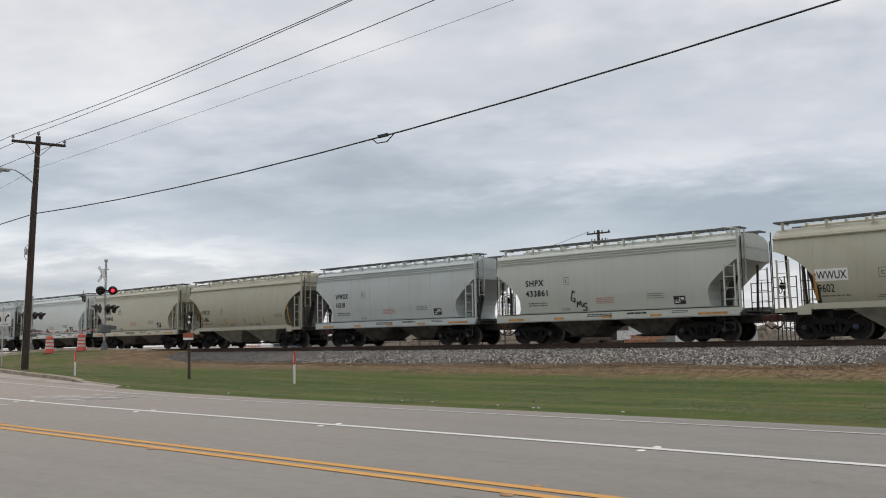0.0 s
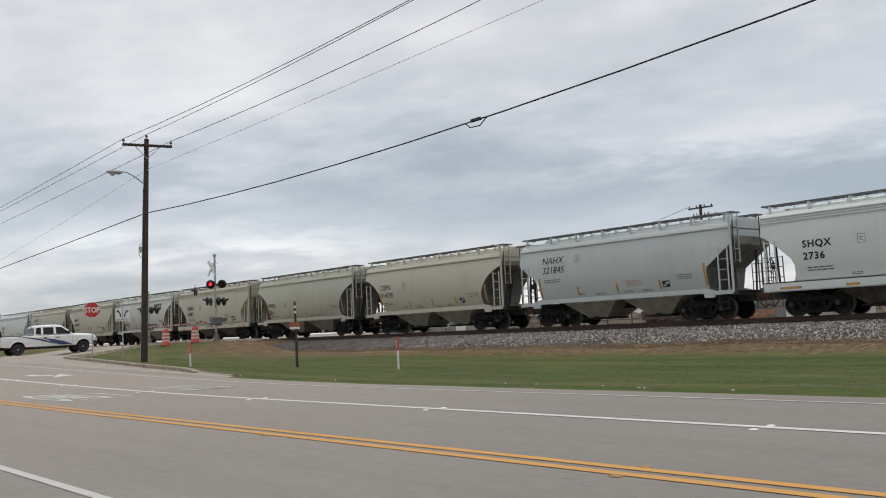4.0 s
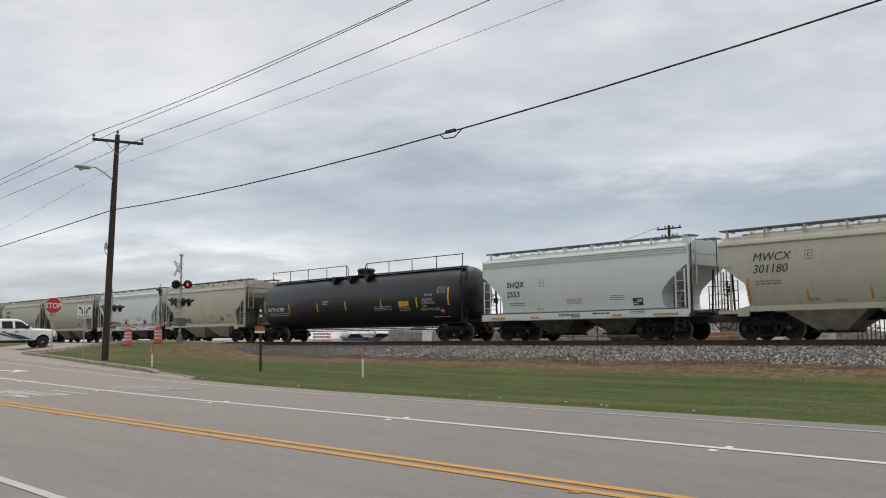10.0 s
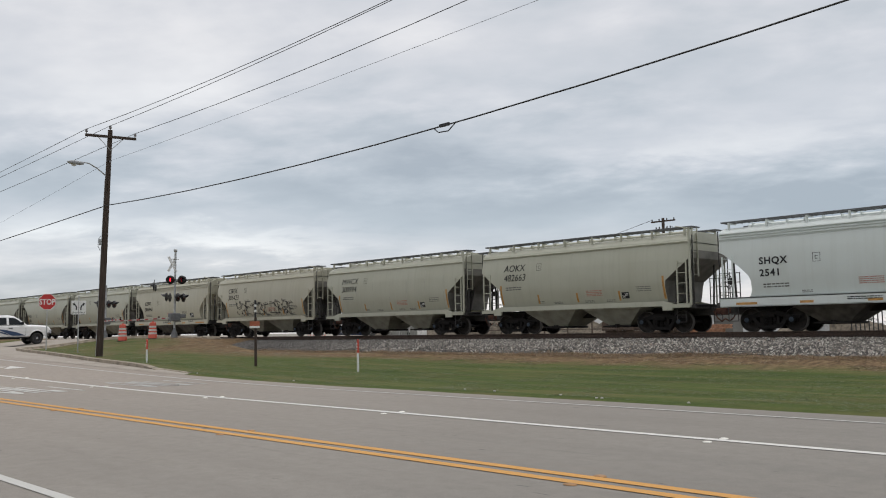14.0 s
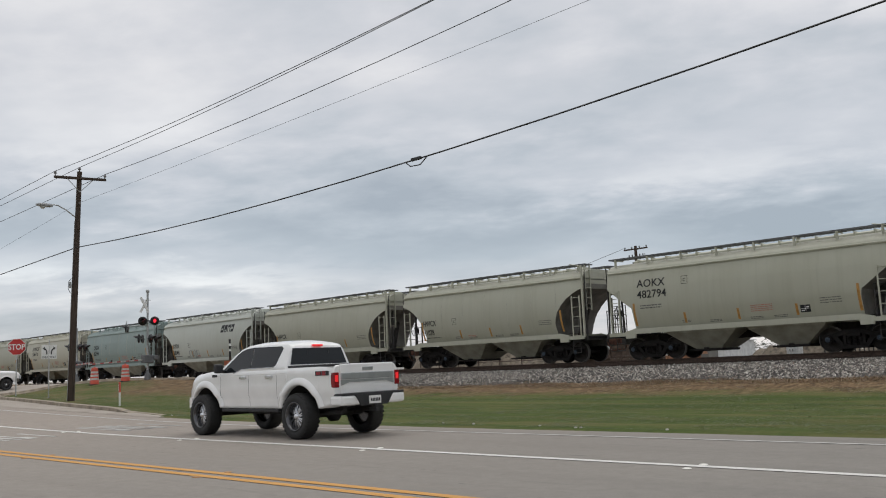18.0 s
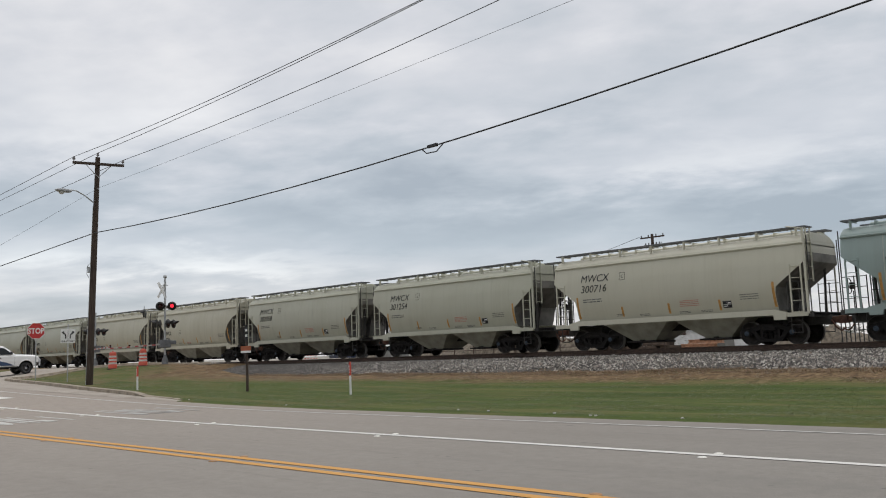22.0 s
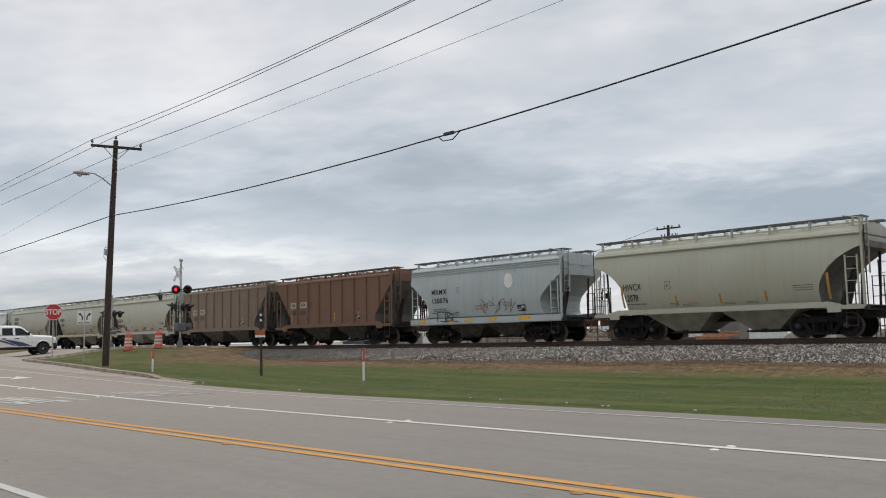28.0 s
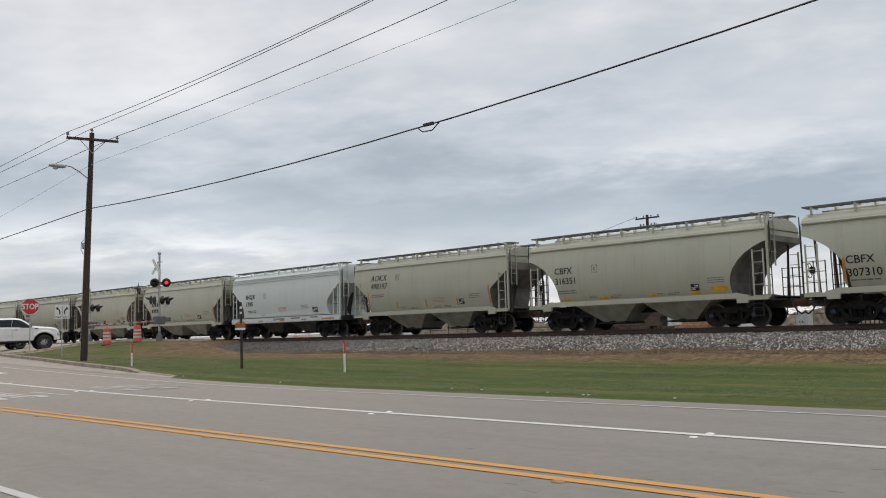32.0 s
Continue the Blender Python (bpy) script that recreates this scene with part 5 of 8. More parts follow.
def tank_car():
    car = thing("tank_car", label="glossy black pressure tank car with yellow reflectors and white print", category="freight car", group="cars of the freight train")
    m = M()
    R, Lh, cz = 1.60, 8.95, 2.40
    prof = [(0.02, -Lh - 0.62), (0.55, -Lh - 0.58), (1.03, -Lh - 0.44), (1.36, -Lh - 0.24), (1.55, -Lh - 0.06), (R, -Lh + 0.15), (R, -3), (R, 3), (R, Lh - 0.15), (1.55, Lh + 0.06), (1.36, Lh + 0.24), (1.03, Lh + 0.44), (0.55, Lh + 0.58), (0.02, Lh + 0.62)]
    m.lathe(prof, 48, "x", (0, 0, cz))
    TANK = mat("black_tank_paint", gloss_build((0.0085, 0.0112, 0.0118), 0.40, 0.12))
    shell = part("tank_shell", m, TANK, car, "black welded tank shell")
    part("jacket_patch", M().add([(x, -math.cos(a) * (R + 0.006), cz + math.sin(a) * (R + 0.006)) for x in (-5.2, 2.2) for a in (-0.30, -0.16, -0.02, 0.12)], [(0, 4, 5, 1), (1, 5, 6, 2), (2, 6, 7, 3)]), BLACK, shell)
    part("manway", M().lathe([(0.5, 3.95), (0.5, 4.22), (0.55, 4.24), (0.55, 4.34), (0.42, 4.42)], 20, "z"), BLACK, car, "protective housing on top")
    for s in (-1,):
        rail = M()
        for x in [-9.0 + i * 2.0 for i in range(10)]:
            if abs(x) < 1.0:
                continue
            rail.rod((x, s * 0.75, 3.80), (x, s * 0.75, 4.62), 0.025, 6)
        rail.rod((-9.1, s * 0.75, 4.62), (-1.0, s * 0.75, 4.62), 0.024, 6)
        rail.rod((1.0, s * 0.75, 4.62), (9.1, s * 0.75, 4.62), 0.024, 6)
        rail.path([(-1.0, s * 0.75, 4.62), (-0.85, s * 0.75, 4.5), (-0.8, s * 0.75, 4.0)], 0.024, 6)
        rail.path([(1.0, s * 0.75, 4.62), (0.85, s * 0.75, 4.5), (0.8, s * 0.75, 4.0)], 0.024, 6)
        part("handrail", rail, BLACK, car)
        wk = M()
        wk.box(-9.2, 9.2, s * 0.62 - 0.16, s * 0.62 + 0.16, 3.94, 3.98)
        part("walkway", wk, GREY_PIPE, car)
    for s in (-1, 1):
        for x in (-1.6, 0.0, 1.6):
            part("step_bracket", M().prism([(x - 0.16, 3.55), (x - 0.02, 3.05 + 0.45), (x + 0.24, 3.93), (x - 0.26, 3.93)], s * 1.02 - 0.25, s * 1.02 + 0.25), BLACK, car)
        part("saddle", M().prism([(s * 8.4 - 0.9, 0.95), (s * 8.4 + 0.9, 0.95), (s * 8.4 + 0.7, 1.4), (s * 8.4 - 0.7, 1.4)], -0.8, 0.8), GRIME, car)
        dr = M().box(7.3, 10.2, -0.3, 0.3, 0.72, 1.15).box(9.6, 9.95, -1.45, 1.45, 0.95, 1.12)
        dr.path([(9.7, -1.4, 1.1), (9.7, -1.4, 2.2), (9.75, 1.4, 2.2), (9.7, 1.4, 1.1)], 0.022, 6)
        e = part("end_sill", dr, GRIME, car)
        e.rotation_euler = (0, 0, 0 if s > 0 else math.pi)
        ld = obj("ladder", shared("tank_ladder", lambda: ladder_mesh(0, 2.9)), BLACK, car, "", (s * 9.35, -1.2 * s, 1.05))
        ld.rotation_euler = (0, 0, s * math.pi / 2)
        cp = obj("coupler", shared("coupler", coupler_mesh), COUPLER, car, "", (s * 10.1, 0, 0.86))
        cp.rotation_euler = (0, 0, 0 if s > 0 else math.pi)
        truck(car, s * 8.42)

    pipe = M().rod((-7.2, -0.55, 0.74), (7.2, -0.55, 0.74), 0.03, 6).rod((-7.2, 0.4, 0.66), (7.2, 0.4, 0.66), 0.03, 6)
    for x in (-6.2, -3.4, -1.1, 1.6, 4.2, 6.4):
        pipe.rod((x, -0.55, 0.74), (x, -0.45, 0.95), 0.022, 5).rod((x + 0.3, 0.4, 0.66), (x + 0.3, 0.3, 0.95), 0.022, 5)
    part("brake_pipe", pipe, BLACK, car, "thin black pipe under the tank")

    def on(x, a, w, h, mt, name, label=""):
        q = M()
        n = 4
        vs = []
        for k in range(n + 1):
            aa = a + h / R * k / n
            for xx in (x, x + w):
                vs.append((xx, -math.cos(aa) * (R + 0.010), cz + math.sin(aa) * (R + 0.010)))
        q.add(vs, [(2 * k, 2 * k + 1, 2 * k + 3, 2 * k + 2) for k in range(n)])
        return part(name, q, mt, car, label)

    round_y = lambda z: -math.sqrt(max(0.1, R * R - (z - cz) ** 2)) - 0.012

    def wrapped(m):
        """Bend flat print on to the tank."""
        m.v = [(x, y + round_y(z), z) for x, y, z in m.v]
        return m

    def words(me, z):
        me = me.copy()
        for v in me.vertices:
            v.co.y += round_y(v.co.z + z) - 0.012
        return me

    for x in (-8.75, -5.95, -2.9, -0.1, 3.2, 6.2):
        on(x, -0.36, 0.10, 0.55 if abs(x) < 8 else 0.8, REFLECT_Y, "reflector", "yellow reflective tape")
    on(8.66, -0.32, 0.12, 0.95, REFLECT_Y, "reflector", "yellow reflective tape")
    on(4.75, -0.30, 0.85, 0.30, REFLECT_Y, "warning_label", "yellow warning label")
    obj("reporting_mark", words(letters("GATX 61789", 0.34, 0.004), 1.96), WHITE, car, "white reporting mark and number", (-8.35, 0, 1.96))
    rg = random.Random(3)
    q = M()
    bars(q, -8.2, 1.80, 2.2, 2, 0.045, 0.12, rg)
    bars(q, -2.3, 2.42, 0.6, 3, 0.04, 0.08, rg)
    bars(q, 2.6, 1.95, 1.5, 3, 0.03, 0.09, rg)
    bars(q, 4.75, 1.85, 0.9, 3, 0.03, 0.08, rg)
    bars(q, 7.25, 1.28, 1.2, 1, 0.045, 0.1, rg)
    tagged(part("small_print", wrapped(q), plain("grey_white_stencil", (0.45, 0.45, 0.45), 0.6), car, "rows of small white stencilling"), kind="stuff")
    q = M()
    bars(q, 7.85, 2.82, 0.70, 4, 0.06, 0.09, rg)
    tagged(part("data_table", wrapped(q), plain("dim_grey_stencil", (0.20, 0.20, 0.20), 0.6), car, "table of dim grey stencilling"), kind="stuff")
    for r, t in enumerate(("FRA AIP", "LIQUEFIED", "PETROLEUM", "GAS", "NON-ODORIZED")):
        z = 2.42 - r * 0.17 - (0.08 if r else 0)
        obj("lettering", words(letters(t, 0.185, 0.002), z), plain("grey_white_stencil", (0.45, 0.45, 0.45), 0.6), car, "white stencilled words", (6.62 + (0.3 if r == 0 else 0.05 if r < 4 else -0.1), 0, z))
    d = M().prism([(8.15, 1.40), (8.36, 1.61), (8.15, 1.82), (7.94, 1.61)], -0.012, 0.02)
    pc = part("placard", wrapped(d), plain("dark_red_placard", (0.30, 0.03, 0.05), 0.5), car, "red diamond placard")
    part("placard_stripe", wrapped(M().prism([(8.02, 1.58), (8.28, 1.58), (8.28, 1.64), (8.02, 1.64)], -0.018, -0.013)), WHITE, pc)
    return car

# ---------- roadside things ----------
def drop(x, y):
    return (x, y, land_z(x, y))


def sag(a, b, dip, n=14):
    a, b = Vector(a), Vector(b)
    return [tuple(a.lerp(b, i / n) - Vector((0, 0, dip * 4 * (i / n) * (1 - i / n)))) for i in range(n + 1)]


def utility_pole():
    bx, by = -41.45, 17.6
    z0 = land_z(bx, by)
    pole = thing("utility_pole", (bx, by, z0), "tall dark wooden utility pole with crossarm and cables", "utility pole")
    top = Vector((0.6, 0.05, 10.9))
    m = M()
    n = 12
    rings = []
    for i in range(9):
        t = i / 8
        c, r = top * t, 0.175 - 0.065 * t
        rings.append([(c.x + r * math.cos(2 * math.pi * k / n), c.y + r * math.sin(2 * math.pi * k / n), c.z - (0.3 if i == 0 else 0)) for k in range(n)])
    m.loft(rings, True)
    part("shaft", m, WOOD, pole, "dark creosoted wooden shaft")
    arm = M().slab(-0.06, 0.06, -1.25, 1.25, -0.06, 0.06, 0.01)
    part("crossarm", arm, WOOD, pole, "", (0.72, 0.05, 10.55)).rotation_euler = (radians(3.3), 0, 0)
    for s in (-1, 1):
        part("brace", M().rod((0.66, 0.05, 9.90), (0.70, 0.05 + s * 0.62, 10.50 + s * 0.03), 0.018, 5), GALV, pole)
    INS = plain("grey_porcelain", (0.16, 0.15, 0.15), 0.3)
    ins = lambda: M().lathe([(0.02, 0), (0.02, 0.08), (0.07, 0.09), (0.075, 0.13), (0.05, 0.15), (0.06, 0.19), (0.035, 0.23)], 10, "z")
    tips = []
    for dx, dy, dz in ((0.72, -1.15, 10.54), (0.6, 0.05, 10.90), (0.72, 1.25, 10.67)):
        obj("insulator", shared("insulator", ins), INS, pole, "", (dx, dy, dz))
        tips.append(Vector((bx + dx, by + dy, z0 + dz + 0.22)))
    part("side_insulator", M().lathe([(0.03, 0), (0.06, 0.05), (0.05, 0.1)], 8, "x", (0.60, 0.05, 9.35)), INS, pole)
    # street lamp on its arm
    lm = M().path([(0.47, -0.10, 8.70), (0.55, -0.55, 8.98), (0.70, -1.0, 9.13), (0.82, -1.36, 9.12)], 0.03, 7)
    br = part("lamp_arm", lm, GALV, pole)
    hd = M().loft([[(0.82 + w * math.cos(q), y, 9.06 + hh * math.sin(q)) for q in [2 * math.pi * k / 12 for k in range(12)]] for y, w, hh in ((-1.28, 0.05, 0.05), (-1.42, 0.10, 0.09), (-1.67, 0.17, 0.10), (-1.92, 0.15, 0.08), (-2.04, 0.05, 0.03))], True)
    part("lamp_head", hd, plain("lamp_head_grey", (0.33, 0.34, 0.35), 0.45), br, "grey street lamp head")
    part("lens", M().lathe([(0.04, 8.88), (0.11, 8.92), (0.13, 8.98)], 12, "z", (0.82, -1.74, 0)), plain("lamp_lens", (0.5, 0.5, 0.48), 0.2), br)
    part("ground_wire", M().path([(0.06, -0.19, 0.0), (0.28, -0.17, 4.0), (0.5, -0.12, 8.5)], 0.012, 4), GALV, pole)
    part("meter_box", M().slab(0.22, 0.32, -0.24, -0.15, 5.3, 5.6, 0.02), GALV, pole)
    part("cable_loop", M().path([(0.30, -0.16, 5.75), (0.28, -0.27, 5.6), (0.26, -0.28, 5.25), (0.26, -0.17, 5.05)], 0.012, 5), CABLE, pole)

    def wire(name, start, right, left, r, dip_r, dip_l, label):
        m = M().path(sag(start, right, dip_r, 20), r, 5).path(sag(start, left, dip_l, 10), r, 5)
        for k in range(len(m.v)):
            m.v[k] = (m.v[k][0] - bx, m.v[k][1] - by, m.v[k][2] - z0)
        return part(name, m, CABLE, pole, label)

    a, b, c = tips
    wire("wire", a, (40, a.y, 17.35), (-110, a.y, 9.55), 0.013, 2.1, 0.15, "overhead wire")
    wire("wire", b, (40, b.y, 18.05), (-110, b.y, 10.38), 0.013, 1.78, 0.15, "overhead wire")
    wire("wire", c, (40, c.y, 17.9), (-110, c.y, 10.2), 0.014, 2.0, 0.15, "overhead wire")
    s = Vector((bx + 0.68, by + 0.05, z0 + 9.38))
    wire("wire", s, (40, s.y, 12.2), (-110, s.y + 6, 8.0), 0.006, 0.5, 0.2, "thin grey overhead wire")
    s = Vector((bx + 0.55, by - 0.05, 7.67))
    rt = (40, s.y, 13.87)
    cab = wire("cable", s, rt, (-110, s.y, 5.95), 0.024, 2.52, 0.1, "thick black telephone cable")
    # splice loop on the cable
    pts = sag(s, rt, 2.52, 20)
    for i in range(20):
        if pts[i][0] <= -17.6 <= pts[i + 1][0]:
            t = (-17.6 - pts[i][0]) / (pts[i + 1][0] - pts[i][0])
            k = Vector(pts[i]).lerp(Vector(pts[i + 1]), t) - Vector((bx, by, z0))
    part("splice_loop", M().path([(k.x - 0.55, k.y, k.z - 0.01), (k.x - 0.35, k.y, k.z - 0.17), (k.x + 0.05, k.y, k.z - 0.19), (k.x + 0.35, k.y, k.z + 0.0), (k.x + 0.62, k.y, k.z + 0.02)], 0.018, 5).slab(k.x - 0.3, k.x + 0.1, k.y - 0.04, k.y + 0.04, k.z - 0.03, k.z + 0.06, 0.01), CABLE, cab)


utility_pole()


LENSES = []


def lamp_pair(parent, y, z, x, facing, prefix=True):
    """Two hooded lamps on black round backings. facing: the way they look, in degrees about z."""
    g = obj("lamp_bar", shared("lamp_bar", lambda: M().box(-0.03, 0.03, -0.62, 0.62, -0.03, 0.03)), BLACK, parent, "", (x, y, z))
    g.rotation_euler = (0, 0, radians(facing))
    for s in (-1, 1):
        obj("backing", shared("lamp_back", lambda: M().lathe([(0.255, -0.05), (0.27, -0.04), (0.27, 0.0), (0.06, 0.02)], 24, "x")), BLACK, g, "round black backing plate", (0.05, s * 0.35, 0))
        hood = M()
        n = 12
        for k in range(n):
            a, b = math.pi * (0.02 + 0.96 * k / n), math.pi * (0.02 + 0.96 * (k + 1) / n)
            d0, d1 = 0.05 + 0.28 * math.sin(a) ** 0.7, 0.05 + 0.28 * math.sin(b) ** 0.7
            q = lambda w, x, r: (x, r * math.cos(w), r * math.sin(w))
            hood.add([q(a, 0.02, 0.165), q(b, 0.02, 0.165), q(b, d1, 0.165), q(a, d0, 0.165), q(a, 0.02, 0.18), q(b, 0.02, 0.18), q(b, d1, 0.18), q(a, d0, 0.18)], [(0, 1, 2, 3), (7, 6, 5, 4), (2, 6, 7, 3)])
        obj("hood", shared("lamp_hood", lambda: welded(hood)), BLACK, g, "", (0.05, s * 0.35, 0))
        if prefix:
            # a lens drum, lit on one face and dark on the other, that turns as the signal flashes
            drum = obj("lens", shared("lens_lit", lambda: M().lathe([(0.005, 0.030), (0.075, 0.026), (0.11, 0.012), (0.115, 0.001)], 18, "x")), RED_LAMP, g, "glowing red lens")
            drum.matrix_parent_inverse = Matrix.Translation((0.085, s * 0.35, 0))
            back = obj("lens_back", shared("lens_dark", lambda: M().lathe([(0.115, -0.001), (0.11, -0.012), (0.075, -0.026), (0.005, -0.030)], 18, "x")), RED_DARK, drum)
            LENSES.append((drum, s))
        else:
            obj("lens", shared("lens_plain", lambda: M().lathe([(0.005, 0.030), (0.10, 0.026), (0.15, 0.012), (0.155, 0.0)], 18, "x")), RED_DARK, g, "dark red lens", (0.075, s * 0.35, 0))
    return g


def crossing_signal(x, y, tall, lit, label):
    z0 = land_z(x, y)
    sig = thing("crossing_signal", (x, y, z0), label, "railway signal", group="level crossing signals")
    part("mast", M().rod((0, 0, 0), (0, 0, tall), 0.065, 12), GALV, sig, "galvanised steel mast")
    part("base", M().lathe([(0.20, 0.0), (0.18, 0.3), (0.10, 0.45), (0.08, 0.6)], 10, "z"), GREY_PIPE, sig, "cast base")
    if tall > 4:
        part("bell", M().lathe([(0.05, 0), (0.11, 0.03), (0.11, 0.16), (0.05, 0.2)], 14, "z", (0, 0, tall - 0.1)), GALV, sig)
        cb = obj("crossbuck", M().rod((0, -0.35, 0), (0, 0.30, 0), 0.02, 6).mesh("crossbuck"), GALV, sig, "", (0.05, -0.12, tall - 0.55))
        for s in (-1, 1):
            bd = obj("crossbuck_board", shared("crossbuck_board", lambda: M().slab(-0.012, 0.012, -0.085, 0.085, -0.55, 0.55, 0.004)), WHITE, cb, "white crossbuck board seen from the side", (0.02 + 0.02 * s, -0.12, -0.32))
            bd.rotation_euler = (radians(s * 32), 0, radians(10))
    lamp_pair(sig, 0 if lit else -0.3, 3.60 if tall > 4 else 2.50, 0.14 if lit else -0.2, -28 if lit else 226, lit)
    if tall > 4:
        lamp_pair(sig, 0.30, 2.50, 0.12, 34, False)
        lamp_pair(sig, -0.30, 2.52, -0.22, 226, False)
        arm = M().path([(0, 0, 3.35), (-0.75, -1.0, 3.32)], 0.035, 8).rod((-0.75, -1.0, 3.32), (-0.75, -1.0, 3.62), 0.03, 6)
        part("side_arm", arm, GALV, sig)
        lamp_pair(sig, -0.95, 3.18, -0.72, 236, False)
    else:
        lamp_pair(sig, 0.34, 2.50, 0.12, 34, False)
    box = M().slab(-0.24, 0.24, -0.34, 0.30, 1.02, 1.52, 0.05).slab(-0.14, 0.30, 0.25, 0.62, 1.22, 1.46, 0.03)
    part("gate_motor", box, GREY_PIPE, sig, "grey gate motor housing with counterweight")
    return sig


m1 = crossing_signal(-50.6, 26.2, 5.45, True, "tall level crossing signal with flashing red lamps, crossbuck and bell")
m2 = crossing_signal(-62.6, 27.0, 3.9, False, "short level crossing signal with dark lamps beyond the side road")
for sig, sx in ((m1, -1), (m2, 1)):
    gate = obj("gate_arm", M().slab(0, 5.2, -0.025, 0.025, -0.04, 0.04, 0.01).mesh("gate"), plain("dirty_white_paint", (0.40, 0.39, 0.36), 0.6, 0, 0.25), sig, "lowered white barrier arm with red stripes", (0, -0.35, 1.22))
    gate.rotation_euler = (0, radians(-1.0 if sx > 0 else 1.0), radians(180 + 12 if sx < 0 else -8))
    for i in range(6):
        obj("red_stripe", shared("gate_stripe", lambda: M().box(0, 0.34, -0.029, 0.029, -0.043, 0.043)), plain("faded_red_tape", (0.33, 0.05, 0.045), 0.5), gate, "", (0.35 + i * 0.82, 0, 0))
    for i in range(3):
        obj("arm_lamp", shared("arm_lamp", lambda: M().lathe([(0.05, 0), (0.07, 0.03), (0.05, 0.08)], 10, "z")), RED_DARK, gate, "", (1.0 + i * 1.9, 0, 0.058))


def barrel(x, y):
    b = thing("traffic_barrel", (x, y, land_z(x, y) - 0.03), "orange traffic barrel with white reflective bands on the grass", "traffic barrel", "traffic barrels by the crossing")
    prof = [(0.262, 0.05), (0.255, 0.26), (0.240, 0.27), (0.236, 0.46), (0.226, 0.47), (0.222, 0.66), (0.212, 0.67), (0.208, 0.86), (0.19, 0.98), (0.17, 1.02), (0.10, 1.03)]
    part("drum", M().lathe(prof, 24), ORANGE, b)
    part("rubber_base", M().lathe([(0.33, 0.0), (0.33, 0.03), (0.27, 0.06)], 20), RUBBER, b)
    for z, r in ((0.30, 0.243), (0.50, 0.229), (0.70, 0.215)):
        part("band", M().lathe([(r, z), (r - 0.004, z + 0.11)], 24), plain("dull_reflective_band", (0.55, 0.53, 0.50), 0.5, 0, 0.15), b, "white reflective band")
    part("handle", M().slab(-0.10, 0.10, -0.02, 0.02, 1.02, 1.09, 0.015), ORANGE, b)


barrel(-51.2, 23.15)
barrel(-50.25, 24.6)


def stop_sign():
    s = thing("stop_sign", drop(-51.9, 18.95), "red octagonal stop sign on a steel post", "road sign", turn=66)
    part("post", M().box(-0.03, 0.03, 0.01, 0.05, 0, 3.08), GALV, s, "galvanised post")
    oct_ = lambda r: [(r * math.cos(math.pi / 8 + k * math.pi / 4), 2.78 + r * math.sin(math.pi / 8 + k * math.pi / 4)) for k in range(8)]
    part("sign_rim", M().prism(oct_(0.495), -0.004, 0.004), WHITE, s, "white border")
    f = part("sign_face", M().prism(oct_(0.465), -0.010, -0.004), RED, s, "red face")
    me = letters("STOP", 0.44, 0.010, 0, 0.80)
    w = max(v.co.x for v in me.vertices)
    obj("sign_word", me, WHITE, f, "white word", (-w / 2, -0.014, 2.63))


def curve_bar(m, pts, w, y0, y1):
    for (x0, z0), (x1, z1) in zip(pts, pts[1:]):
        d = Vector((x1 - x0, z1 - z0)).normalized() * 1.0
        nx, nz = -d.y * w / 2, d.x * w / 2
        m.prism([(x0 + nx, z0 + nz), (x0 - nx, z0 - nz), (x1 - nx, z1 - nz), (x1 + nx, z1 + nz)], y0, y1)
    return m


def lane_sign():
    s = thing("lane_sign", drop(-46.25, 18.5), "white lane-use sign with two black turn arrows", "road sign", turn=66)
    part("post", M().box(-0.03, 0.03, 0.01, 0.05, 0, 3.0), GALV, s, "galvanised post")
    face = part("sign_face", M().slab(-0.36, 0.36, -0.006, 0.006, 2.02, 2.74, 0.003), WHITE, s)
    part("divider", M().box(-0.008, 0.008, -0.012, -0.007, 2.05, 2.72), INK, face)
    for k in (-1, 1):
        m = curve_bar(M(), [(k * 0.11, 2.25), (k * 0.11, 2.40), (k * 0.15, 2.49), (k * 0.21, 2.55)], 0.06, -0.012, -0.007)
        m.prism([(k * 0.19, 2.64), (k * 0.31, 2.59), (k * 0.22, 2.46)], -0.012, -0.007)
        part("arrow", m, INK, face, "black turn arrow")
        me = letters("ONLY", 0.125, 0.002, 0, 0.85)
        w = max(v.co.x for v in me.vertices)
        obj("sign_word", me, INK, face, "", (k * 0.18 - w / 2, -0.012, 2.07))


stop_sign()
lane_sign()


def marker_post(x, y, hgt):
    p = thing("marker_post", drop(x, y), "slim white marker post with a red top in the grass", "marker post", "pipeline marker posts")
    part("tube", M().rod((0, 0, -0.1), (0, 0, hgt * 0.58), 0.038, 10), WHITE, p, "white plastic tube")
    part("cap", M().rod((0, 0, hgt * 0.58), (0, 0, hgt * 0.97), 0.041, 10).lathe([(0.041, hgt * 0.97), (0.03, hgt), (0.01, hgt * 1.01)], 10), plain("faded_red_plastic", (0.56, 0.075, 0.05), 0.5), p, "faded red upper half")
    q = M()
    for i in range(3):
        q.box(-0.02, 0.02, -0.045, -0.040, hgt * (0.66 + i * 0.09), hgt * (0.70 + i * 0.09))
    tagged(part("sticker", q, WHITE, p), kind="stuff")


marker_post(-23.7, 19.12, 1.10)
marker_post(-34.64, 16.72, 0.98)


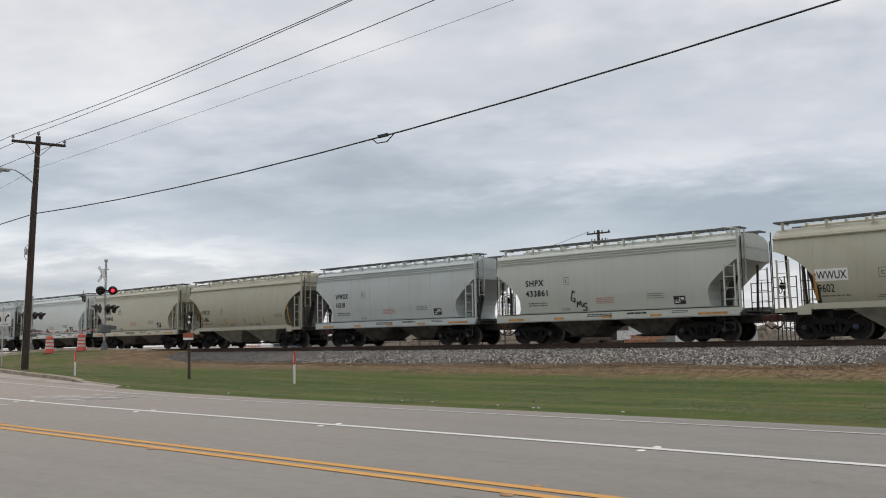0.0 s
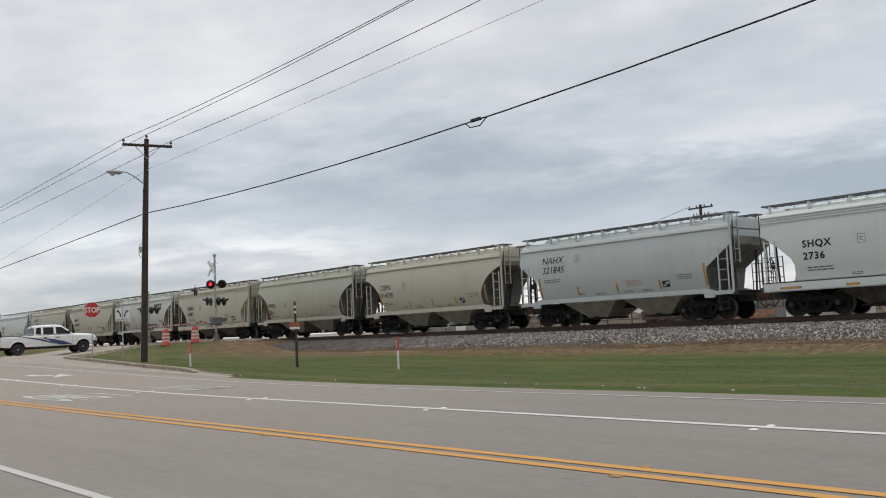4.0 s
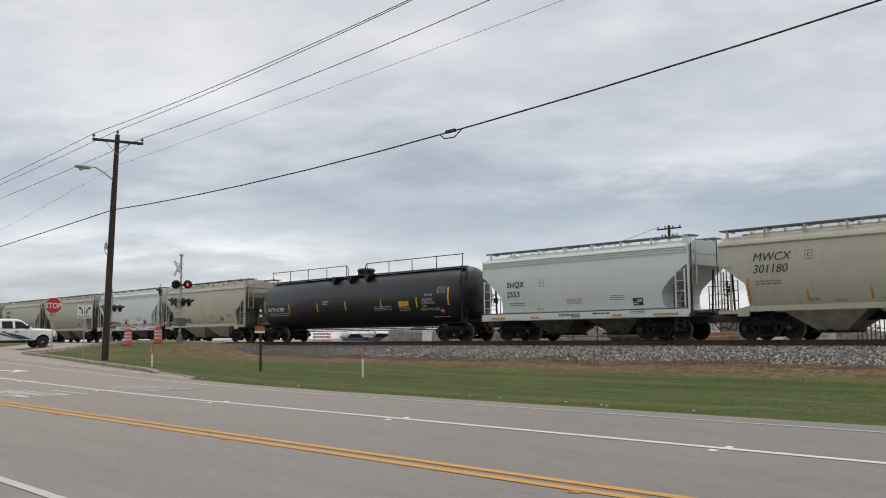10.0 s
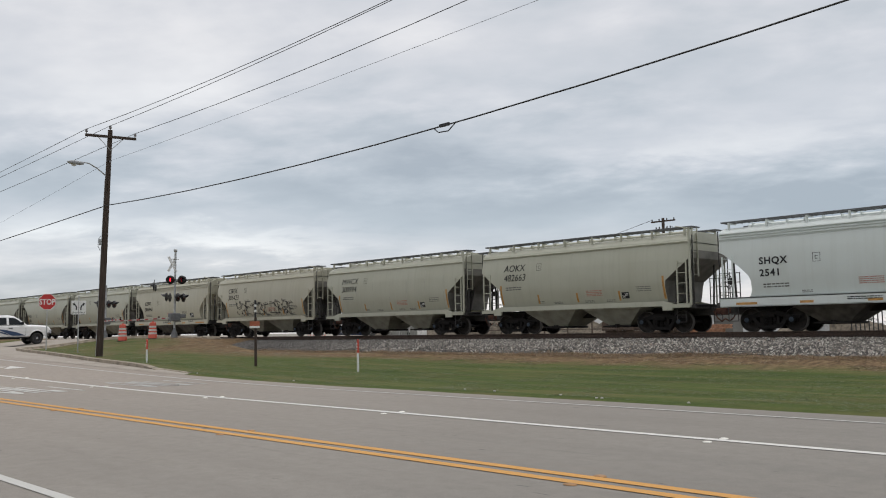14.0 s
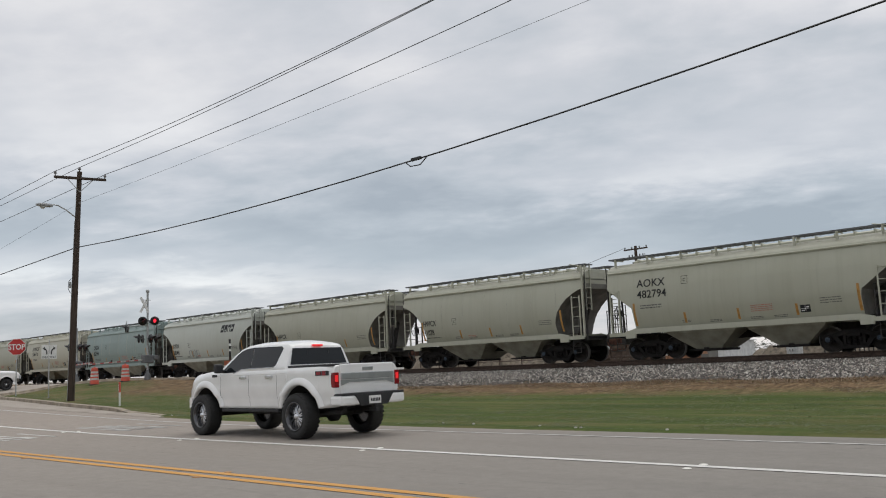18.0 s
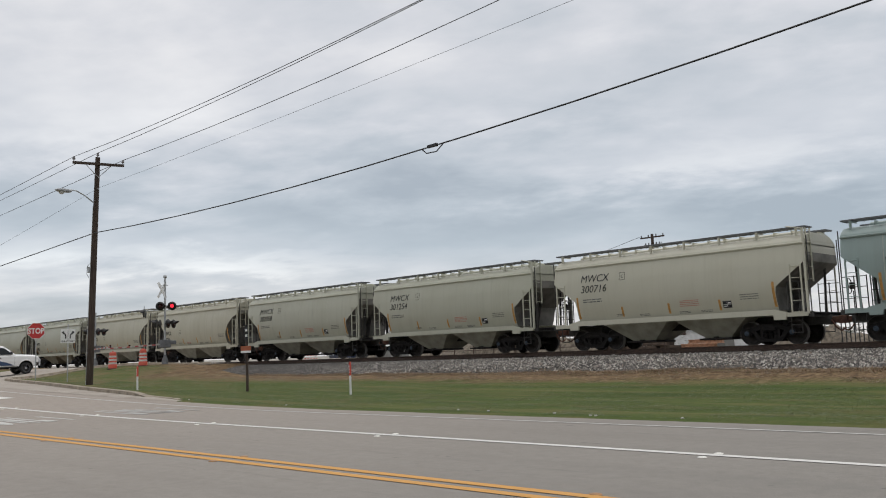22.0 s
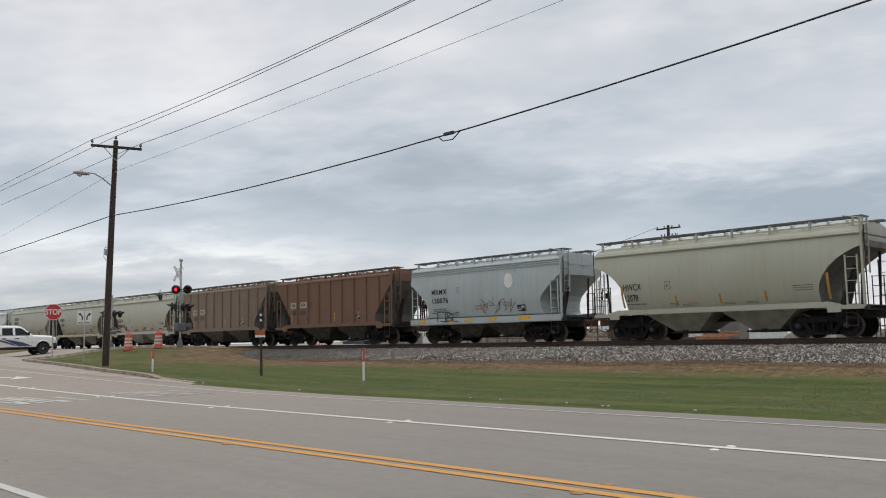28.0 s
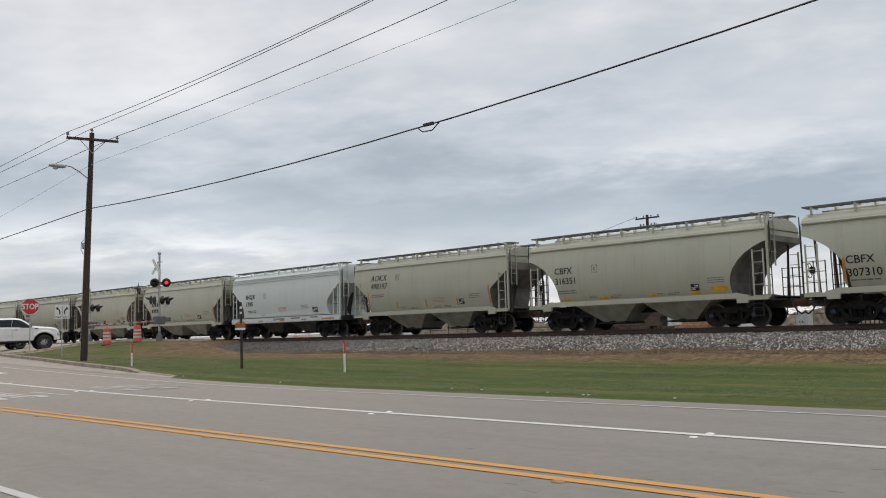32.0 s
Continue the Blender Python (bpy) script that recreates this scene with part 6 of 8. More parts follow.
def mile_post():
    p = thing("post_sign", drop(-29.06, 18.43), "dark leaning post with a small orange and white plate", "post")
    lean = Vector((-0.06, 0, 2.55))
    part("shaft", M().rod((0, 0, -0.2), lean * 0.74, 0.055, 8, 0.05), WOOD, p, "dark post")
    part("reflector_strip", M().rod(lean * 0.74, lean * 1.0, 0.04, 8), BLACK, p)
    for t in (0.82, 0.90):
        part("white_band", M().rod(lean * t, lean * (t + 0.035), 0.043, 8), WHITE, p)
    pl = part("plate", M().slab(-0.19, 0.19, -0.012, 0.012, -0.13, 0.13, 0.004), plain("burnt_orange_plate", (0.36, 0.10, 0.045), 0.5), p, "orange plate", tuple(lean * 0.63 + Vector((0.05, -0.07, 0))))
    pl.rotation_euler = (0, 0, radians(60))
    part("white_strip", M().box(-0.19, 0.19, -0.018, -0.012, -0.13, -0.05), WHITE, pl)


mile_post()

# road studs in pairs: domed ceramic buttons
stud = lambda: M().lathe([(0.060, 0.0), (0.056, 0.006), (0.040, 0.012), (0.015, 0.014)], 12, "z")
STUD_WHITE = plain("white_ceramic_stud", (0.74, 0.72, 0.66), 0.35, 0, 0.15, 30)
STUD_YELLOW = plain("yellow_ceramic_stud", (0.30, 0.155, 0.055), 0.5, 0, 0.3, 30)
for k in range(12):
    x = 12.8 - k * 6.1
    for dy in (0.21, -0.21):
        obj("road_stud", shared("stud", stud), STUD_WHITE, road, "white raised road stud", (x, 10.13 + dy, road_z(10.13, x) + 0.004))
    for dx, dy in ((0.0, 0.27), (0.06, -0.27)):
        obj("road_stud", shared("stud", stud), STUD_YELLOW, road, "yellow raised road stud", (x + 0.5 + dx, 6.70 + dy, road_z(6.7, x) + 0.004)).scale = (1.2, 1.0, 1.0)


def painted(name, polys, material, label):
    m = M()
    for poly in polys:
        m.add([(x, y, road_z(y, x) + 0.008) for x, y in poly], [tuple(range(len(poly)))])
    return part(name, m, material, road, label)


FADED = mat("faded_white_road_paint", line_build((0.42, 0.41, 0.39)))
# turn arrow, and the word painted before the crossing road, for drivers heading left
painted("turn_arrow", [[(-38.6, 11.30), (-37.5, 11.30), (-36.6, 11.75), (-36.9, 12.0), (-37.6, 11.62), (-38.6, 11.62)], [(-37.2, 12.22), (-35.7, 12.30), (-35.6, 11.45)]], WHITE_LINE, "white turn arrow")
for yy, xx, mt in ((7.55, -22.9, WORN_LINE), (10.9, -22.6, FADED)):
    for i, ch in enumerate("ONLY"):
        me = letters(ch, 0.68, 0.028, 0, 0.75)
        ob = obj("painted_letter", me, mt, road, "white letter painted on the asphalt")
        # letter's right is +y, its top points to -x, drawn out along the road
        up_z = road_z(yy, xx) + 0.007
        climb = road_z(yy, xx - 7.6) - road_z(yy, xx)
        ob.matrix_basis = Matrix(((0, 0, -7.6, xx), (1, 0, 0, yy + i * 0.52), (0, 1, climb, up_z), (0, 0, 0, 1)))

# small litter and pale stones along the grass edge
rg = random.Random(8)
for k in range(9):
    x, y = -8 - rg.random() * 30, 14.75 + rg.random() * 0.5
    solid("pebble", M().lathe([(0.01, 0), (0.035, 0.008), (0.03, 0.025), (0.01, 0.03)], 7), plain("pale_stone", (0.55, 0.53, 0.5), 0.8), "small pale stone on the road's edge", "stone", drop(x, y), group="stones by the road")

# ---------- vehicles ----------
PAINT_W = mat("white_car_paint", gloss_build((0.85, 0.85, 0.84), 0.22, 0.8))
CHROME = plain("chrome", (0.62, 0.63, 0.65), 0.12, 1.0, 0.05)
SPOKE = plain("dull_chrome_spoke", (0.52, 0.525, 0.54), 0.2, 0.95, 0.15)
DARK_CHROME = plain("dark_machined_rim", (0.11, 0.11, 0.115), 0.25, 0.9, 0.2)
TRIM = plain("black_plastic_trim", (0.022, 0.022, 0.024), 0.6)
SILVER = plain("satin_silver_trim", (0.40, 0.42, 0.43), 0.35, 0.7, 0.08)
LAMP_GLASS = plain("clear_lamp_glass", (0.55, 0.57, 0.6), 0.1, 0.2)
UNDER = plain("dark_underbody", (0.02, 0.019, 0.018), 0.8)
ROAD_WHEELS = []


def arc(cx, cz, r, a0, a1, n=14):
    return [(cx + r * math.cos(radians(a0 + (a1 - a0) * i / n)), cz + r * math.sin(radians(a0 + (a1 - a0) * i / n))) for i in range(n + 1)]


def wheel_meshes(r, w, key):
    tyre = lambda: M().lathe([(r * 0.62, -w * 0.42), (r * 0.68, -w * 0.5), (r * 0.90, -w * 0.5), (r * 0.97, -w * 0.42), (r, -w * 0.28), (r, w * 0.28), (r * 0.97, w * 0.42), (r * 0.90, w * 0.5), (r * 0.68, w * 0.5), (r * 0.62, w * 0.42)], 36, "y", cap=False)

    def tread():
        m = M()
        for k in range(30):
            a = 2 * math.pi * k / 30
            for s in (-1, 1):
                b = a + s * 0.05
                c, sn = math.cos(b), math.sin(b)
                t = Vector((-sn, 0, c))
                p = Vector((c, 0, sn))
                vs = []
                for rr in (r * 0.985, r * 1.008):
                    for yy in (s * w * 0.14, s * w * 0.47):
                        for tt in (-0.028, 0.028):
                            q = p * (rr if abs(yy) < w * 0.4 else rr - 0.012) + t * tt
                            vs.append((q.x, yy, q.z))
                m.add(vs, [(0, 1, 3, 2), (4, 6, 7, 5), (0, 4, 5, 1), (2, 3, 7, 6), (0, 2, 6, 4), (1, 5, 7, 3)])
        return m

    def rim():
        m = M()
        m.lathe([(r * 0.635, -w * 0.44), (r * 0.635, -w * 0.50), (r * 0.60, -w * 0.50), (r * 0.555, -w * 0.44), (r * 0.53, -w * 0.10), (r * 0.53, w * 0.3), (r * 0.60, w * 0.42)], 36, "y", cap=False)
        m.lathe([(r * 0.12, w * 0.10), (r * 0.53, w * 0.12)], 30, "y")
        return m

    def spokes():
        m = M()
        for k in range(8):
            a = 2 * math.pi * k / 8
            for off in (-0.035, 0.035):
                c, sn = math.cos(a), math.sin(a)
                t = Vector((-sn, 0, c)) * off
                p0, p1 = Vector((c, 0, sn)) * r * 0.14 + t * 0.6, Vector((c, 0, sn)) * r * 0.53 + t * 1.5
                m.rod((p0.x, -w * 0.26, p0.z), (p1.x, -w * 0.14, p1.z), 0.023, 5)
        m.lathe([(0.02, -w * 0.36), (r * 0.15, -w * 0.34), (r * 0.18, -w * 0.24), (r * 0.18, w * 0.1)], 16, "y")
        return m

    def hub():
        return M().lathe([(0.01, -w * 0.46), (0.045, -w * 0.44), (0.06, -w * 0.34)], 12, "y")

    return [shared((key, n), f) for n, f in (("tyre", tyre), ("tread", tread), ("rim", rim), ("spokes", spokes), ("hub", hub))]


def add_wheels(car, wb, half, r, w, key, rim_mat, moving):
    me = wheel_meshes(r, w, key)
    for fx in (wb / 2, -wb / 2):
        for s in (-1, 1):
            wh = obj("wheel", me[0], RUBBER, car, "black tyre on its wheel")
            turn = Matrix.Identity(4) if s < 0 else Matrix.Rotation(math.pi, 4, "Z")
            base = Matrix.Translation((fx, s * half, r)) @ turn
            if moving:
                wh.matrix_parent_inverse = base
                ROAD_WHEELS.append((wh, s))
            else:
                wh.matrix_basis = base
            tagged(obj("tread", me[1], RUBBER, wh, "knobbly tread"), kind="stuff")
            obj("rim", me[2], rim_mat, wh)
            obj("spokes", me[3], SPOKE if moving else rim_mat, wh)
            obj("hub_cap", me[4], CHROME, wh)


def track_line(pts, x):
    """Height of a drawn line at x; pts run from back to front."""
    if x <= pts[0][0]:
        return pts[0][1]
    for (a, za), (b, zb) in zip(pts, pts[1:]):
        if x <= b:
            t = (x - a) / (b - a)
            return za + (zb - za) * t
    return pts[-1][1]


def shell(xs, ring):
    """A closed skin through cross-sections."""
    return M().loft([ring(x) for x in xs], True)


def pickup(name, label, d, moving):
    """A crew-cab pickup that faces +x; the origin is on the road midway between the axles."""
    car = thing(name, (0, 0, 0), label, "pickup truck")
    wb, r, half, low = d["wb"], d["r"], d["half"], d["low"]
    fa, ra = wb / 2, -wb / 2
    front, back = d["top"][-1][0], d["top"][0][0]
    ar, az, crease, belt = d["arch"], d["archz"], d["crease"], d["belt"]
    cut = math.sqrt(ar * ar - (low - az) ** 2)

    def bottom(x):
        for fx in (fa, ra):
            if abs(x - fx) < cut:
                return az + math.sqrt(max(0.0, ar * ar - (x - fx) ** 2))
        return low + (0.17 * smooth(fa + cut, front, x)) + 0.10 * smooth(ra - cut, back, x)

    def wide(x, z):
        top = track_line(d["top"], x)
        y = half - 0.20 * max(0.0, (x - fa) / (front - fa)) ** 2.2 - 0.20 * max(0.0, (ra - 0.6 - x)) ** 2
        if z > top - 0.13:
            y -= 0.085 * ((z - top + 0.13) / 0.13) ** 2
        if z < crease:
            y -= 0.040 + 0.06 * (crease - z)
        elif z < crease + 0.03:
            y -= 0.040 * (1 - (z - crease) / 0.03)
        y -= 0.012 * math.sin(max(0.0, min(1.0, (z - crease) / (belt - crease))) * math.pi)
        return y

    def ring(x):
        b, t = bottom(x), track_line(d["top"], x)
        b = min(b, t - 0.15)
        zs = [b + (t - b) * k for k in (0, 0.08, 0.2, 0.32, 0.45, 0.58, 0.7, 0.8, 0.86, 0.91, 0.95, 0.98, 1.0)]
        if crease > b + 0.05:
            zs = sorted(set(zs[1:] + [b]) - {min(zs[1:4], key=lambda q: abs(q - crease))} | {crease})
            zs = sorted(zs)
        near = [(x, -wide(x, z), z) for z in zs]
        yw = wide(x, t)
        hump = d["hood_crown"] * smooth(d["cowl"] - 0.4, d["cowl"], x) * (1 - 0.6 * smooth(front - 0.35, front, x))
        over = [(x, yw * u, t + hump * (1 - u * u) ** 0.8) for u in (-0.94, -0.8, -0.5, 0, 0.5, 0.8, 0.94)]
        return near + over + [(x, -y, z) for x, y, z in near[::-1]]

    xs = [back, back + 0.02, back + 0.08, back + 0.25, back + 0.5]
    for fx in (ra, fa):
        xs += [fx - cut - 0.06, fx - cut - 0.001] + [fx - cut * math.cos(math.pi * k / 20) for k in range(1, 20)] + [fx + cut + 0.001, fx + cut + 0.06]
    xs += [-0.9, -0.5, 0.0, 0.5, 0.9] + [front - q for q in (0.55, 0.4, 0.25, 0.15, 0.08, 0.03, 0.0)]
    xs = sorted(x for x in set(xs) if back <= x <= front)
    body = part("body", shell(xs, ring), PAINT_W, car, "white body shell")
    for fx in (fa, ra):
        al = math.degrees(math.asin((low - az) / ar))
        o = arc(fx, az, ar - 0.012, al, 180 - al, 22)
        k = len(o)
        for s in (-1, 1):
            vs = [(x, s * (half - 0.10), z) for x, z in o] + [(x, s * (half - 0.50), z) for x, z in o]
            m = M().add(vs, [(i, i + 1, k + i + 1, k + i) for i in range(k - 1)] + [tuple(range(k, 2 * k))], True)
            part("wheel_well", m, UNDER, car, "dark wheel well")
    ch = M().box(back + 0.25, front - 0.4, -0.45, -0.33, low - 0.12, low + 0.05).box(back + 0.25, front - 0.4, 0.33, 0.45, low - 0.12, low + 0.05)
    ch.rod((fa, -half + 0.15, r), (fa, half - 0.15, r), 0.06, 8).rod((ra, -half + 0.15, r), (ra, half - 0.15, r), 0.07, 8).lathe([(0.05, -0.16), (0.17, -0.08), (0.17, 0.08), (0.05, 0.16)], 12, "y", (ra, 0.0, r))
    ch.rod((ra, 0, r), (fa - 0.6, 0.1, low - 0.05), 0.045, 8).rod((ra + 0.3, 0.5, low - 0.12), (back + 0.15, 0.55, low - 0.1), 0.045, 8)
    ch.box(ra + 0.5, fa - 0.9, -0.3, 0.3, low - 0.16, low + 0.04).box(ra - 0.3, ra + 0.4, -0.75, 0.75, low - 0.06, low + 0.06)
    for s in (-1, 1):
        ch.rod((ra - 0.05, s * 0.55, r - 0.02), (ra - 0.22, s * 0.58, low + 0.3), 0.04, 7).rod((fa - 0.05, s * 0.55, r - 0.02), (fa - 0.1, s * 0.6, low + 0.4), 0.045, 7)
    part("chassis", ch, UNDER, car, "dark frame, axles and exhaust")

    # cab: glasshouse over the belt
    lo, pr = belt - 0.14, d["roof"]
    lean = d["lean"]
    side_y = lambda z: half - 0.055 - lean * (z - belt)

    def cab_ring(x):
        t = max(lo + 0.02, track_line(pr, x))
        zs = [lo + (t - lo) * k for k in (0, 0.3, 0.6, 0.85, 0.95, 1.0)]
        near = [(x, -(side_y(z) - (0.03 * ((z - t + 0.06) / 0.06) ** 2 if z > t - 0.06 else 0)), z) for z in zs]
        yw = side_y(t) - 0.03
        crown = d["roof_crown"] * smooth(pr[0][0], pr[0][0] + 0.4, x)
        over = [(x, yw * u, t + crown * (1 - u * u) ** 0.7) for u in (-0.93, -0.75, -0.4, 0, 0.4, 0.75, 0.93)]
        return near + over + [(x, -y, z) for x, y, z in near[::-1]]

    cx = sorted(set([p[0] for p in pr] + [pr[0][0] + (pr[-1][0] - pr[0][0]) * i / 40 for i in range(41)]))
    cab = part("cab", shell(cx, cab_ring), PAINT_W, car, "white cab roof and pillars")
    bx = pr[0][0]
    for s in (-1, 1):
        for poly in d["windows"]:
            n = len(poly)
            o = [(x, s * (side_y(z) + 0.007), z) for x, z in poly]
            i_ = [(x, s * (side_y(z) - 0.03), z) for x, z in poly]
            part("side_window", M().add(o + i_, [tuple(range(n))] + [(k, (k + 1) % n, n + (k + 1) % n, n + k) for k in range(n)]), GLASS, cab, "dark tinted side window")
        for (x0, z0), (x1, z1) in zip(d["belt_line"], d["belt_line"][1:]):
            part("belt_trim", M().rod((x0, s * (side_y(z0) + 0.010), z0), (x1, s * (side_y(z1) + 0.010), z1), 0.010, 5), CHROME if d["lifted"] else TRIM, cab)
        mx = d["mirror"]
        mir = M().slab(mx[0] - 0.07, mx[0] + 0.07, s * (half + 0.12) - 0.10, s * (half + 0.12) + 0.10, mx[1], mx[1] + 0.21, 0.045).rod((mx[0] + 0.02, s * (half - 0.06), mx[1] + 0.02), (mx[0], s * (half + 0.08), mx[1] + 0.08), 0.04, 6)
        part("mirror", mir, TRIM, car, "black wing mirror")
        for x in d["doors"]:
            o = [(x + q, s * (wide(x, z) + 0.0015), z) for z in [low + 0.06 + (belt - low - 0.08) * k / 10 for k in range(11)] for q in (-0.0045, 0.0045)]
            part("door_seam", M().add(o, [(2 * k, 2 * k + 1, 2 * k + 3, 2 * k + 2) for k in range(10)]), TRIM, body)
        for x in d["handles"]:
            yy = s * (wide(x, belt - 0.2) + 0.012)
            part("door_handle", M().slab(x - 0.12, x + 0.12, yy - 0.032, yy + 0.032, belt - 0.225, belt - 0.165, 0.012), CHROME if d["lifted"] else TRIM, body, "door handle")
        # flares round the arches
        for fx in (fa, ra):
            m = M()
            n = 24
            a0 = math.degrees(math.asin((low - az) / ar)) + 1
            prof = ((ar + d["flare"], -0.012), (ar + d["flare"] * 0.85, 0.022), (ar + d["flare"] * 0.3, 0.045), (ar + 0.01, 0.040), (ar - 0.015, 0.025), (ar - 0.015, -0.05))
            rings = []
            for k in range(n + 1):
                w = radians(180 - a0 + (2 * a0 - 180) * k / n)
                rings.append([(fx + q * math.cos(w), s * (min(half, wide(fx + q * math.cos(w), max(az, az + q * math.sin(w)))) + o), az + q * math.sin(w)) for q, o in prof])
            m.loft(rings, True, False, False)
            part("wheel_flare", m, PAINT_W, body)
        step = M().slab(ra + cut + 0.10, fa - cut - 0.08, s * (half - 0.10) - 0.09, s * (half - 0.10) + 0.085, low - 0.075, low - 0.02, 0.02)
        part("side_step", step, TRIM, car, "black side step")
        hr = half - 0.055
        ty = s * (hr - 0.045)
        part("tail_lamp", M().slab(back - 0.012, back + 0.13, ty - 0.09, ty + 0.052, belt - 0.46, belt - 0.15, 0.02), plain("tail_lamp_red", (0.22, 0.008, 0.012), 0.2), car, "dark red tail lamp")
        part("brake_glow", M().slab(back - 0.020, back - 0.010, ty - 0.055, ty + 0.02, belt - 0.34, belt - 0.21, 0.004), TAIL_LAMP, car, "lit lamp cell")
        hy = s * (half - 0.30)
        part("headlight", M().slab(front - 0.16, front + 0.012, hy - 0.16, hy + 0.12, d["top"][-1][1] - 0.22, d["top"][-1][1] + 0.02, 0.04), LAMP_GLASS, car, "clear headlight")

    def on_glass(x, u, out):
        t = track_line(pr, x)
        yw = side_y(t) - 0.03
        return (x + out, yw * u, t + d["roof_crown"] * (1 - u * u) ** 0.7 + out)

    w0, w1 = d["screen"]
    us = (-0.97, -0.8, -0.5, -0.2, 0.2, 0.5, 0.8, 0.97)
    pts = [on_glass(w0 + (w1 - w0) * k / 8, u, 0.008) for k in range(9) for u in us]
    part("windscreen", M().add(pts, [(j * 8 + i, j * 8 + i + 1, j * 8 + i + 9, j * 8 + i + 8) for j in range(8) for i in range(7)], True), GLASS, cab, "dark windscreen")
    (xa, za), (xb, zb) = d["rear_glass"]
    rv = [(xa, -side_y(za) + 0.08, za), (xa, side_y(za) - 0.08, za), (xb, side_y(zb) - 0.06, zb), (xb, -side_y(zb) + 0.06, zb)]
    rg_ = part("rear_window", M().add(rv + [(x + 0.05, y, z) for x, y, z in rv], [(0, 1, 2, 3), (0, 4, 5, 1), (1, 5, 6, 2), (2, 6, 7, 3), (3, 7, 4, 0)]), GLASS, cab, "dark tinted rear window")
    part("slider_frame", M().box(xa - 0.008 + 0.05, xa + 0.06, -0.30, -0.28, za + 0.02, zb - 0.06).box(xa + 0.042, xa + 0.06, 0.28, 0.30, za + 0.02, zb - 0.06), TRIM, rg_)
    part("brake_light", M().slab(xb - 0.035, xb + 0.05, -0.13, 0.13, zb + 0.035, zb + 0.075, 0.01), TAIL_LAMP if d["lifted"] else RED, cab, "high brake light")
    part("bed_rail", M().slab(back + 0.03, bx - 0.02, -half + 0.05, half - 0.05, belt - 0.03, belt + 0.022, 0.012), TRIM, car, "black bed rail caps and cover")
    # tailgate and rear bumper
    tg = part("tailgate", M().slab(back - 0.035, back + 0.02, -half + 0.20, half - 0.20, low + 0.28, belt + 0.012, 0.02), PAINT_W, car)
    part("tailgate_handle", M().slab(back - 0.05, back - 0.02, -0.14, 0.14, belt - 0.13, belt - 0.06, 0.01), SILVER, tg)
    if d["lifted"]:
        part("tailgate_panel", M().slab(back - 0.055, back - 0.02, -half + 0.21, half - 0.21, belt - 0.30, belt - 0.17, 0.012).prism([(-half + 0.21, belt - 0.31), (half - 0.21, belt - 0.31), (half - 0.21, belt - 0.42), (half - 0.42, belt - 0.36), (-half + 0.42, belt - 0.36), (-half + 0.21, belt - 0.42)], back - 0.05, back - 0.02, "x"), SILVER, tg, "wide silver tailgate panel")
    bp = part("rear_bumper", M().slab(back - 0.22, back + 0.16, -half + 0.06, half - 0.06, low + 0.05, low + 0.25, 0.05), PAINT_W if d["lifted"] else CHROME, car)
    part("bumper_pad", M().prism([(-0.52, low + 0.26), (0.52, low + 0.26), (0.36, low + 0.03), (-0.36, low + 0.03)], back - 0.235, back - 0.05, "x"), TRIM, bp)
    part("bumper_top", M().slab(back - 0.215, back + 0.14, -half + 0.08, half - 0.08, low + 0.245, low + 0.29, 0.012), TRIM, bp)
    pq = part("number_plate", M().slab(back - 0.252, back - 0.235, -0.16, 0.16, low + 0.06, low + 0.22, 0.004), WHITE, bp)
    pm = M()
    for k in range(6):
        pm.box(back - 0.256, back - 0.252, -0.125 + k * 0.043, -0.095 + k * 0.043, low + 0.105, low + 0.17)
    part("plate_marks", pm, INK, pq)
    part("tow_hitch", M().slab(back - 0.32, back - 0.1, -0.04, 0.04, low - 0.10, low - 0.02, 0.01).rod((back - 0.29, 0, low - 0.04), (back - 0.29, 0, low + 0.05), 0.03, 8), TRIM, car)
    fb = part("front_bumper", M().prism([(front + 0.04, -half + 0.30), (front + 0.09, -0.3), (front + 0.09, 0.3), (front + 0.04, half - 0.30), (front - 0.16, half - 0.05), (front - 0.34, half - 0.02), (front - 0.34, -half + 0.02), (front - 0.16, -half + 0.05)], low, low + 0.25, "z"), PAINT_W if d["lifted"] else CHROME, car)
    part("grille", M().slab(front - 0.06, front + 0.03, -half + 0.45, half - 0.45, low + 0.30, d["top"][-1][1] + 0.0, 0.02), SILVER, car)
    add_wheels(car, wb, half - d["tyre_w"] / 2 + d["stance"], r, d["tyre_w"], name, DARK_CHROME, moving)
    return car


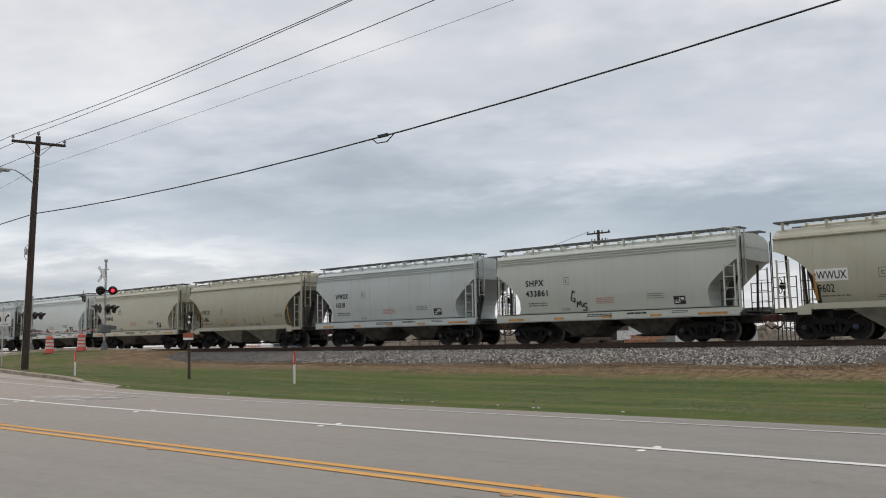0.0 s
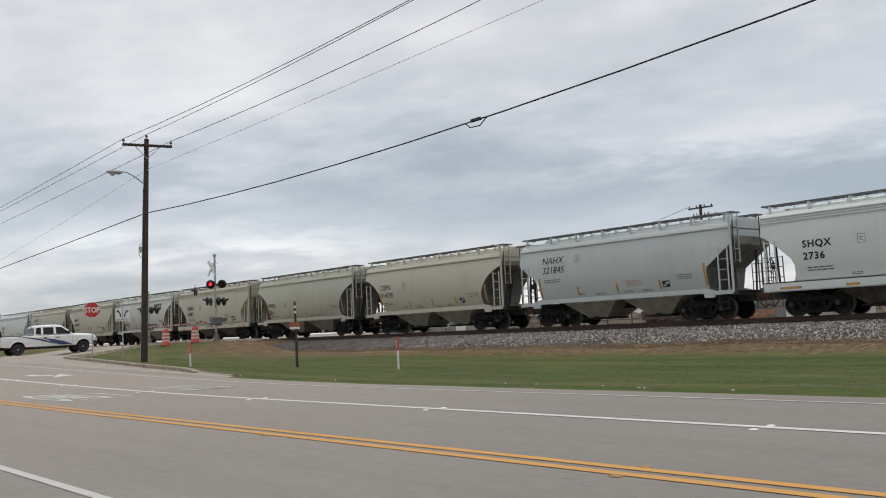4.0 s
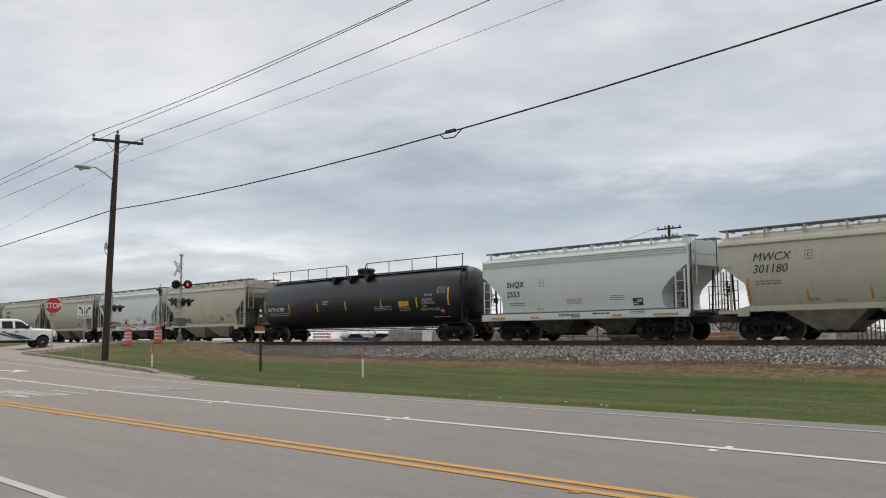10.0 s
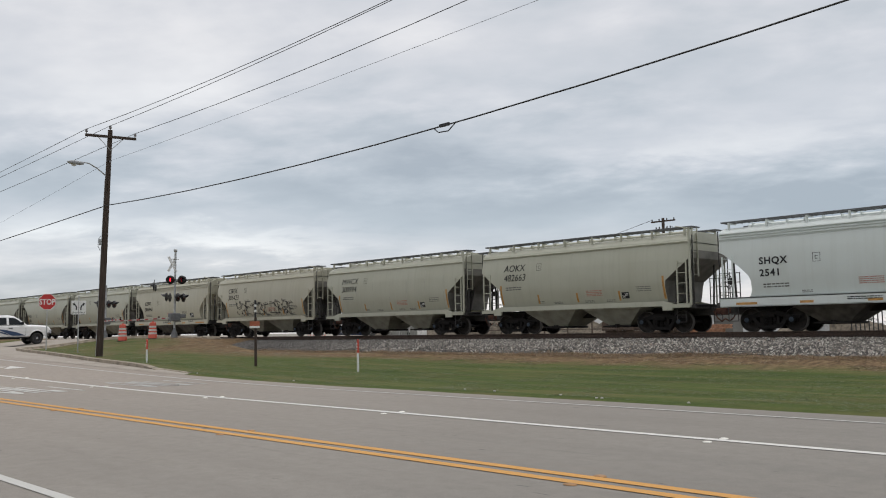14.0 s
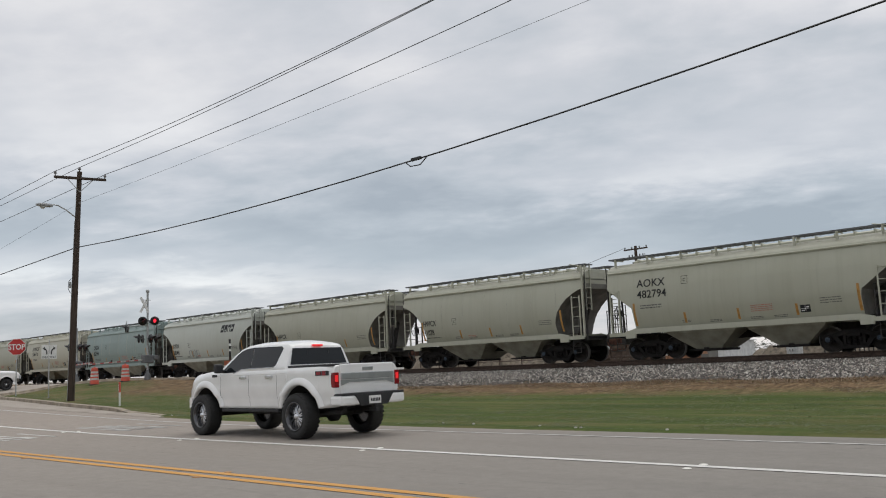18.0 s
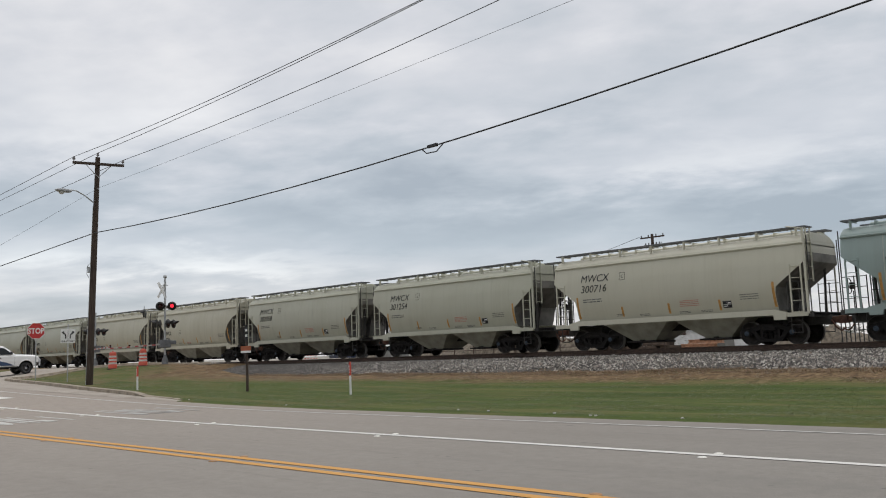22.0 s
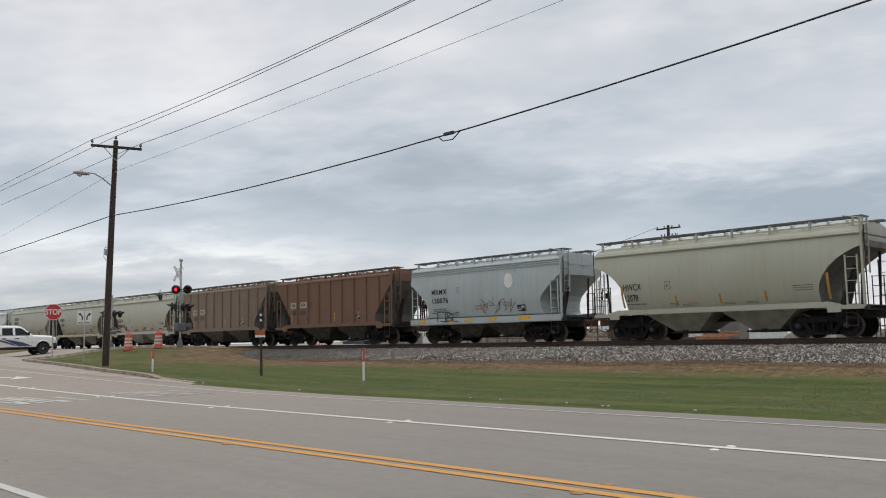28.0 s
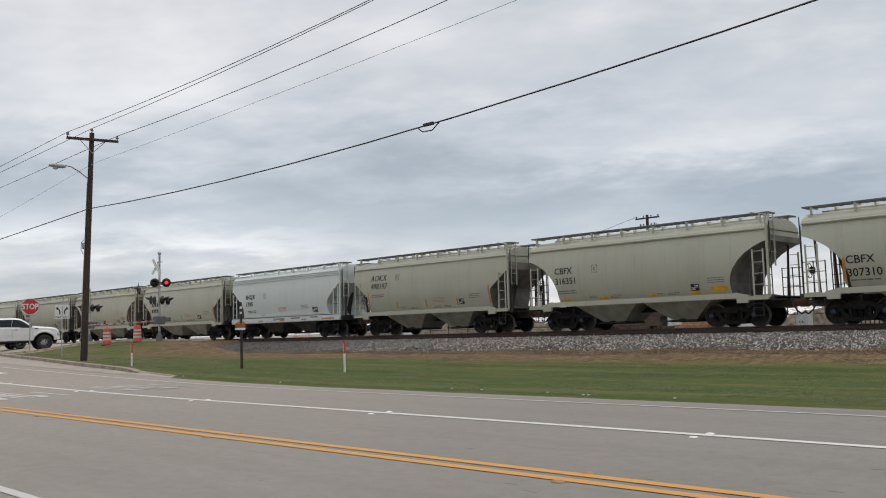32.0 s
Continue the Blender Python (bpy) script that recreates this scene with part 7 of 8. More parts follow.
LIFTED = dict(lifted=True, wb=3.68, r=0.47, low=0.62, belt=1.49, half=0.925, arch=0.665, archz=0.455, crease=0.87, flare=0.15, cowl=1.30, hood_crown=0.05, lean=0.36, roof_crown=0.075, tyre_w=0.33, stance=0.12,
              top=((-2.95, 1.46), (-2.91, 1.50), (-1.3, 1.49), (0.45, 1.49), (1.30, 1.49), (1.84, 1.44), (2.25, 1.40), (2.50, 1.355), (2.65, 1.29), (2.73, 1.18), (2.76, 1.06)),
              roof=((-1.40, 1.40), (-1.385, 1.52), (-1.33, 1.86), (-1.29, 1.945), (-1.2, 1.985), (-0.6, 2.01), (0.05, 2.01), (0.36, 1.985), (0.58, 1.93), (0.80, 1.80), (1.05, 1.62), (1.28, 1.45), (1.34, 1.40)),
              windows=(((-0.02, 1.50), (0.34, 1.495), (0.47, 1.45), (0.60, 1.41), (1.06, 1.42), (1.11, 1.45), (0.82, 1.68), (0.62, 1.83), (0.48, 1.90), (0.36, 1.935), (0.05, 1.96)),
                       ((-0.96, 1.545), (-0.90, 1.515), (-0.80, 1.505), (-0.035, 1.50), (0.035, 1.96), (-1.0, 1.945), (-1.08, 1.90))),
              belt_line=((-0.92, 1.50), (0.33, 1.485), (0.47, 1.44), (0.60, 1.40)), mirror=(1.02, 1.42), doors=(1.14, 0.0, -1.06), handles=(0.20, -0.80), screen=(0.60, 1.26), rear_glass=((-1.392, 1.54), (-1.327, 1.89)))
WORK = dict(lifted=False, wb=4.37, r=0.40, low=0.54, belt=1.33, half=1.0, arch=0.50, archz=0.44, crease=0.80, flare=0.07, cowl=1.50, hood_crown=0.07, lean=0.26, roof_crown=0.06, tyre_w=0.26, stance=0.0,
            top=((-3.45, 1.28), (-3.40, 1.34), (-1.2, 1.33), (1.45, 1.33), (2.2, 1.30), (2.8, 1.26), (3.05, 1.20), (3.16, 1.10), (3.20, 0.98)),
            roof=((-1.16, 1.24), (-1.14, 1.36), (-1.06, 1.84), (-1.0, 1.94), (-0.85, 1.98), (-0.2, 2.0), (0.5, 1.99), (0.75, 1.94), (1.0, 1.78), (1.30, 1.54), (1.52, 1.34), (1.60, 1.24)),
            windows=(((0.34, 1.37), (1.26, 1.37), (1.20, 1.48), (0.90, 1.73), (0.72, 1.84), (0.34, 1.86)), ((-0.52, 1.37), (0.18, 1.37), (0.18, 1.86), (-0.50, 1.86)), ((-1.02, 1.40), (-0.66, 1.38), (-0.66, 1.86), (-0.96, 1.84))),
            belt_line=((-0.95, 1.345), (1.2, 1.345)), mirror=(1.16, 1.36), doors=(1.42, 0.26, -0.60), handles=(0.42, -0.42), screen=(0.80, 1.50), rear_glass=((-1.155, 1.42), (-1.075, 1.84)))

LIFT = pickup("lifted_pickup", "glossy white lifted crew-cab pickup with big black tyres on the road", LIFTED, True)
# badges as plain bars, on both sides
for k in (-1, 1):
    plate = lambda x0, x1, y0, y1, z0, z1: M().box(x0, x1, min(k * y0, k * y1), max(k * y0, k * y1), z0, z1)
    part("side_badge", plate(-2.62, -2.42, 0.88, 0.924, 1.285, 1.375), TRIM, LIFT, "small dark badge")
    part("side_badge", plate(-2.82, -2.75, 0.86, 0.914, 1.285, 1.375), TRIM, LIFT, "small dark badge")
    RED_BADGE = plain("dark_red_badge", (0.25, 0.012, 0.02), 0.4)
    part("side_badge", plate(-2.60, -2.46, 0.92, 0.928, 1.30, 1.36), RED_BADGE, LIFT, "small dark red badge")
    part("side_badge", plate(-2.73, -2.64, 0.87, 0.920, 1.285, 1.375), RED_BADGE, LIFT, "small dark red badge")
    part("vent_badge", plate(1.28, 1.50, 0.88, 0.923, 1.33, 1.39), TRIM, LIFT, "dark fender badge")
    part("fuel_door", M().lathe([(0.085, k * 0.922), (0.088, k * 0.90)], 18, "y", (-1.36, 0.0, 1.26)), PAINT_W, LIFT)

work = pickup("work_pickup", "older white crew-cab pickup with blue stripes waiting at the crossing", WORK, False)
fw = Vector((-64.0, 22.7, 0))
hd = radians(90)
fwd = Vector((math.cos(hd), math.sin(hd), 0))
lft = Vector((-fwd.y, fwd.x, 0))
c = fw - fwd * (4.37 / 2) + lft * 0.87
za, zb_ = land_z(c.x + fwd.x * 2.2, c.y + fwd.y * 2.2), land_z(c.x - fwd.x * 2.2, c.y - fwd.y * 2.2)
work.matrix_basis = pose(c.x, c.y, (za + zb_) / 2 + 0.02, 0, -math.degrees(math.atan2(za - zb_, 4.4)) * 0.9, math.degrees(hd))
STRIPE = plain("blue_vinyl_stripe", (0.03, 0.06, 0.13), 0.4)
for pts in ([(-2.3, 1.32), (-1.2, 1.16), (-0.5, 1.02), (0.1, 0.80), (0.35, 0.64), (-0.15, 0.80), (-0.8, 0.98), (-1.5, 1.14)], [(-0.55, 1.12), (0.2, 1.0), (0.8, 0.86), (1.42, 0.62), (0.55, 0.62), (0.15, 0.80), (-0.2, 0.96)]):
    part("stripe", M().prism(pts, -1.004, -0.955), STRIPE, work, "dark blue swoosh stripe")

# ---------- beyond the track ----------
FAR_ROAD = thing("far_road", label="grey paved yard road beyond the track", category="road", kind="structure")
m = M()
vs = []
fx = spread(((-140, 60, 4),))
for x in fx:
    for y in (39.5, 44.0, 50.0):
        vs.append((x, y + 0.4 * noise.noise((x * 0.1, y, 1)), max(land_z(x, y), 0.58) + 0.05 + 0.25 * smooth(40, 44, y)))
m.add(vs, [(i * 3 + j, (i + 1) * 3 + j, (i + 1) * 3 + j + 1, i * 3 + j + 1) for i in range(len(fx) - 1) for j in range(2)], True)
part("carriageway", m, CONCRETE, FAR_ROAD)

DIRT = plain("heaped_dirt", (0.15, 0.125, 0.095), 0.95, 0, 0.45, 3.0, 0.9)


def heap(x, y, w, d, h, seed):
    m = M()
    n = 18
    vs = []
    for j in range(n):
        for i in range(n * 2):
            u, v = i / (n * 2 - 1) * 2 - 1, j / (n - 1) * 2 - 1
            r = max(0.0, 1 - (u * u + v * v)) ** 0.7
            z = r * h * (0.75 + 0.7 * noise.noise((u * 3 + seed, v * 3, seed))) + 0.10 * noise.noise((u * 14, v * 9, seed)) * min(1, r * 4)
            vs.append((u * w / 2, v * d / 2, z - 0.06))
    k = n * 2
    m.add(vs, [(j * k + i, j * k + i + 1, (j + 1) * k + i + 1, (j + 1) * k + i) for j in range(n - 1) for i in range(k - 1)], True)
    solid("earth_mound", m, DIRT, "mound of brown earth and rubble in the yard", "earth mound", (x, y, 0.52), group="earth mounds in the yard")


for args in ((-54, 61, 15, 6, 2.7, 1), (-64, 64, 15, 6, 2.3, 2), (-46, 62, 9, 5, 2.0, 3), (-26, 66, 9, 5, 1.9, 4), (-75, 70, 16, 7, 2.3, 5), (-17, 62, 10, 5, 1.8, 6)):
    heap(*args)


def pipe_fence(x0, x1, y):
    f = thing("pipe_fence", (x0, y, 0.52), "rusty dark pipe fence along the yard", "fence", kind="")
    n = int((x1 - x0) / 2.4)
    post = lambda: M().rod((0, 0, -0.1), (0, 0, 1.85), 0.05, 6)
    for i in range(n + 1):
        obj("fence_post", shared("fence_post", post), RAIL, f, "", (i * 2.4, 0, 0)).scale = (1, 1, 0.85 + 0.3 * ((i * 7) % 5) / 5)
    for z in (0.9, 1.75):
        part("fence_rail", M().rod((0, 0, z), (n * 2.4, 0, z), 0.032, 6), RAIL, f)


pipe_fence(-58, -33, 57.0)


def block_wall():
    """Stacked rusty blocks behind the fence."""
    w = thing("block_stack", (-42.2, 60.0, 0.52), "stack of brown weathered timber bales", "stack")
    BALE = plain("weathered_brown_bale", (0.085, 0.060, 0.045), 0.9, 0, 0.45, 1.5, 0.5)
    rg = random.Random(5)
    for r in range(3):
        for i in range(8):
            if r == 2 and i in (1, 2, 5) or r == 1 and i == 7:
                continue
            q = M().slab(0, 0.94, 0, 1.1, 0, 0.74, 0.04)
            b = obj("bale", shared("bale", lambda: q), BALE, w, "", (i * 0.97 + rg.uniform(-0.05, 0.05), rg.uniform(-0.25, 0.25), r * 0.745)).rotation_euler = (0, 0, rg.uniform(-0.12, 0.12))


block_wall()


def shed(x, y, wx, wy, h, col, label, roofed=True, door=True):
    s = thing("shed", (x, y, 0.52), label, "building", group="sheds beyond the yard")
    part("wall", M().box(0, wx, 0, wy, 0, h), plain("shed_wall_%d%d%d" % tuple(int(c * 99) for c in col), col, 0.7, 0, 0.12, 1.2), s)
    if roofed:
        part("roof", M().prism([(-0.3, h), (wx + 0.3, h), (wx + 0.3, h + 0.12), (wx / 2, h + wy * 0.10), (-0.3, h + 0.12)], -0.3, wy + 0.3), GALV, s, "pale metal roof")
    if door:
        part("door", M().box(wx * 0.4, wx * 0.4 + 1.0, -0.03, 0.0, 0, 2.1), GREY_PIPE, s)


shed(-36.5, 120, 16, 10, 2.6, (0.42, 0.42, 0.42), "long white metal shed far beyond the yard")
shed(-95, 140, 26, 12, 2.7, (0.58, 0.58, 0.57), "long pale metal warehouse far beyond the yard")
shed(-34.2, 63.5, 1.6, 1.6, 2.0, (0.16, 0.155, 0.14), "small dull grey-brown cabin in the yard", False, False)
shed(-2, 105, 18, 10, 2.8, (0.45, 0.42, 0.38), "tan metal shed beyond the yard")


def cabinet(x, y, w, h, col, label):
    c = thing("utility_cabinet", (x, y, land_z(x, y)), label, "cabinet", group="trackside cabinets")
    body = part("case", M().slab(0, w, 0, 0.9, 0.0, h, 0.02), plain("cabinet_grey_%d" % int(col * 99), (col, col, col * 0.98), 0.5), c)
    part("cap", M().slab(-0.05, w + 0.05, -0.05, 0.95, h - 0.03, h + 0.08, 0.03), plain("cabinet_grey_%d" % int(col * 99), (col, col, col), 0.5), c)
    for k in range(2):
        part("door", M().slab(0.06 + k * w / 2, w / 2 - 0.04 + k * w / 2, -0.02, 0.0, 0.1, h - 0.1, 0.006), GALV, body)
        part("latch", M().slab(w / 2 - 0.16 + k * 0.2, w / 2 - 0.12 + k * 0.2, -0.05, -0.02, h * 0.5, h * 0.62, 0.005), BLACK, body)


cabinet(-47.9, 41, 1.75, 1.35, 0.62, "pale grey trackside equipment cabinet with double doors")
cabinet(-46.0, 41, 1.7, 1.32, 0.68, "white trackside equipment cabinet with double doors")
cabinet(-25.0, 60, 0.8, 1.4, 0.42, "tall grey cabinet in the yard")

RUST = plain("red_oxide_steel", (0.42, 0.22, 0.13), 0.7, 0, 0.3)
bm_ = thing("beam_pile", (-33.6, 58.6, 0.52), "pile of red-painted steel beams in the yard", "beams")
for i in range(5):
    q = M().box(0, 2.7 - 0.3 * (i % 3), 0, 0.25, 0, 0.06).box(0, 2.7 - 0.3 * (i % 3), 0.10, 0.15, 0.06, 0.24).box(0, 2.7 - 0.3 * (i % 3), 0, 0.25, 0.24, 0.30)
    part("beam", q, RUST, bm_, "", (0.2 * i, (i % 3) * 0.32, 0.5 + (i // 3) * 0.31))
for x in (0.4, 2.1):
    part("support_block", M().box(x, x + 0.3, -0.1, 1.1, 0, 0.5), WOOD, bm_)


def far_car(x, y, col, label, van=False):
    c = thing("parked_van" if van else "parked_car", (x, y, 0.52), label, "car", group="vehicles parked in the yard")
    paint = mat("far_paint_%d%d%d" % tuple(int(v * 99) for v in col), gloss_build(col))
    L, h = (4.9, 2.1) if van else (4.5, 1.45)
    side = [(0, 0.35), (0, 0.95), (0.15, h * 0.62), (L * 0.22, h * 0.66), (L * 0.36, h), (L * 0.78 if not van else L, h), (L, h * 0.68), (L, 0.35)] if not van else [(0, 0.35), (0, 1.0), (0.7, 1.15), (1.3, h), (L, h), (L, 0.35)]
    part("body", M().prism(side, 0, 1.75), paint, c)
    if van:
        part("side_window", M().prism([(1.05, 1.2), (1.42, h - 0.2), (2.1, h - 0.2), (2.1, 1.2)], -0.006, 0.0), GLASS, c)
    else:
        part("side_window", M().prism([(L * 0.27, h * 0.67), (L * 0.38, h - 0.1), (L * 0.75, h - 0.1), (L * 0.88, h * 0.68)], -0.006, 0.0), GLASS, c)
    for k in (0.2, 0.8):
        for s in (0.05, 1.7):
            part("wheel", M().lathe([(0.2, -0.1), (0.33, -0.1), (0.33, 0.1), (0.2, 0.1)], 16, "y", (L * k, s, 0.33)), RUBBER, c)


far_car(-56.5, 75, (0.75, 0.76, 0.76), "white van parked beyond the earth mounds", True)
for i, col in enumerate(((0.02, 0.03, 0.06), (0.03, 0.03, 0.032), (0.06, 0.09, 0.2), (0.5, 0.5, 0.5), (0.6, 0.6, 0.58))):
    far_car(-91 + i * 5.4, 70, col, "saloon car parked in a row beyond the track")
for i, col in enumerate(((0.7, 0.7, 0.7), (0.12, 0.02, 0.02), (0.3, 0.3, 0.31))):
    far_car(-28 + i * 7.2, 84, col, "saloon car parked beyond the yard", i == 0)

bar = thing("barricade", (-83.6, 60, 0.52), "orange and white striped road barricade", "barricade")
for k, z in enumerate((0.5, 0.95, 1.3)):
    rail_ = part("board", M().slab(0, 3.4, -0.02, 0.02, z, z + 0.22, 0.005), ORANGE, bar)
    for i in range(6):
        x = 0.1 + i * 0.56
        part("stripe", M().prism([(x, z), (x + 0.22, z), (x + 0.36, z + 0.22), (x + 0.14, z + 0.22)], -0.026, -0.02), WHITE, rail_)
for x in (0.3, 3.0):
    part("leg", M().box(x, x + 0.06, -0.03, 0.03, 0, 1.5), GALV, bar)

# dark railing at the yard's end
f = thing("railing", (-22.4, 60, 0.52), "dark steel railing in the yard", "fence")
for i in range(14):
    obj("bar", shared("railing_bar", lambda: M().box(-0.03, 0.03, -0.03, 0.03, 0, 2.1)), BLACK, f, "", (i * 0.28, 0, 0))
for z in (0.3, 1.9):
    part("rail", M().box(0, 3.7, -0.02, 0.02, z, z + 0.06), BLACK, f)


def far_pole(x, y, h):
    p = thing("utility_pole", (x, y, 0.5), "distant wooden utility pole with transformer and crossarms", "utility pole")
    part("shaft", M().rod((0, 0, 0), (0, 0, h), 0.2, 8, 0.13), WOOD, p)
    for z, w in ((h - 0.35, 1.25), (h - 1.1, 0.85)):
        a = part("crossarm", M().slab(-w, w, -0.06, 0.06, z, z + 0.13, 0.01), WOOD, p)
        for k in (-w + 0.12, -0.4, 0.4, w - 0.12):
            part("insulator", M().lathe([(0.03, z + 0.13), (0.07, z + 0.2), (0.05, z + 0.32)], 8, "z", (k, 0, 0)), GREY_PIPE, a)
    part("transformer", M().lathe([(0.2, h - 2.5), (0.24, h - 2.45), (0.24, h - 1.7), (0.2, h - 1.62)], 12, "z", (0.42, 0, 0)), GALV, p)
    part("fuse_arm", M().rod((0.3, 0, h - 0.9), (1.1, 0, h - 1.6), 0.025, 5).rod((0.9, 0, h - 0.8), (1.1, 0, h - 1.6), 0.03, 5), GREY_PIPE, p)
    part("wire", M().path(sag((-1.2, 0, h - 0.1), (-70, 30, h - 3), 1.2), 0.02, 4), CABLE, p)


far_pole(-42.5, 70.3, 11.0)

# low bushes and a far tree line
LEAF = mat("dull_leaves", lambda n, bs: (n.link(n.ramp(n.add("ShaderNodeNewGeometry").outputs["Random Per Island"], [(0.0, (0.018, 0.028, 0.012)), (0.6, (0.045, 0.062, 0.024)), (1.0, (0.09, 0.10, 0.04))]), bs.inputs["Base Color"]), None)[1])


def leaf_cloud(boxes, per, seed):
    def place(rg, n):
        out = []
        for cx, cy, cz, w, d, h in boxes:
            u = rg.normal(0, 0.38, (n, 3)).clip(-1, 1)
            out.append(np.stack([cx + u[:, 0] * w, cy + u[:, 1] * d, cz + np.abs(u[:, 2]) * h * (1 - 0.4 * np.abs(u[:, 0]))], -1))
        return np.concatenate(out)
    return place


for x, y, w, h in ((-27.5, 69, 2.2, 2.4), (-22, 72, 2.5, 2.6), (-48, 80, 2.6, 3.0), (-66, 84, 3.0, 3.2)):
    b = thing("bush", (0, 0, 0), "dull green bush at the yard's edge", "bush", "bushes beyond the yard")
    part("stem", M().rod((x, y, 0.5), (x + 0.1, y, 0.5 + h * 0.6), 0.08, 6, 0.03), WOOD, b)
    scatter("foliage", 500, leaf_cloud([(x, y, 0.6, w, w * 0.7, h)], 500, 3), BLADE_V, BLADE_F, (0.10, 0.24), b, LEAF, "", int(-x))
rgb = random.Random(9)
boxes = [(-420 + i * 9 + rgb.uniform(-3, 3), 330 + rgb.uniform(-20, 20), 0.3, rgb.uniform(5, 9), 5, rgb.uniform(4.5, 9.5)) for i in range(75)]
tl = scatter("far_trees", 160, leaf_cloud(boxes, 160, 5), BLADE_V, BLADE_F, (0.8, 2.0), None, LEAF, "low dark tree line far beyond the town", 31)
tagged(tl, category="trees")

# ---------- the train, put together ----------
def shorten(car, cut):
    """Draw a car's ends in towards its middle, leaving its trucks and fittings as they are."""
    def shift(x):
        return x - math.copysign(cut * min(1.0, abs(x) / 3.0), x)

    for ob in car.children:
        if abs(ob.location.x) > 0.1:
            ob.location.x = shift(ob.location.x)
            continue
        ob.data = ob.data.copy()
        for v in ob.data.vertices:
            v.co.x = shift(v.co.x)
        for sub in ob.children:
            if abs(sub.location.x) > 0.1:
                sub.location.x = shift(sub.location.x)
            else:
                sub.data = sub.data.copy()
                for v in sub.data.vertices:
                    v.co.x = shift(v.co.x)


CARS = []
offset = 0.0
for i, spec in enumerate(TRAIN):
    if i:
        offset += GAPS.get(i, PITCH)
    if spec is None:
        CARS.append((tank_car(), offset - GAPS[14] / 2 + 0.65 + GAPS[14] - 0.0, True))
        continue
    mark, number, style, paint, extras = spec
    car = hopper(mark, number, style, paint, extras, i)
    shade = paint.name.replace("_car_paint", "").replace("_", " ")
    look_of = {"flow": "smooth-sided", "round": "round-ended", "angle": "slope-ended", "rib": "ribbed"}[style]
    tail = " with graffiti" if "tag" in extras or "scrawl" in extras else (", rusty and streaked" if style == "rib" else ", dusty")
    tagged(car, f"{shade} {look_of} covered hopper car" + tail)
    if mark == "MRMX":
        shorten(car, 0.6)
    CARS.append((car, offset + (0.8 if mark == "MRMX" else 0.0), False))


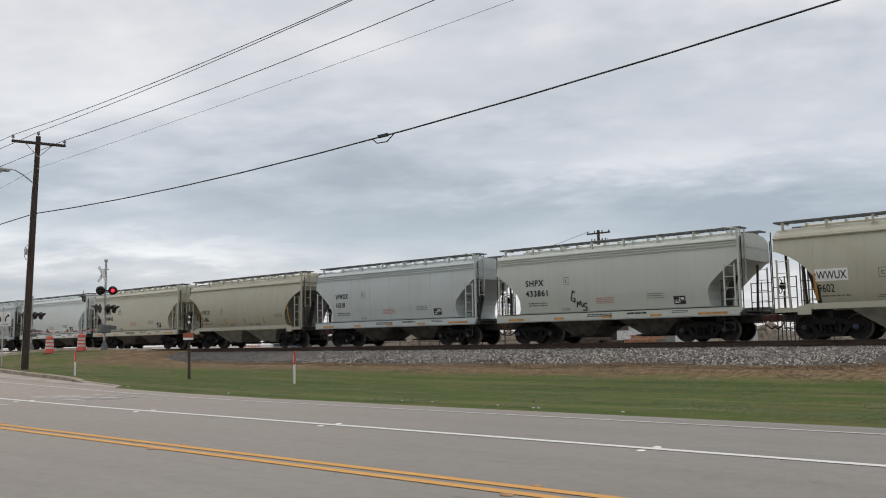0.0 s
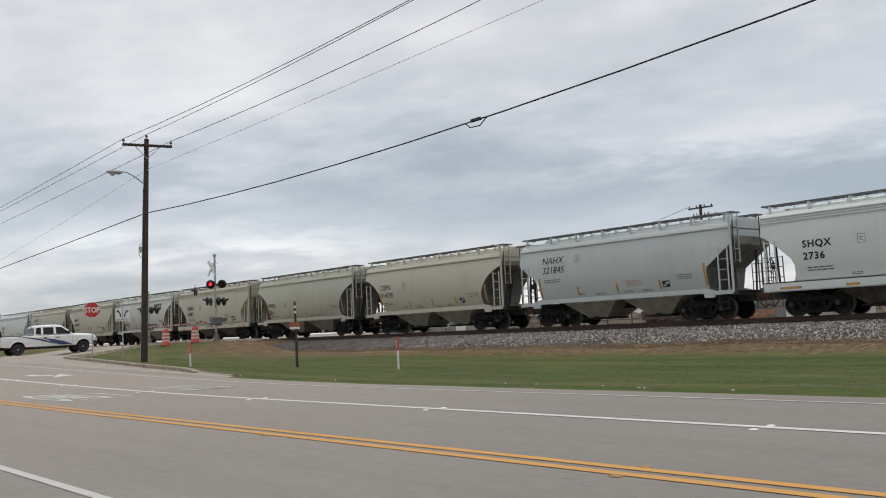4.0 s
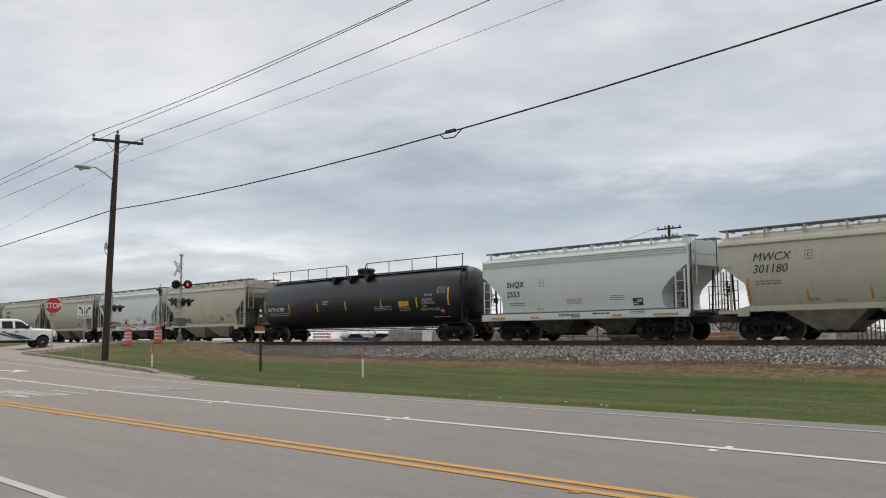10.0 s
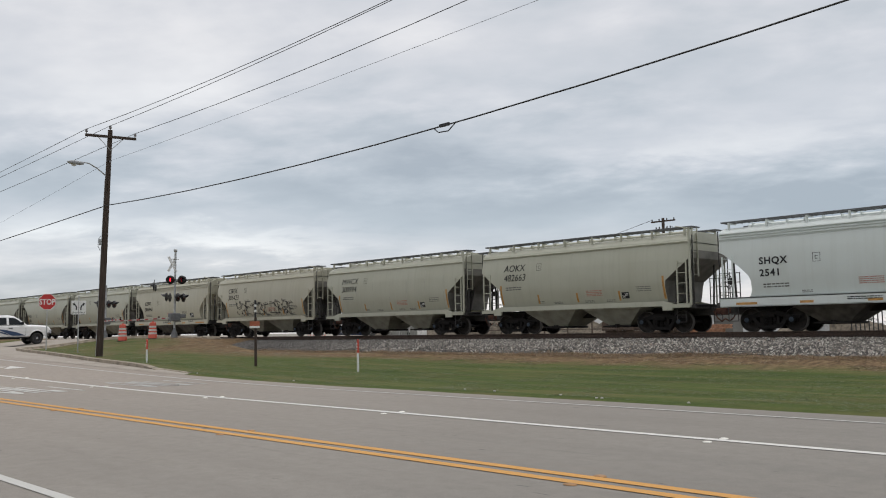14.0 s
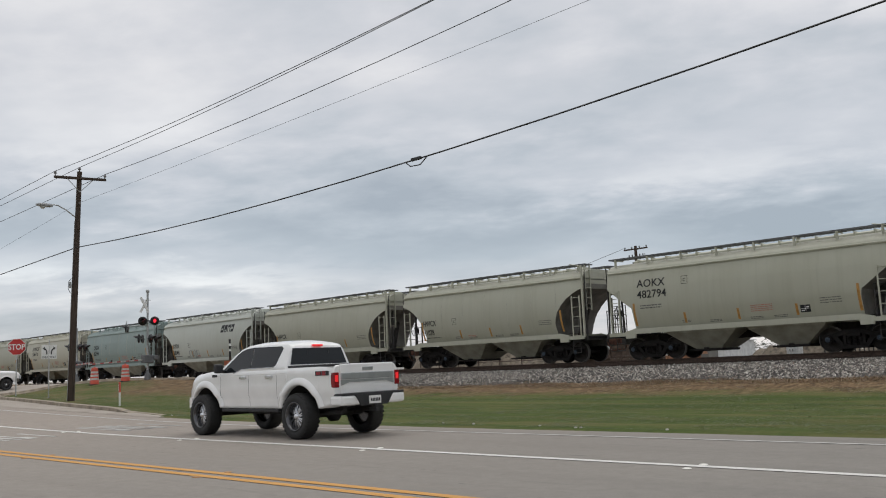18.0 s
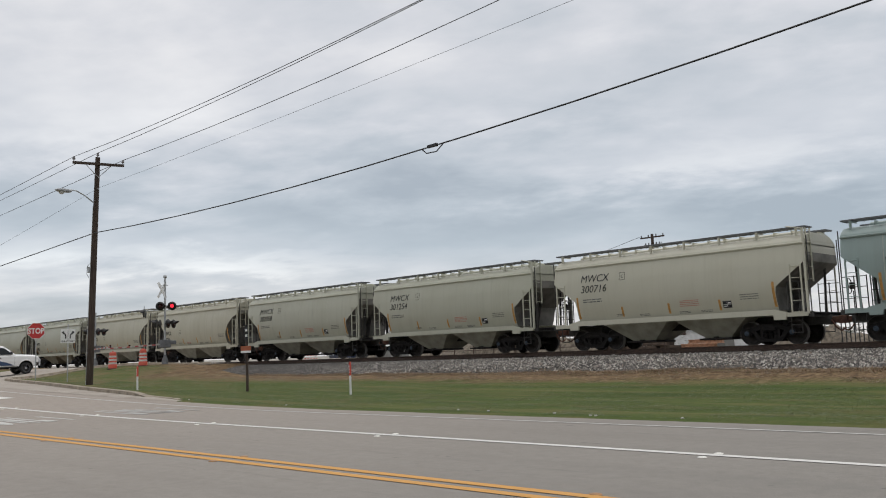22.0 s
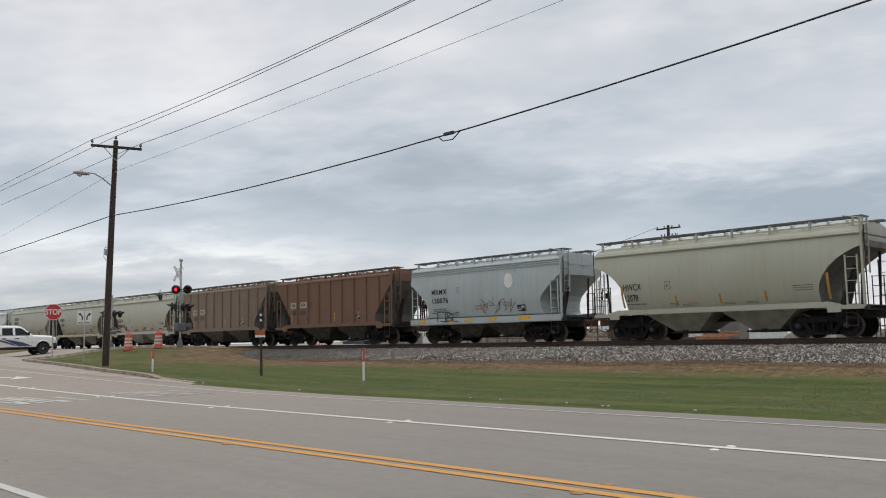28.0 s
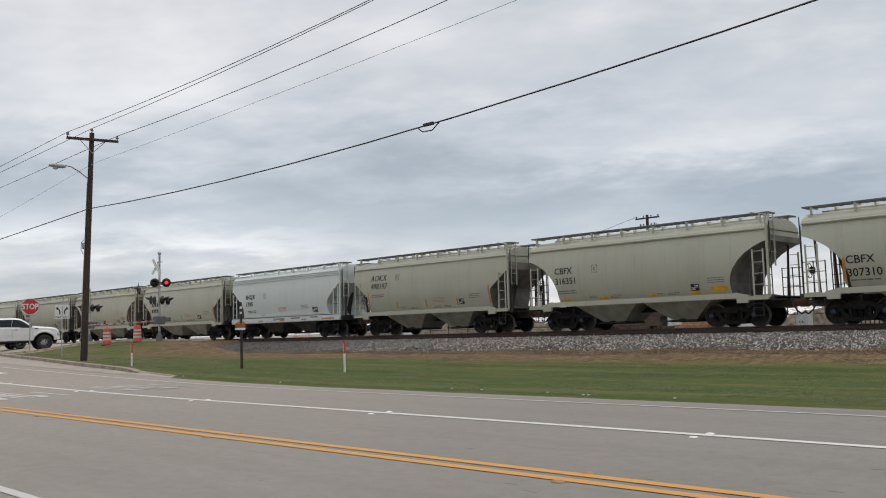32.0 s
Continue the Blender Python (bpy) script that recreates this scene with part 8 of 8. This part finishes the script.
def motions():
    times = [i * 2.0 for i in range(17)]
    for car, off, is_tank in CARS:
        mid = (GAPS[14] - (PITCH - SIDE)) / 2 if is_tank else HALF
        o = off if not is_tank else sum(GAPS.get(k, PITCH) for k in range(1, 15))
        walk(car, [(t, pose(head_x(t) - o + mid, TRACK_Y, RAIL_Z)) for t in times])
    # rolling wheels: one turning shared by all
    first = WHEELSETS[0]
    walk(first, [(i / 30, pose(0, 0, 0, 0, math.degrees((head_x(i / 30) - head_x(0)) / 0.457) % 360, 0)) for i in range(961)])
    for w in WHEELSETS[1:]:
        w.rotation_mode = "QUATERNION"
        w.animation_data_create()
        w.animation_data.action = first.animation_data.action
        w.animation_data.action_slot = first.animation_data.action_slot
    # signal lenses turn over as the red lamps flash by turns
    half_turn, phase = 0.622, 0.46
    for drum, s in LENSES:
        rows, on = [], None
        k = 0
        while True:
            t0 = max(0.0, k * half_turn - phase)
            right = k % 2 == 0
            lit = right == (s > 0)
            if t0 > 31.9:
                break
            a0, a1 = (180, 360) if lit else (0, 180)
            if not rows:
                rows.append((0.0, pose(0, 0, 0, 0, 0, a1 % 360)))
            else:
                f0 = t0 * 30
                for j, q in ((-0.45, 0.0), (-0.15, 0.34), (0.15, 0.67), (0.45, 1.0)):
                    rows.append(((f0 + j) / 30, pose(0, 0, 0, 0, 0, a0 + (a1 - a0) * q)))
            k += 1
        rows = [q for q in rows if q[0] < 32.0]
        rows.append((32.0, rows[-1][1]))
        walk(drum, rows)
    # the lifted pickup drives past, turns into the side road out of view, and rolls up to the crossing
    path = [(0, 222, 11.98, 180), (8, 115.5, 11.98, 180), (16, 9.0, 11.98, 180), (17, -4.18, 11.98, 180), (17.4, -9.42, 11.98, 180), (18, -16.76, 11.99, 180), (18.5, -22.6, 12.0, 180), (19, -27.5, 12.05, 180),
            (19.5, -32.3, 12.1, 180), (20, -36.9, 12.1, 180), (21, -46.0, 12.1, 180), (22, -54.6, 12.1, 180), (23, -61.4, 12.2, 165), (24, -64.3, 12.6, 135), (25, -64.2, 12.8, 105), (26, -63.6, 13.1, 85),
            (28.6, -62.3, 13.1, 72), (29.0, -61.2, 14.9, 70), (29.5, -60.2, 16.75, 72), (30, -59.5, 17.55, 75), (30.5, -58.75, 18.5, 77), (31, -58.4, 19.2, 78), (32, -58.0, 20.0, 78)]
    rows, gone, roll = [], 0.0, []
    for i, (t, x, y, a) in enumerate(path):
        fx, fy = math.cos(radians(a)), math.sin(radians(a))
        lz = lambda u: road_z(y + fy * u, x + fx * u) if y + fy * u < 14.6 else land_z(x + fx * u, y + fy * u) + 0.02
        z1, z2 = lz(1.8), lz(-1.8)
        rows.append((t, pose(x, y, (z1 + z2) / 2 + 0.005, 0, -0.6 * math.degrees(math.atan2(z1 - z2, 3.6)), a)))
        if i:
            gone += math.hypot(x - path[i - 1][1], y - path[i - 1][2])
        roll.append((t, gone))
    walk(LIFT, rows)

    def rolled(t):
        for (ta, da), (tb, db) in zip(roll, roll[1:]):
            if t <= tb:
                return da + (db - da) * (t - ta) / (tb - ta)
        return roll[-1][1]

    for s in (-1, 1):
        mine = [w for w, k in ROAD_WHEELS if k == s]
        walk(mine[0], [(i / 30, pose(0, 0, 0, 0, -s * math.degrees(rolled(i / 30) / 0.47) % 360, 0)) for i in range(961)])
        for w in mine[1:]:
            w.rotation_mode = "QUATERNION"
            w.animation_data_create()
            w.animation_data.action = mine[0].animation_data.action
            w.animation_data.action_slot = mine[0].animation_data.action_slot


motions()
